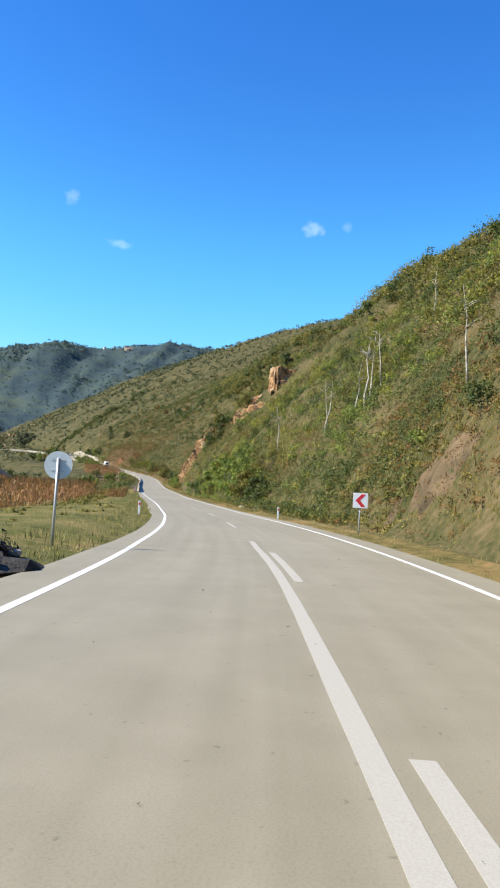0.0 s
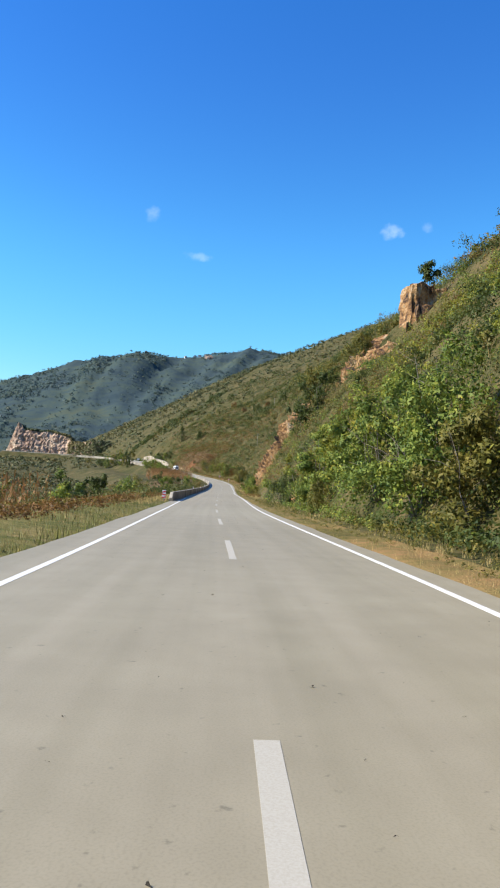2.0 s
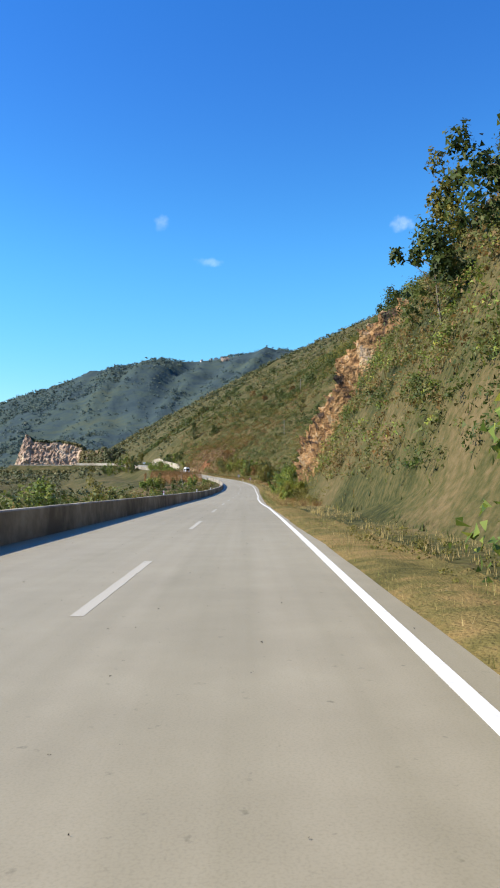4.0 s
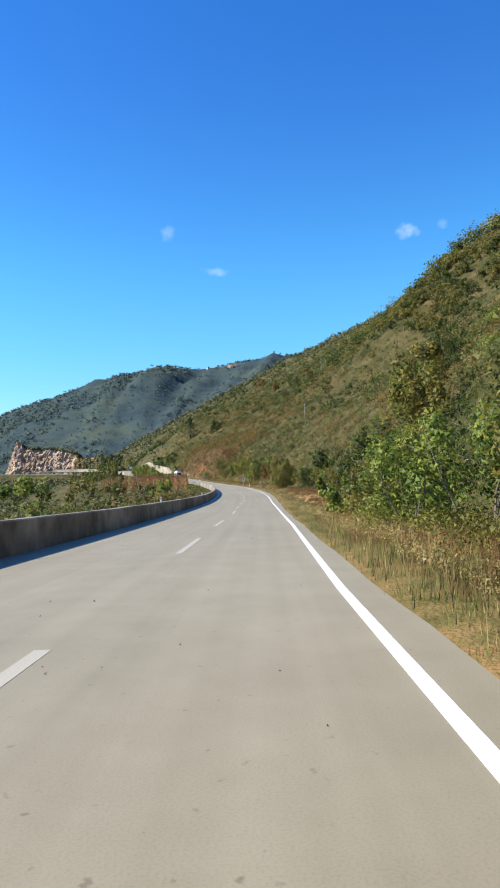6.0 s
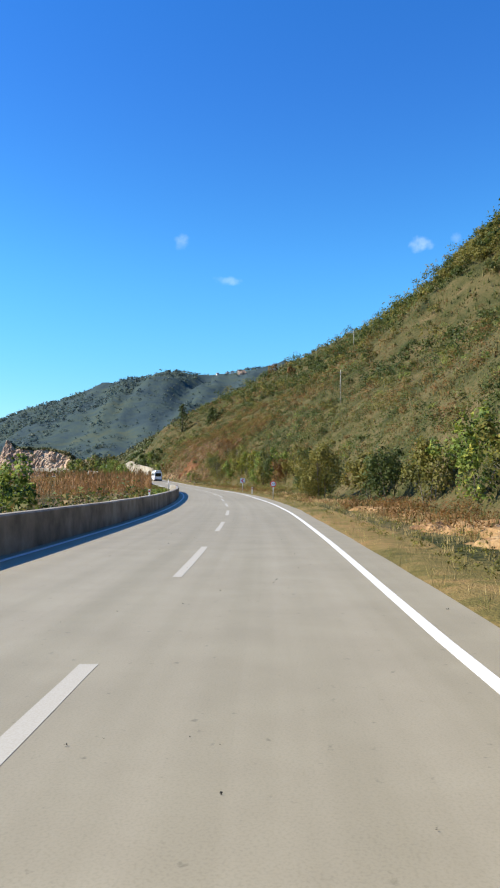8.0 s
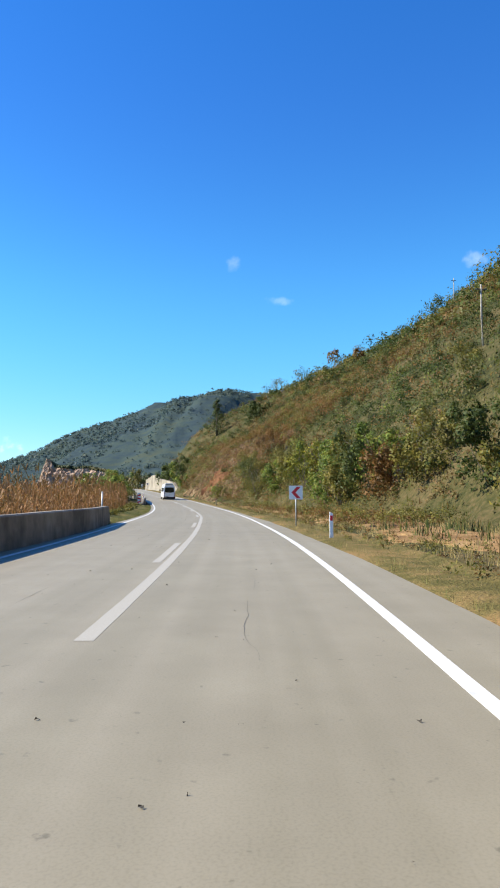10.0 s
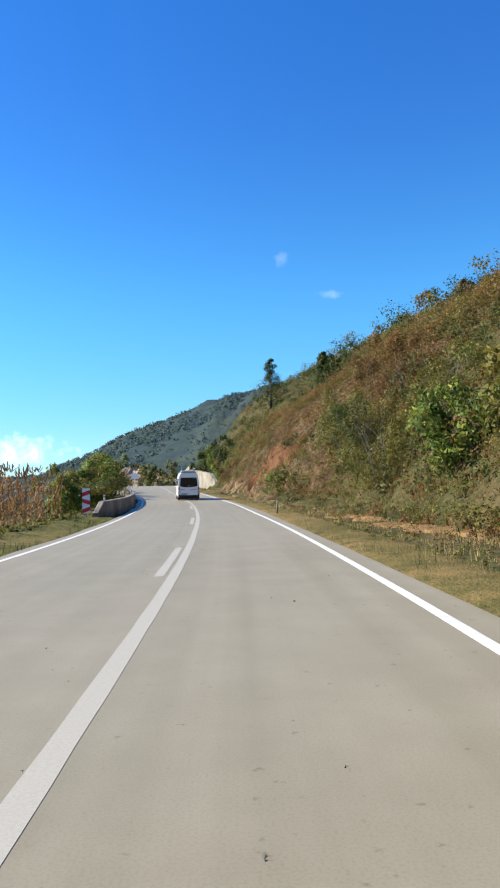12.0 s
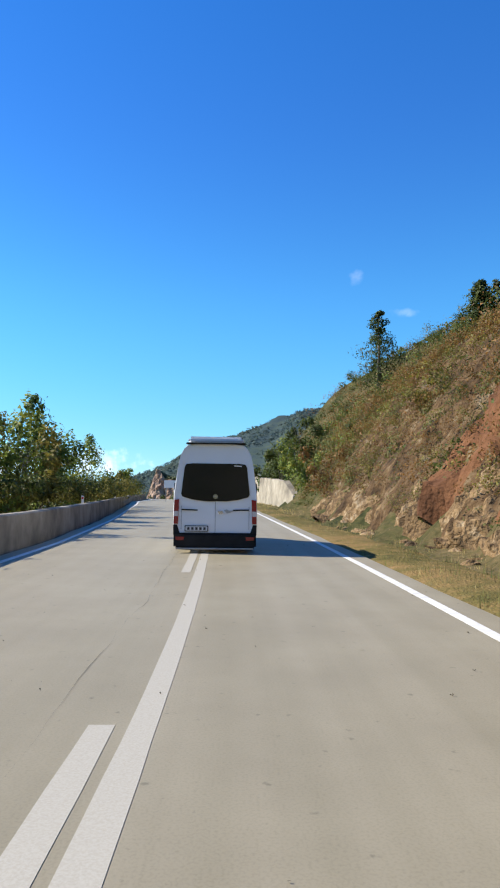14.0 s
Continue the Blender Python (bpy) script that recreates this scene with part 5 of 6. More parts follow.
glass = [(-0.70, 2.10), (-0.55, 2.115), (0.55, 2.115), (0.70, 2.10), (0.745, 2.03), (0.815, 1.38), (0.78, 1.32), (0.55, 1.255), (0.25, 1.215), (-0.25, 1.215), (-0.55, 1.255), (-0.78, 1.32), (-0.815, 1.38), (-0.745, 2.03)]
van_rear("rear_window", glass, -0.012, 0.02, M_GLASS, "dark tinted rear window")
van_rear("emblem", [(0.055 * math.cos(a), 1.33 + 0.055 * math.sin(a)) for a in (2 * math.pi * k / 20 for k in range(20))], -0.022, -0.012, M_CHROME, "small round chrome badge")
for x in (-1, 1):
    lamp = van_rear("tail_lamp", [(x * 0.86, 1.26), (x * 0.975, 1.24), (x * 0.985, 0.68), (x * 0.88, 0.68)][:: x], -0.016, 0.10, M_TAIL, "tall red tail lamp")
    van_rear("lamp_lens", [(x * 0.875, 0.98), (x * 0.98, 0.98), (x * 0.982, 0.86), (x * 0.88, 0.86)][:: x], -0.020, -0.016, M_CLEAR, "pale lens", lamp)
    van_rear("fog_lamp", [(x * 0.72, 0.38), (x * 0.93, 0.38), (x * 0.92, 0.30), (x * 0.74, 0.30)][:: x], -0.105, -0.09, M_TAIL, "low red reflector")
    van_rear("door_seam", [(x * 0.80, 1.10), (x * 0.80, 0.55), (x * 0.806, 0.55), (x * 0.806, 1.10)][:: x], -0.004, 0.0, M_BUMPER)
    van_rear("trim_strip", [(x * 0.42, 1.02), (x * 0.80, 1.03), (x * 0.80, 1.00), (x * 0.42, 0.99)][:: x], -0.012, 0.0, M_BUMPER, "dark trim strip")
    # mirror
    bm = bmesh.new()
    box(bm, (x * 1.16, 4.75, 1.55), (0.20, 0.14, 0.36), 0.04)
    part("mirror", bm, M_BUMPER, van)
    bm = bmesh.new()
    box(bm, (x * 1.02, 4.78, 1.45), (0.16, 0.05, 0.05), 0.01)
    part("mirror_arm", bm, M_BUMPER, van)
    # side windows
    for y0, y1 in ((0.35, 1.35), (1.5, 2.7), (2.85, 3.9)):
        bm = bmesh.new()
        vs = [bm.verts.new((x * (van_half_width(z) + 0.008), y, z)) for y, z in ((y0, 1.35), (y1, 1.35), (y1, 2.02), (y0, 2.02))]
        ws = [bm.verts.new((x * (van_half_width(z) - 0.03), y, z)) for y, z in ((y0, 1.35), (y1, 1.35), (y1, 2.02), (y0, 2.02))]
        bm.faces.new(vs)
        for k in range(4):
            bm.faces.new((vs[k], vs[(k + 1) % 4], ws[(k + 1) % 4], ws[k]))
        bmesh.ops.recalc_face_normals(bm, faces=bm.faces)
        part("side_window", bm, M_GLASS, van)
    # wheels
    for y in (1.25, 4.75):
        wheel = new("wheel")
        wheel.parent = van
        wheel.location = (x * 0.86, y, 0.34)
        bm = bmesh.new()
        bmesh.ops.create_cone(bm, cap_ends=True, segments=28, radius1=0.34, radius2=0.34, depth=0.22, matrix=Euler((0, math.pi / 2, 0)).to_matrix().to_4x4())
        bmesh.ops.bevel(bm, geom=[e for e in bm.edges if abs(e.verts[0].co.x - e.verts[1].co.x) < 1e-4], offset=0.03, segments=2, affect="EDGES")
        part("tyre", bm, M_RUBBER, wheel)
        bm = bmesh.new()
        bmesh.ops.create_cone(bm, cap_ends=True, segments=24, radius1=0.20, radius2=0.17, depth=0.03, matrix=pose(x * 0.115, 0, 0, 0, 90 * x, 0))
        part("rim", bm, M_STEEL, wheel, "grey steel rim")
van_rear("door_seam", [(-0.004, 1.21), (0.004, 1.21), (0.004, 0.47), (-0.004, 0.47)], -0.003, 0.0, M_BUMPER)
van_rear("door_handle", [(0.05, 0.98), (0.16, 0.99), (0.20, 0.94), (0.09, 0.92)], -0.03, 0.0, M_CHROME, "grey door handle")
van_rear("badge", [(0.20, 1.00), (0.27, 1.03), (0.32, 1.00), (0.44, 0.99), (0.35, 0.95), (0.28, 0.93)], -0.008, 0.0, M_STEEL, "small grey badge")
van_rear("window_mark", [(0.44, 2.075), (0.62, 2.07), (0.62, 2.05), (0.44, 2.055)], -0.016, -0.012, M_SIGNWHITE, "small white sticker")
holder = van_rear("number_plate", shifted(rounded(0.56, 0.14, 0.015), -0.44, 0.57), -0.025, -0.002, M_BUMPER, "dark plate holder")
plate = van_rear("plate_face", shifted(rounded(0.52, 0.105, 0.01), -0.44, 0.57), -0.03, -0.025, M_PLATE, "pale plate", holder)
for k in range(5):
    van_rear("plate_bar", shifted(rounded(0.055, 0.065, 0.004), -0.63 + 0.095 * k, 0.57), -0.033, -0.030, M_SIGNBLACK, "", holder)
for x in (-1, 1):
    van_rear("corner_trim", [(x * 0.90, 0.66), (x * 0.99, 0.66), (x * 0.985, 0.42), (x * 0.82, 0.42)][:: x], -0.014, 0.10, M_BUMPER, "black lower corner trim")
bm = bmesh.new()
box(bm, (0, 0.02, 0.285), (1.95, 0.22, 0.37), 0.05)
part("bumper", bm, M_BUMPER, van, "black plastic rear bumper")
bm = bmesh.new()
box(bm, (0, -0.03, 0.105), (1.84, 0.20, 0.035), 0.012)
part("step", bm, M_STEEL, van, "grey step edge under the bumper")
bm = bmesh.new()
box(bm, (0, 1.15, 2.70), (1.36, 1.7, 0.17), 0.06)
part("roof_unit", bm, M_VANWHITE, van, "white air-conditioning unit on the roof")
bm = bmesh.new()
box(bm, (0, 0.12, 2.597), (1.44, 0.32, 0.03), 0.012)
part("spoiler", bm, M_BUMPER, van, "dark lip along the roof's rear edge")

# ---- single trees and shrubs ----
SHRUB = "shrub"
tree("shrub", 96, 9.5, 6.0, 3.0, M_GREEN, "tall bright green shrub at the slope's foot", 101, leaf=0.085, count=9000, base=0.05, stems=4, lumps=16, category=SHRUB)
tree("shrub", 104, 9.6, 5.2, 2.8, M_GREEN, "bright green leafy shrub beside the verge", 102, leaf=0.085, count=8500, base=0.05, stems=4, lumps=14, category=SHRUB)
tree("shrub", 88, 10.6, 5.0, 2.6, M_OLIVE, "grey-green thicket beside the ditch", 103, leaf=0.075, count=4420, base=0.05, stems=4, lumps=14, category=SHRUB)
tree("shrub", 82, 9.4, 2.6, 1.9, M_DARK, "low dark shrub above the ditch", 104, leaf=0.075, count=2550, base=0.02, stems=3, category=SHRUB)
tree("acacia_tree", 119, 9.0, 5.2, 2.6, M_GREEN, "young acacia with feathery yellow-green leaves", 105, leaf=0.09, count=9500, base=0.04, stems=3, lumps=22, flat=0.55)
tree("acacia_tree", 124.5, 8.7, 5.6, 2.4, M_GREEN, "young acacia with feathery yellow-green leaves", 106, leaf=0.09, count=9500, base=0.05, stems=3, lumps=20, flat=0.55)
tree("acacia_tree", 113.5, 9.0, 4.8, 2.4, M_YELLOW, "yellowing young acacia beside the verge", 107, leaf=0.09, count=8500, base=0.1, stems=3, lumps=18, flat=0.55)
tree("shrub", 139.5, 7.4, 3.3, 2.6, M_DARK, "round dark green shrub beside the road", 108, leaf=0.075, count=4760, base=0.02, stems=4, lumps=14, category=SHRUB)
tree("shrub", 147.5, 7.4, 2.7, 2.0, M_GREEN, "low green shrub beside the road", 109, leaf=0.10, count=2720, base=0.02, stems=3, category=SHRUB)
tree("tree", 168, 14.0, 6.5, 3.0, M_DARK, "dark leafy tree on the steep slope", 110, leaf=0.14, count=3740, base=0.1, lumps=13)
tree("tree", 174, 12.5, 5.5, 2.6, M_DARK, "dark leafy tree on the steep slope", 111, leaf=0.14, count=3060, base=0.1, lumps=12)
tree("tree", 180, 15.5, 5.5, 2.6, M_OLIVE, "olive-leaved tree on the steep slope", 112, leaf=0.14, count=2890, base=0.1, lumps=12)
for k, (s, l, h, r, mat) in enumerate(((104, 8.6, 4.8, 2.6, M_GREEN), (97, 8.6, 4.6, 2.5, M_GREEN), (91, 8.8, 4.4, 2.3, M_OLIVE), (85.5, 9.2, 3.4, 2.0, M_DARK), (109, 8.8, 4.4, 2.3, M_GREEN))):
    tree("acacia_tree", s, l, h, r, mat, "young acacia thicket at the foot of the slope", 300 + k, leaf=0.08, count=8500, base=0.03, stems=4, lumps=20, flat=0.7, group="acacia thicket")
for k, (s, l, h, r, mat) in enumerate(((520, 10.5, 5.0, 2.6, M_DARK), (528, 9.6, 5.6, 2.6, M_GREEN), (536, 9.0, 6.5, 2.8, M_DARK))):
    tree("tree", s, l, h, r, mat, "leafy tree above the stone wall", 310 + k, leaf=0.12, count=3000, base=0.05, stems=3, lumps=14, group="trees above the wall")
tree("tree", 167, 19.5, 4.4, 2.8, M_OLIVE, "bushy olive tree above broken rock", 152, leaf=0.12, count=4200, base=0.03, lumps=16, stems=4)
crag_tree = tree("tree", 165, 28.2, 4.2, 2.0, M_DARK, "bushy tree on top of the crag", 113, leaf=0.14, count=2380, base=0.15, lumps=10)
crag_tree.matrix_world = Matrix.Translation((0, 0, 28.2 - crag_tree.matrix_world.translation.z)) @ crag_tree.matrix_world
tree("tree", 209, 18.6, 3.6, 2.0, M_DARK, "dark bushy tree on top of the rock cutting", 151, leaf=0.11, count=3200, base=0.05, lumps=12, stems=3)
tree("tree", 221, 19.5, 5.0, 2.5, M_DARK, "dark tree on top of the rock cutting", 114, leaf=0.14, count=3230, base=0.1, lumps=11)
for k, (s, l, h, r, mat) in enumerate(((201.4, 6.0, 1.0, 0.9, M_GREEN), (203.4, 6.2, 1.25, 1.0, M_YELLOW), (208.5, 6.9, 1.4, 1.2, M_OLIVE), (212, 7.2, 1.7, 1.3, M_GREEN), (218, 7.8, 3.2, 1.9, M_GREEN), (234, 7.4, 3.4, 2.2, M_GREEN), (243, 7.6, 3.2, 2.0, M_OLIVE), (128.5, 8.0, 4.0, 2.0, M_GREEN), (122, 7.8, 2.6, 1.6, M_GREEN), (134, 9.0, 4.4, 2.2, M_YELLOW), (117, 7.6, 2.2, 1.5, M_OLIVE))):
    tree("shrub", s, l, h, r, mat, "leafy shrub growing at the foot of the slope", 260 + k, leaf=0.055, count=int(2500 + 1900 * h), base=0.02, stems=4, lumps=14, category=SHRUB, group="shrubs at the slope's foot")
tree("shrub", 203.0, 6.5, 1.5, 1.3, M_YELLOW, "low broad-leaved shrub beside the verge", 115, leaf=0.036, count=9000, base=0.02, stems=4, lumps=10, category=SHRUB)
tree("shrub", 205.6, 7.2, 2.0, 1.6, M_GREEN, "low broad-leaved shrub beside the verge", 116, leaf=0.036, count=10000, base=0.02, stems=4, lumps=10, category=SHRUB)
tree("shrub", 200.2, 6.9, 1.5, 1.3, M_OLIVE, "low shrub with drying leaves beside the verge", 117, leaf=0.036, count=8000, base=0.02, stems=4, lumps=10, category=SHRUB)
tree("shrub", 224, 9.0, 4.4, 2.6, M_OLIVE, "thin-leaved green thicket beside the rock cutting", 118, leaf=0.075, count=5100, base=0.04, stems=5, lumps=16, category=SHRUB)
tree("shrub", 230, 8.4, 4.0, 2.6, M_GREEN, "green thicket beside the verge", 119, leaf=0.075, count=4760, base=0.04, stems=5, lumps=15, category=SHRUB)
tree("shrub", 238, 8.6, 3.4, 2.3, M_GREEN, "green thicket beside the verge", 120, leaf=0.075, count=3740, base=0.04, stems=4, lumps=13, category=SHRUB)
tree("tree", 248.5, 8.8, 4.9, 2.9, M_DARK, "spreading dark green tree beside the verge", 121, leaf=0.10, count=7820, base=0.04, stems=4, lumps=20)
tree("shrub", 247, 6.6, 2.4, 1.1, M_GREEN, "pale green sapling beside the verge", 122, leaf=0.108, count=1530, base=0.1, stems=2, lumps=9, category=SHRUB)
tree("tree", 262, 14.5, 8.0, 3.2, M_OLIVE, "tall tree with tan autumn leaves on the slope", 123, leaf=0.14, count=4760, base=0.25, lumps=16)
tree("tree", 270, 16.0, 6.0, 2.8, M_GREEN, "green tree on the slope", 124, leaf=0.14, count=3230, base=0.1, lumps=12)
for k, (s, l, h, r, mat) in enumerate(((268, 12.6, 4.2, 2.2, M_GREEN), (276, 13.4, 5.0, 2.4, M_OLIVE), (281, 12.8, 4.4, 2.3, M_DARK), (287, 13.8, 5.2, 2.5, M_OLIVE), (292, 12.6, 4.2, 2.2, M_GREEN), (299, 13.4, 5.0, 2.4, M_DARK), (306, 12.8, 4.6, 2.4, M_OLIVE), (314, 13.2, 4.8, 2.4, M_GREEN), (322, 12.6, 4.4, 2.3, M_OLIVE), (330, 12.2, 4.6, 2.4, M_DARK), (337, 12.6, 4.4, 2.3, M_OLIVE), (291, 24, 6.0, 3.0, M_DARK), (304, 22, 5.0, 2.6, M_GREEN))):
    tree("tree", s, l, h, r, mat, "leafy young tree at the foot of the hillside", 280 + k, leaf=0.105, count=3600, base=0.04, stems=3, lumps=15, group="young trees at the hill's foot")
tree("tree", 345.5, 9.6, 5.3, 3.0, M_OLIVE, "rounded tree with small olive leaves beside the verge", 125, leaf=0.075, count=13500, base=0.08, stems=3, lumps=24)
tree("shrub", 350.5, 10.2, 2.3, 1.9, M_DARK, "dark shrub beside a rounded tree", 126, leaf=0.108, count=2890, base=0.02, stems=3, lumps=11, category=SHRUB)
for k, (s, l, h, r, mat) in enumerate(((360, 13.5, 3.8, 2.4, M_DARK), (368, 14.5, 4.4, 2.6, M_OLIVE), (375, 15.0, 3.6, 2.4, M_DARK), (383, 14.5, 4.4, 2.7, M_OLIVE), (390, 13.6, 3.8, 2.4, M_GREEN), (397, 12.8, 4.6, 2.6, M_OLIVE), (404, 12.2, 4.2, 2.6, M_GREEN), (411, 11.6, 4.8, 2.8, M_YELLOW), (417, 11.2, 4.4, 2.6, M_OLIVE), (424, 10.8, 3.6, 2.2, M_GREEN), (392, 12.6, 4.2, 2.6, M_DARK), (395.5, 11.6, 3.2, 2.2, M_OLIVE), (400, 11.6, 3.8, 2.4, M_GREEN), (388, 13.0, 3.6, 2.4, M_RUST))):
    tree("shrub", s, l, h, r, mat, "leafy autumn shrub at the foot of the hillside", 130 + k, leaf=0.10, count=4600, base=0.03, stems=4, lumps=14, category=SHRUB, group="shrubs at the hill's foot")
tree("sapling", 446, 6.5, 3.0, 1.4, M_OLIVE, "thin sapling with reddish leaves beside the road", 145, leaf=0.075, count=1275, base=0.12, stems=2, lumps=9)
for k, (s, l, h, r, mat) in enumerate(((431, 9.6, 4.4, 2.5, M_OLIVE), (435.5, 9.4, 4.8, 2.6, M_DARK), (440, 9.8, 4.8, 2.6, M_OLIVE), (429, 12.5, 4.2, 2.5, M_OLIVE), (437, 13.0, 4.4, 2.6, M_RUST), (445, 14.0, 4.0, 2.4, M_RUST))):
    tree("shrub", s, l, h, r, mat, "tall leafy autumn shrub beside the dirt strip", 320 + k, leaf=0.05, count=9500, base=0.02, stems=4, lumps=16, category=SHRUB, group="shrubs beside the dirt strip")
tree("shrub", 444, 10.5, 3.4, 2.0, M_OLIVE, "yellow-green shrub on the cut slope", 153, leaf=0.08, count=4200, base=0.03, stems=4, lumps=14, category=SHRUB)
tree("shrub", 454, 7.2, 2.2, 1.9, M_GREEN, "low green shrub beside the road", 146, leaf=0.075, count=1530, base=0.03, stems=3, lumps=9, category=SHRUB)
tree("shrub", 500, 8.2, 2.8, 2.2, M_GREEN, "green shrub near the stone wall", 147, leaf=0.08, count=4000, base=0.03, stems=3, lumps=10, category=SHRUB)
tree("shrub", 488, 8.0, 2.2, 1.9, M_RUST, "rust-coloured shrub on the cut slope", 148, leaf=0.07, count=3600, base=0.03, stems=3, lumps=10, category=SHRUB)
tree("tree", 542, 8.2, 8.0, 3.0, M_DARK, "dark tree above the stone wall", 149, leaf=0.218, count=2550, base=0.1, lumps=11)
tree("tree", 548, 9.5, 5.0, 2.4, M_GREEN, "green tree above the stone wall", 150, leaf=0.218, count=2210, base=0.1, lumps=11)


def conifer(s, l, height, radius, seed, label):
    """A narrow cedar: straight trunk and drooping tiers of dark foliage."""
    rng = random.Random(seed)
    t = thing("cedar_tree", s, l, label, "tree", sink=0.2)
    bm = bmesh.new()
    tube(bm, [(0, 0, 0), (0.05, 0, height * 0.5), (0, 0.05, height)], [0.03 * height, 0.018 * height, 0.004 * height], 7)
    cs, rs = [], []
    for k in range(22):
        u = 0.10 + 0.88 * k / 21
        a = k * 2.4 + rng.uniform(-0.4, 0.4)
        w = radius * (1.05 - u) ** 0.7 * rng.uniform(0.55, 1.05)
        at = Vector((0, 0, height * u))
        tip = at + Vector((math.cos(a) * w, math.sin(a) * w, -0.02 * height))
        tube(bm, [at, tip], [0.008 * height * (1.1 - u), 0.002 * height], 5)
        cs.append(tuple(at.lerp(tip, 0.65)))
        rs.append(0.72 * w + 0.28)
    part("trunk", bm, M_BARK, t)
    part_mesh("crown", leaves("crown", np.array(cs), np.array(rs) * 1.1, 210, np.full(len(cs), 0.17), M_DARK, seed, 0.7, -1), t)
    return t


conifer(536, 22.2, 10.6, 3.7, 160, "tall narrow dark cedar standing on the ridge")
conifer(514, 27.5, 5.8, 2.4, 161, "bushy dark conifer on the ridge")
tree("tree", 513, 29, 4.2, 2.4, M_DARK, "bushy tree on the ridge", 162, leaf=0.2, count=900, base=0.05, lumps=9)
for k, (x, y, h, r, mat) in enumerate(((-37.3, 530.3, 7.5, 3.6, M_DARK), (-56.1, 563.5, 7.0, 2.4, M_RUST), (-46.5, 540.0, 5.0, 2.0, M_RUST), (-30.0, 522.0, 5.5, 2.2, M_RUST), (-20.0, 512.0, 8.0, 3.4, M_DARK), (-8.0, 505.0, 6.0, 3.0, M_DARK))):
    q = np.array([[x, y]])
    s_k, l_k, _ = road_coords(q)
    tree("tree", float(s_k[0]), float(l_k[0]), h, r, mat, "lone tree against the sky on the ridge", 170 + k, leaf=0.28, count=520 if mat is M_RUST else 900, base=0.35, lumps=9, group="trees on the ridge")

# birches and bare trunks on the slope
for k, (s, l, h) in enumerate(((59.6, 13.8, 9.0), (61.0, 14.6, 8.0), (57.5, 14.4, 7.0), (71, 13.2, 7.5), (72.5, 13.9, 6.5), (34.5, 11.2, 6.0), (62.5, 20.8, 6.5), (90, 12.5, 8.5), (64, 14.2, 6.0))):
    tree("birch_tree", s, l, h, 1.3, M_YELLOW, "slender pale-barked birch with few leaves", 190 + k, bark=M_BIRCH, leaf=0.06, count=620, base=0.55, lumps=6, group="birches on the slope")
for k, (s, l, h) in enumerate(((86.3, 9.9, 3.6), (87.0, 9.6, 3.2), (293, 12.5, 4.6), (296, 13.0, 4.0), (288, 13.2, 4.2))):
    tree("birch_tree", s, l, h, 0.9, M_GREEN, "thin young birch with a white stem", 205 + k, bark=M_BIRCH, leaf=0.10, count=300, base=0.4, lumps=6, group="young birches")

# dry canes on the slope
rng_ = np.random.default_rng(210)
bm = bmesh.new()
for k in range(170):
    s, l = rng_.uniform(78, 100), rng_.uniform(10.6, 14.5)
    p = on_road(np.array([s]), np.array([l]))[0]
    z = float(ground_height(p[:1], p[1:2])[0])
    h = rng_.uniform(1.4, 3.6)
    tip = Vector((p[0] + rng_.uniform(-0.9, 0.9), p[1] + rng_.uniform(-0.9, 0.9), z + h))
    tube(bm, [(p[0], p[1], z - 0.1), tip], [0.018, 0.006], 4)
me = bpy.data.meshes.new("dry_canes")
bm.to_mesh(me)
bm.free()
me.materials.append(M_STRAW)
tagged(new("dry_canes", me), "stand of tall straw-coloured dry canes", "canes", kind="stuff")

# left of the road: bushes below the wall, a bare tree, trees behind the second wall
brush_layer("valley_brush", 1300, 132, 345, -45, -6.5, 0.7, 1.9, 58, 0.15, M_BRUSH, "green and olive brush below the guard wall", 31)
brush_layer("valley_brush", 1700, 40, 600, -300, -45, 1.6, 4.2, 30, 0.6, M_FAR, "mixed trees and brush on the valley floor", 32)
brush_layer("valley_brush", 420, 120, 360, -45, -8, 0.9, 2.0, 80, 0.15, M_DARK, "dark green bushes below the guard wall", 33)
tree("bare_tree", 300, -13, 7.6, 1.9, M_DARK, "bare pale tree behind the guard wall", 220, bark=M_BIRCH, count=0, base=0.3)
for k, (s, l, h, r) in enumerate(((318, -12, 4.8, 2.4), (330, -16, 5.2, 2.6), (285, -17, 6.0, 2.8), (262, -15, 5.0, 2.5), (345, -22, 5.5, 2.6), (240, -20, 6.0, 3.0), (205, -18, 5.5, 2.8), (165, -16, 4.5, 2.4))):
    tree("tree", s, l, h, r, (M_GREEN, M_DARK, M_OLIVE)[k % 3], "leafy tree standing below the guard wall", 222 + k, leaf=0.14, count=1900, base=0.08, lumps=11, stems=2, group="trees below the wall")
for k, (s, l, h, r) in enumerate(((456, -8.6, 3.3, 2.1), (460, -8.0, 3.6, 2.2), (464.5, -8.6, 4.4, 2.2), (469, -7.9, 4.7, 2.3), (474, -8.4, 5.0, 2.3), (479.5, -8.4, 5.6, 2.4), (485, -8.8, 6.0, 2.4), (452, -9.4, 3.2, 2.1), (448, -9.0, 3.0, 1.9), (492, -10.0, 4.8, 2.4))):
    tree("acacia_tree", s, l, h, r, (M_GREEN, M_OLIVE, M_GREEN)[k % 3], "airy acacia behind the concrete guard wall", 240 + k, leaf=0.085, count=7000, base=0.04, lumps=22, stems=3, group="acacias behind the wall")
tree("acacia_tree", 497, -9.4, 7.2, 2.5, M_GREEN, "tall airy acacia behind the concrete guard wall", 251, leaf=0.085, count=6500, base=0.16, lumps=14, stems=2)
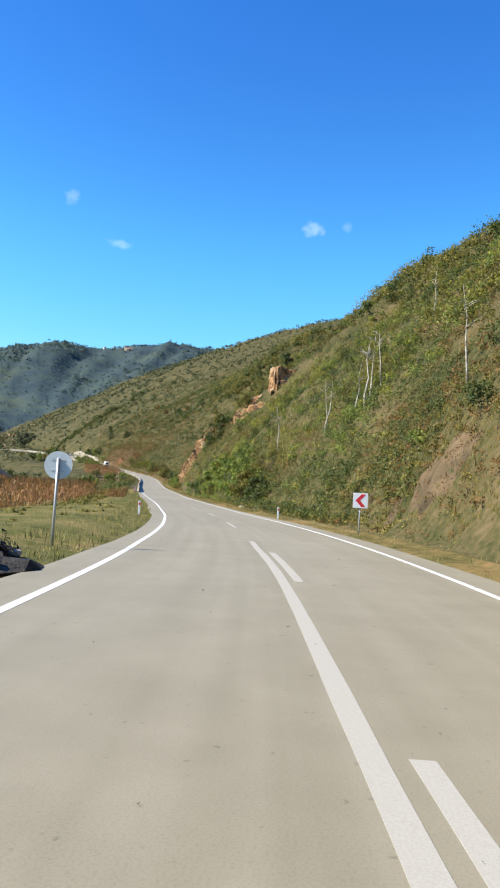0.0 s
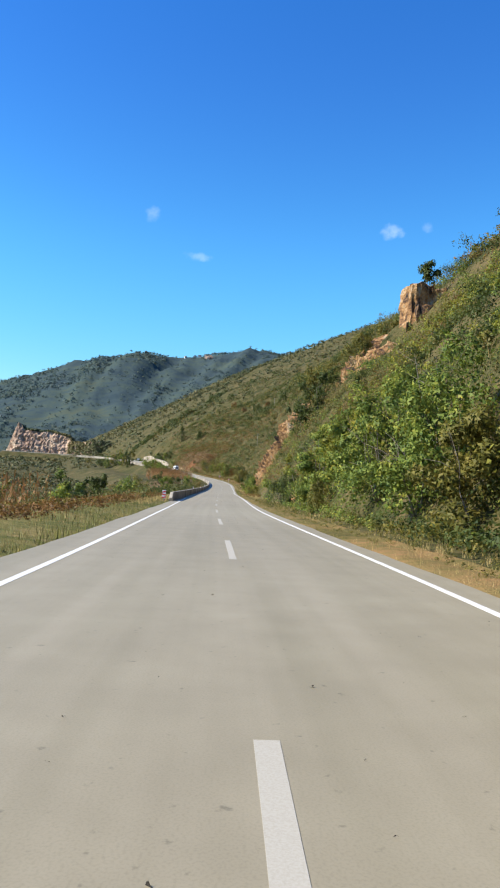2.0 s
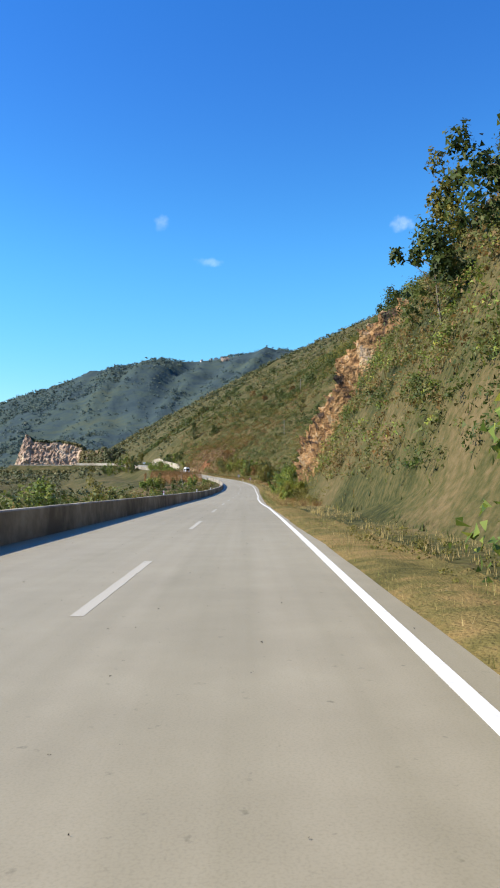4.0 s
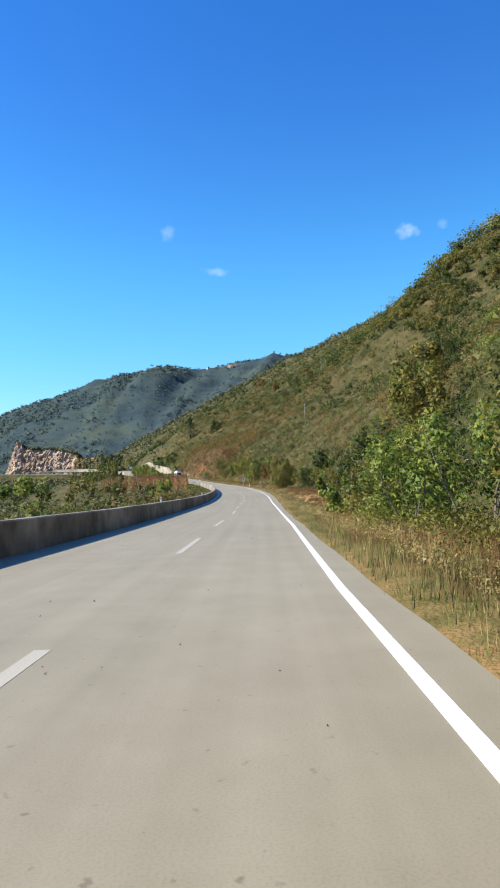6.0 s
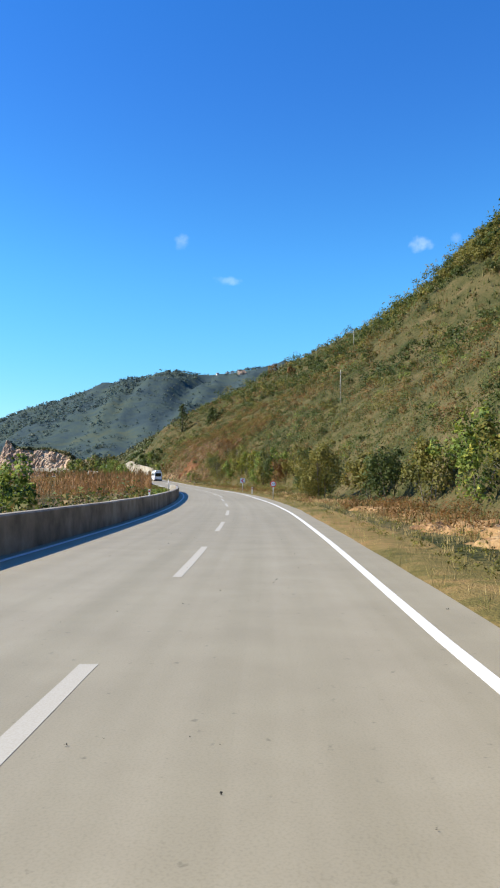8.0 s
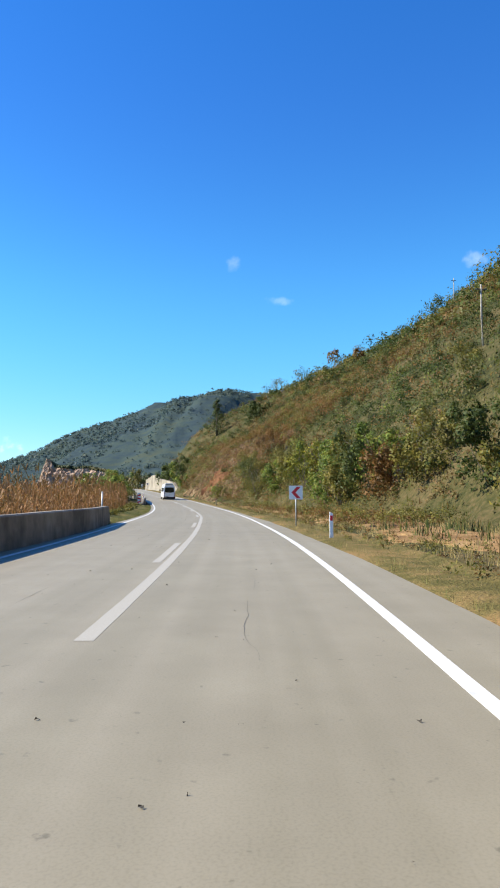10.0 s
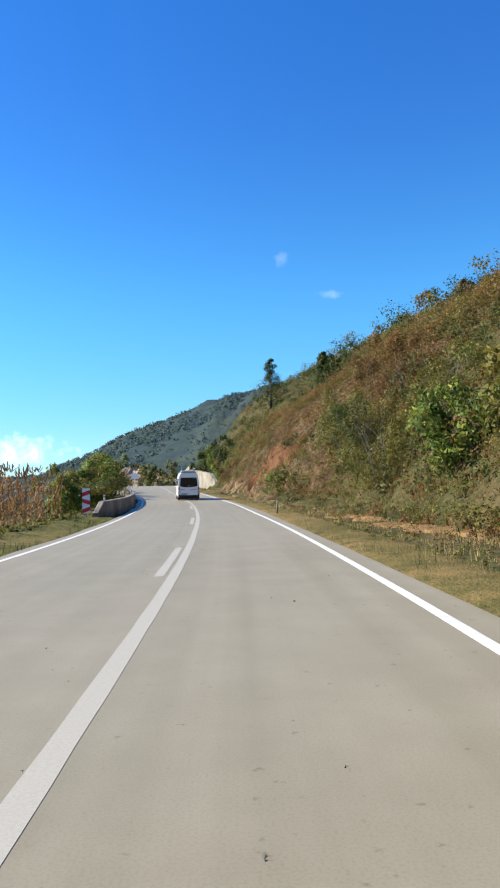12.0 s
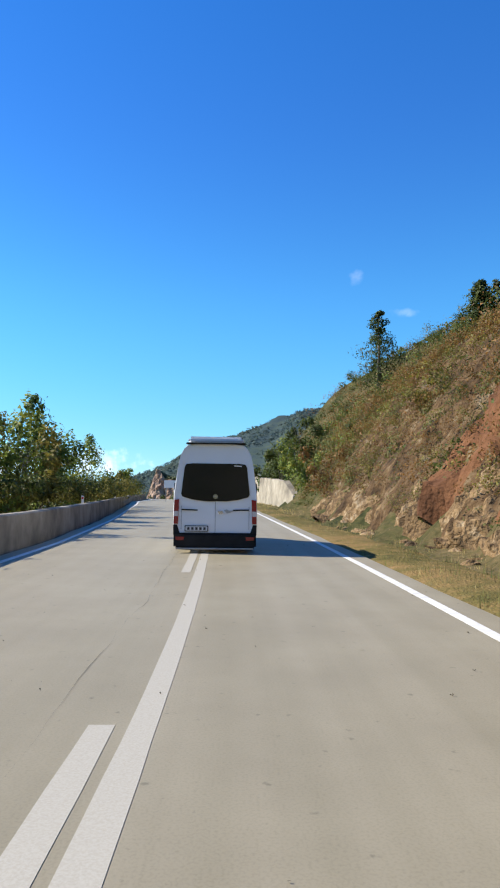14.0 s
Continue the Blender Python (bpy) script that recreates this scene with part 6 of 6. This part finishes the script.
for k, (s, l, h, r) in enumerate(((532, -12.6, 6.2, 2.4), (545, -13.4, 7.6, 2.8), (556, -13.2, 8.4, 2.9), (566, -13.6, 9.2, 3.0), (577, -14.0, 9.6, 3.2), (590, -15.0, 9.0, 3.2), (604, 8.0, 8.6, 3.2), (613, 8.6, 9.6, 3.4), (622, 8.2, 9.0, 3.2), (631, 9.0, 9.8, 3.4), (641, 8.6, 9.0, 3.2), (618, 13.5, 10.5, 3.6), (634, 14.0, 10.5, 3.6), (606, 14.0, 10.0, 3.5))):
    tree("tree", s, l, h, r, (M_DARK, M_OLIVE, M_GREEN)[k % 3], "leafy dark green tree outside the far bend", 460 + k, leaf=0.20, count=1900, base=0.06, lumps=13, stems=2, group="trees at the far bend")
for k, (s, l, h, r) in enumerate(((100, -30, 4.5, 2.8), (118, -24, 4.2, 2.6), (128, -20, 3.6, 2.4), (70, -34, 5.0, 3.0), (135, -14, 3.2, 2.0))):
    tree("tree", s, l, h, r, (M_GREEN, M_DARK)[k % 2], "rounded green tree behind the corn field", 255 + k, leaf=0.14, count=1900, base=0.05, lumps=11, stems=2, group="trees behind the corn")


def corn_field(name, s0, s1, l0, l1, rows, step, seed, height, label):
    """Rows of dry corn: stalks with drooping leaves and tassels."""
    rng = np.random.default_rng(seed)
    verts, faces = [], []

    def quad(a, b, c, d):
        n = len(verts)
        verts.extend((a, b, c, d))
        faces.append((n, n + 1, n + 2, n + 3))
    for l in np.linspace(l0, l1, rows):
        for s in np.arange(s0, s1, step):
            p = on_road(np.array([s + rng.uniform(-0.15, 0.15)]), np.array([l + rng.uniform(-0.15, 0.15)]))[0]
            x, y = p[0], p[1]
            z = float(p[2]) - 0.25 - (0.25 if abs(l) > 9 else 0)
            h = height * rng.uniform(0.75, 1.1)
            lean = rng.uniform(-0.18, 0.18, 2)
            top = np.array([x + lean[0], y + lean[1], z + h])
            foot = np.array([x, y, z - 0.2])
            for a in (0, math.pi / 2):
                w = 0.016 * np.array([math.cos(a), math.sin(a), 0])
                quad(foot - w, foot + w, top + w * 0.4, top - w * 0.4)
            for j in range(9):
                u = rng.uniform(0.15, 0.95)
                at = foot + (top - foot) * u
                a = rng.uniform(0, 6.28)
                d = np.array([math.cos(a), math.sin(a), 0.0])
                side = np.array([-d[1], d[0], 0.0]) * rng.uniform(0.03, 0.055)
                ln = rng.uniform(0.3, 0.6)
                mid = at + d * ln * 0.5 + (0, 0, rng.uniform(0.0, 0.2))
                tip = at + d * ln * 0.9 - (0, 0, rng.uniform(0.05, 0.45))
                quad(at - side * 0.5, at + side * 0.5, mid + side, mid - side)
                quad(mid - side, mid + side, tip + side * 0.2, tip - side * 0.2)
            for j in range(3):
                d = rng.normal(0, 0.12, 3)
                w = np.array([0.02, 0.01, 0])
                quad(top - w, top + w, top + d + (0, 0, 0.28) + w, top + d + (0, 0, 0.28) - w)
    v, f = np.array(verts), np.array(faces)
    return tagged(new(name, quads_mesh(name, v, f, M_CORN)), label, "corn", kind="stuff")


corn_field("corn_field", 62, 118, -11.5, -22, 9, 0.75, 301, 2.1, "field of dry orange-brown corn beside the road")
corn_field("corn_field", 34, 62, -13, -19, 4, 0.9, 302, 1.7, "field of dry orange-brown corn beside the road")
corn_field("corn_field", 384, 437, -7.6, -20, 12, 0.62, 303, 2.65, "field of tall dry orange-brown corn beside the road")
corn_field("corn_field", 352, 386, -9, -26, 10, 0.75, 304, 2.8, "field of dry orange-brown corn behind the guard wall")
brush_layer("hedge_brush", 210, 447, 512, -9.5, -6.2, 0.9, 1.7, 150, 0.085, M_OLIVE, "olive and green bushes behind the concrete wall", 39, up=0.9)
brush_layer("hedge_brush", 150, 447, 512, -9.0, -6.2, 0.8, 1.5, 150, 0.085, M_DARK, "dark green bushes behind the concrete wall", 40, up=1.2)
brush_layer("crop_plants", 300, 340, 382, -9, -5.5, 0.25, 0.55, 40, 0.13, M_GREEN, "low green crop plants behind the guard wall", 35)
brush_layer("weeds", 260, 382, 436, -7.4, -5.9, 0.2, 0.5, 40, 0.10, M_OLIVE, "weeds between corn and road", 36)
brush_layer("weeds", 220, 60, 136, -12, -9, 0.25, 0.7, 40, 0.11, M_OLIVE, "weeds along the edge of the corn", 37)
brush_layer("weeds", 160, 0, 60, -20, -7, 0.25, 0.6, 44, 0.11, M_OLIVE, "weeds and low bushes in rough grass", 38)


def grass(name, n, s0, s1, l0, l1, seed, mat, label, tall=0.35, blades=9, width=0.012):
    """Tufts of thin blades standing on the verge."""
    s, l, p, rng = scatter(n, s0, s1, l0, l1, seed)
    keep = (l < 0) | (l > knots(s, ASPHALT_R) + 0.12)
    s, l, p = s[keep], l[keep], p[keep]
    n = len(s)
    near_road = np.abs(l) < 5.6
    rz = on_road(s, l)[:, 2]
    p[:, 2] = np.where(near_road, np.minimum(p[:, 2], rz - 0.1), p[:, 2])
    i = np.repeat(np.arange(n), blades)
    m = len(i)
    a = rng.uniform(0, 6.28, m)
    lean = rng.uniform(0.05, 0.55, m)
    h = tall * rng.uniform(0.45, 1.2, m) * (0.6 + 0.8 * (0.5 + fbm(p[:, 0] / 3, p[:, 1] / 3, seed, 2)))[i]
    foot = p[i] + np.stack([rng.normal(0, 0.07, m), rng.normal(0, 0.07, m), np.full(m, -0.03)], -1)
    way = np.stack([np.cos(a) * lean, np.sin(a) * lean, np.ones(m)], -1) * h[:, None]
    side = np.stack([-np.sin(a), np.cos(a), np.zeros(m)], -1) * (width * rng.uniform(0.6, 1.6, m))[:, None]
    back = np.stack([np.interp(s, R_S, R_N[:, 1]), -np.interp(s, R_S, R_N[:, 0])], -1)[i]
    turned = np.sign((np.cross(side, way)[:, :2] * back).sum(1))
    side = side * np.where(turned == 0, 1, turned)[:, None]
    v = np.stack([foot - side, foot + side, foot + way], 1).reshape(-1, 3)
    me = quads_mesh(name, v, np.arange(3 * m).reshape(m, 3), mat, True)
    nrm = np.stack([rng.normal(0, 0.35, m), rng.normal(0, 0.35, m), np.ones(m)], -1)
    nrm /= np.linalg.norm(nrm, axis=1)[:, None]
    me.normals_split_custom_set_from_vertices(np.repeat(nrm, 3, axis=0))
    return tagged(new(name, me), label, "grass", kind="stuff")


grass("verge_grass", 5200, 0, 540, 4.0, 7.6, 401, M_STRAW, "dry straw-coloured verge grass", 0.24, 9, 0.007)
grass("verge_grass", 4500, 0, 540, 4.0, 5.6, 402, M_GRASS, "green and yellow verge grass", 0.24, 9, 0.007)
grass("verge_grass", 3800, 190, 440, 6.6, 13, 403, M_STRAW, "dry grass and weeds beside the verge", 0.26, 9, 0.008)
grass("verge_weeds", 1100, 188, 246, 4.3, 7.0, 420, M_STRAW, "tall dry straw weeds along the asphalt's edge", 0.42, 9, 0.006)
grass("verge_weeds", 1300, 188, 246, 4.6, 7.4, 421, M_RUST, "tall rust-brown weeds along the asphalt's edge", 0.48, 9, 0.006)
grass("verge_weeds", 1600, 188, 262, 4.1, 6.0, 422, M_GRASS, "green and yellow weeds along the asphalt's edge", 0.34, 9, 0.007)
grass("hillside_grass", 13000, 14, 540, 7.5, 24, 430, M_BRUSH, "olive and tan grass between the bushes of the hillside", 0.42, 4, 0.030)
grass("hillside_grass", 11000, 40, 560, 22, 60, 431, M_BRUSH, "olive and tan grass between the bushes of the hillside", 0.6, 4, 0.055)
grass("hillside_grass", 9000, 70, 620, 55, 130, 432, M_BRUSH, "olive and tan scrub high on the hillside", 1.0, 4, 0.10)
grass("verge_grass", 5000, -10, 139, -14, -4.3, 404, M_GRASS, "short green and yellow grass beside the road", 0.30, 8, 0.011)
grass("verge_grass", 2200, 5, 139, -12, -4.5, 405, M_STRAW, "dry grass beside the road", 0.22, 8, 0.010)
grass("verge_grass", 2200, 376, 436, -8.5, -4.3, 406, M_GRASS, "green and yellow grass between road and corn", 0.26, 10, 0.012)
grass("dry_weeds", 1500, 395, 445, 8, 12.5, 407, M_RUST, "reddish dry weeds beside the dirt strip", 0.42, 10, 0.009)
grass("dry_weeds", 1200, 255, 330, 7, 12.5, 408, M_RUST, "reddish dry weeds on the earth bank", 0.36, 10, 0.009)
grass("dry_weeds", 900, 122, 160, -14, -5, 409, M_STRAW, "tall dry weeds near the wall's end", 0.5, 9, 0.012)
brush_layer("dry_weeds", 560, 92, 158, -13, -6.5, 0.35, 0.95, 70, 0.07, M_RUST, "rust-brown dry weeds near the wall's end", 413)
brush_layer("dry_weeds", 260, 118, 165, -14, -7, 0.4, 0.9, 60, 0.09, M_OLIVE, "olive and yellow weeds near the wall's end", 414)
brush_layer("dry_weeds", 520, 330, 440, 5.3, 9.5, 0.12, 0.38, 56, 0.032, M_RUST, "rust-coloured weeds along the verge", 418, 1.0, 1.5, True)
brush_layer("dry_weeds", 420, 188, 262, 5.2, 8.0, 0.15, 0.45, 56, 0.04, M_OLIVE, "green and olive weeds along the verge", 419, 1.0, 1.5, True)
brush_layer("slope_scrub", 900, 438, 500, 6.6, 11, 0.2, 0.55, 70, 0.04, M_BRUSH, "tan and olive scrub at the foot of the cut slope", 422, 1.0, 1.5, True, up=0.5)
brush_layer("slope_scrub", 1500, 430, 500, 7.0, 24, 0.35, 0.9, 90, 0.048, M_RUST, "rust-brown dry scrub on the cut slope", 410, 1.0, 1.5, True, up=0.8)
brush_layer("slope_scrub", 1300, 430, 500, 7.0, 24, 0.35, 0.9, 90, 0.048, M_OLIVE, "olive and brown dry scrub on the cut slope", 411, 1.0, 1.5, True, up=0.8)
grass("dry_weeds", 1600, 22, 60, 7.2, 12, 412, M_OLIVE, "dry stubble on the bare slope", 0.25, 8, 0.012)
brush_layer("dry_weeds", 1000, 190, 262, 5.0, 7.4, 0.12, 0.4, 64, 0.03, M_STRAW, "straw-coloured weeds along the verge", 415, 1.0, 1.5, True)
brush_layer("dry_weeds", 700, 262, 440, 5.0, 8.0, 0.10, 0.32, 44, 0.034, M_OLIVE, "green and yellow weeds along the verge", 416, 1.0, 1.5, True)
brush_layer("dry_weeds", 500, 60, 160, 4.9, 7.0, 0.08, 0.28, 60, 0.028, M_OLIVE, "green and yellow weeds along the verge", 417, 1.0, 1.5, True)

def verge(s0, s1, l0, l1, mat, label, seed, lift=0.0):
    """The strip of short turf beside the asphalt, with a ragged inner edge."""
    s = np.arange(s0, s1, 1.0)
    inner = (knots(s, ASPHALT_R) - 0.1 if l1 > 0 else l0) + 0.1 * fbm(s / 1.7, s * 0, seed, 3)
    lat = np.linspace(0, 1, 10)
    S, K = np.meshgrid(s, lat, indexing="ij")
    outer = np.minimum(l1, knots(s, FOOT) + 0.2) if l1 > 0 else np.full(len(s), l1)
    L = inner[:, None] + (outer - l0)[:, None] * K
    P = on_road(S.ravel(), L.ravel())
    h = ground_height(P[:, 0], P[:, 1])
    near = np.abs(L.ravel()) < 5.6
    base = np.where(near, np.minimum(h, P[:, 2] - 0.1), h)
    k = K.ravel()
    P[:, 2] = base + 0.07 * np.sin(np.pi * np.clip(k * 1.05, 0, 1)) + 0.05 * fbm(P[:, 0] / 0.8, P[:, 1] / 0.8, seed, 3) - 0.12 * (k > 0.99) + lift * np.clip(k / 0.15, 0, 1)
    tagged(new("verge", grid_mesh("verge", P, len(s), len(lat), mat)), label, "verge", kind="structure")


M_TURF = material("straw_turf", [(0.20, (0.054, 0.052, 0.016)), (0.42, (0.120, 0.098, 0.032)), (0.58, (0.19, 0.132, 0.050)), (0.78, (0.25, 0.148, 0.062))], scale=2.2, coarse=0.25, detail=9, bump=0.9, bump_scale=18, bump_dist=0.06, rough=0.95, spec=0.1)
M_GREENTURF = material("green_turf", [(0.22, (0.045, 0.055, 0.014)), (0.42, (0.095, 0.095, 0.026)), (0.58, (0.155, 0.130, 0.044)), (0.76, (0.23, 0.165, 0.070))], scale=2.0, coarse=0.22, detail=9, bump=0.9, bump_scale=18, bump_dist=0.06, rough=0.95, spec=0.1)
verge(-30, 560, 4.25, 6.2, M_TURF, "strip of dry straw-coloured turf beside the road", 71, 0.06)
verge(-30, 140, -16, -4.2, M_GREENTURF, "short green and yellow turf beside the road", 72, 0.12)
verge(376, 436, -8.5, -4.2, M_GREENTURF, "short green and yellow turf beside the corn", 73, 0.10)

# ---- boulders and small stones ----
rng_ = random.Random(500)
for s0, s1, l0, l1, n, lo, hi, mat, label in (
        (262, 272, 6.6, 8.6, 6, 0.25, 0.6, M_ROCK, "broken ochre boulder in dry grass"),
        (290, 306, 6.4, 10, 14, 0.25, 0.7, M_ROCK, "broken ochre boulder on an earth bank"),
        (68, 84, 6.6, 9.0, 12, 0.2, 0.55, M_GREYROCK, "grey boulder beside the ditch"),
        (446, 488, 5.7, 8.4, 150, 0.07, 0.30, M_LAYERED, "loose angular rock fallen from the cut slope"),
        (428, 440, 7.0, 9.0, 7, 0.12, 0.3, M_GREYROCK, "pale stone on bare soil"),
        (20, 28, -12.5, -9, 8, 0.25, 0.55, M_GREYROCK, "grey boulder in rough grass"),
        (254, 305, 6.4, 10.5, 34, 0.15, 0.6, M_ROCK, "ochre rock lying on the earth bank"),
        (366, 380, 7.4, 9.6, 8, 0.12, 0.3, M_ROCK, "ochre stone on bare soil")):
    for k in range(n):
        r = rng_.uniform(lo, hi)
        boulder(rng_.uniform(s0, s1), rng_.uniform(l0, l1), (r * rng_.uniform(0.8, 1.4), r, r * rng_.uniform(0.5, 0.85)), rng_.uniform(0, 40), mat, label)

# bits of gravel and leaves on the asphalt
rng_n = np.random.default_rng(520)
g_s, g_l = rng_n.uniform(0, 500, 2200), np.clip(rng_n.normal(0, 2.2, 2200), -4, 4.2)
g_p = on_road(g_s, g_l, 0.008)
tagged(new("road_gravel", leaves("road_gravel", g_p, np.full(len(g_p), 0.02), 2, 0.006 + 0.012 * rng_n.uniform(0, 1, len(g_p)) ** 3, M_CHAR0, 521, 0.2)), "bits of dark gravel and leaves on the asphalt", "gravel", kind="stuff")

# dark heap of burnt brush and stones on the verge
M_CHAR = material("charred_debris", [(0.3, (0.012, 0.011, 0.010)), (0.6, (0.035, 0.032, 0.028)), (0.8, (0.12, 0.11, 0.10))], scale=7, bump=0.8, bump_scale=14, bump_dist=0.05)
heap_at = on_road(np.array([12.0]), np.array([-5.3]))
heap = new("debris_heap")
heap.matrix_world = pose(heap_at[0, 0], heap_at[0, 1], heap_at[0, 2] - 0.15)
tagged(heap, "dark heap of charred debris and stones on the verge", "debris")
bm = bmesh.new()
facet_rock(bm, (0.85, 1.1, 0.45), 31, 0.7, 3)
part("mound", bm, M_CHAR, heap)
for k in range(6):
    bm = bmesh.new()
    made = facet_rock(bm, (0.16, 0.13, 0.10), 60 + k, 0.5, 1)
    bmesh.ops.translate(bm, verts=made, vec=(rng_.uniform(-0.7, 0.7), rng_.uniform(-0.8, 0.8), rng_.uniform(0.25, 0.4)))
    part("stone", bm, M_GREYROCK if k % 2 else M_CHAR, heap)
part_mesh("twigs", leaves("twigs", np.array([(0.2, 0.2, 0.3), (-0.4, -0.3, 0.25), (0.1, 0.7, 0.2)]), np.array([0.6, 0.5, 0.5]), 160, np.array([0.12, 0.12, 0.12]), M_CHAR, 77), heap)

# ---- wooden hut behind the corn ----
M_OLDWOOD = material("old_dark_wood", [(0.3, (0.035, 0.028, 0.022)), (0.7, (0.10, 0.08, 0.06))], scale=3, bump=0.5, bump_scale=12)
M_THATCH = material("dark_thatch", [(0.3, (0.025, 0.022, 0.018)), (0.7, (0.07, 0.06, 0.045))], scale=4, bump=0.8, bump_scale=9, bump_dist=0.06)
hut = thing("wooden_hut", 112, -27, "dark old wooden hut with a broad roof behind the corn", "hut", sink=0.1)
for x in (-2.6, 0.0, 2.6):
    for y in (-2.0, 2.0):
        bm = bmesh.new()
        box(bm, (x, y, 1.3), (0.2, 0.2, 2.7), 0.02)
        part("post", bm, M_OLDWOOD, hut)
for y in (-1.9, 1.9):
    for k in range(7):
        bm = bmesh.new()
        box(bm, (0, y, 0.9 + 0.25 * k), (5.2, 0.05, 0.22), 0.01)
        part("plank", bm, M_OLDWOOD, hut)
bm = bmesh.new()
prism(bm, [(-3.4, 2.5), (0, 4.6), (3.4, 2.5), (3.3, 2.35), (0, 4.4), (-3.3, 2.35)], -2.8, 2.8)
part("roof", bm, M_THATCH, hut, "dark sagging roof")

# ---- poles on the hillside, houses on the far ridge ----
for k, (s, l, h) in enumerate(((470, 60, 8.0), (405, 28, 6.5), (300, 24, 5.0))):
    t = thing("utility_pole", s, l, "weathered wooden pole on the hillside", "pole", "poles on the hillside", sink=0.2)
    bm = bmesh.new()
    tube(bm, [(0, 0, 0), (0, 0, h * 0.5), (0.05, 0, h)], [0.13, 0.11, 0.08], 8)
    part("shaft", bm, M_BIRCH, t)
    bm = bmesh.new()
    box(bm, (0, 0, h - 0.5), (1.2, 0.09, 0.1), 0.01)
    part("crossbar", bm, M_BARK, t)
M_HOUSE = material("pale_house_wall", [(0.3, (0.48, 0.47, 0.45)), (0.7, (0.62, 0.61, 0.58))], scale=0.3, bump=0.1)
M_ROOF = material("clay_roof", [(0.3, (0.16, 0.07, 0.05)), (0.7, (0.25, 0.12, 0.08))], scale=0.5, bump=0.2)
for k, (az, r, w) in enumerate(((9.2, 4050, 22), (9.6, 4080, 16), (10.4, 4020, 14), (8.7, 3980, 14), (13.6, 4120, 18))):
    x, y = -20 - r * math.sin(radians(az)), 200 + r * math.cos(radians(az))
    z = float(mountain_height(np.array([r]), np.array([az]), np.array([x]), np.array([y]))[0])
    hs = new("house")
    hs.matrix_world = pose(x, y, z - 3, 0, 0, az + 15 * k)
    tagged(hs, "small pale house on the mountain ridge", "house", "houses on the ridge")
    bm = bmesh.new()
    box(bm, (0, 0, 6), (w, 12, 12))
    part("wall", bm, M_HOUSE, hs)
    bm = bmesh.new()
    prism(bm, [(-w / 2 - 1, 12), (0, 17), (w / 2 + 1, 12)], -7, 7)
    part("roof", bm, M_ROOF, hs)
    for x_w in (-w / 4, w / 4):
        bm = bmesh.new()
        box(bm, (x_w, -6.05, 7), (2.4, 0.2, 3.2))
        part("window", bm, M_GLASS, hs)
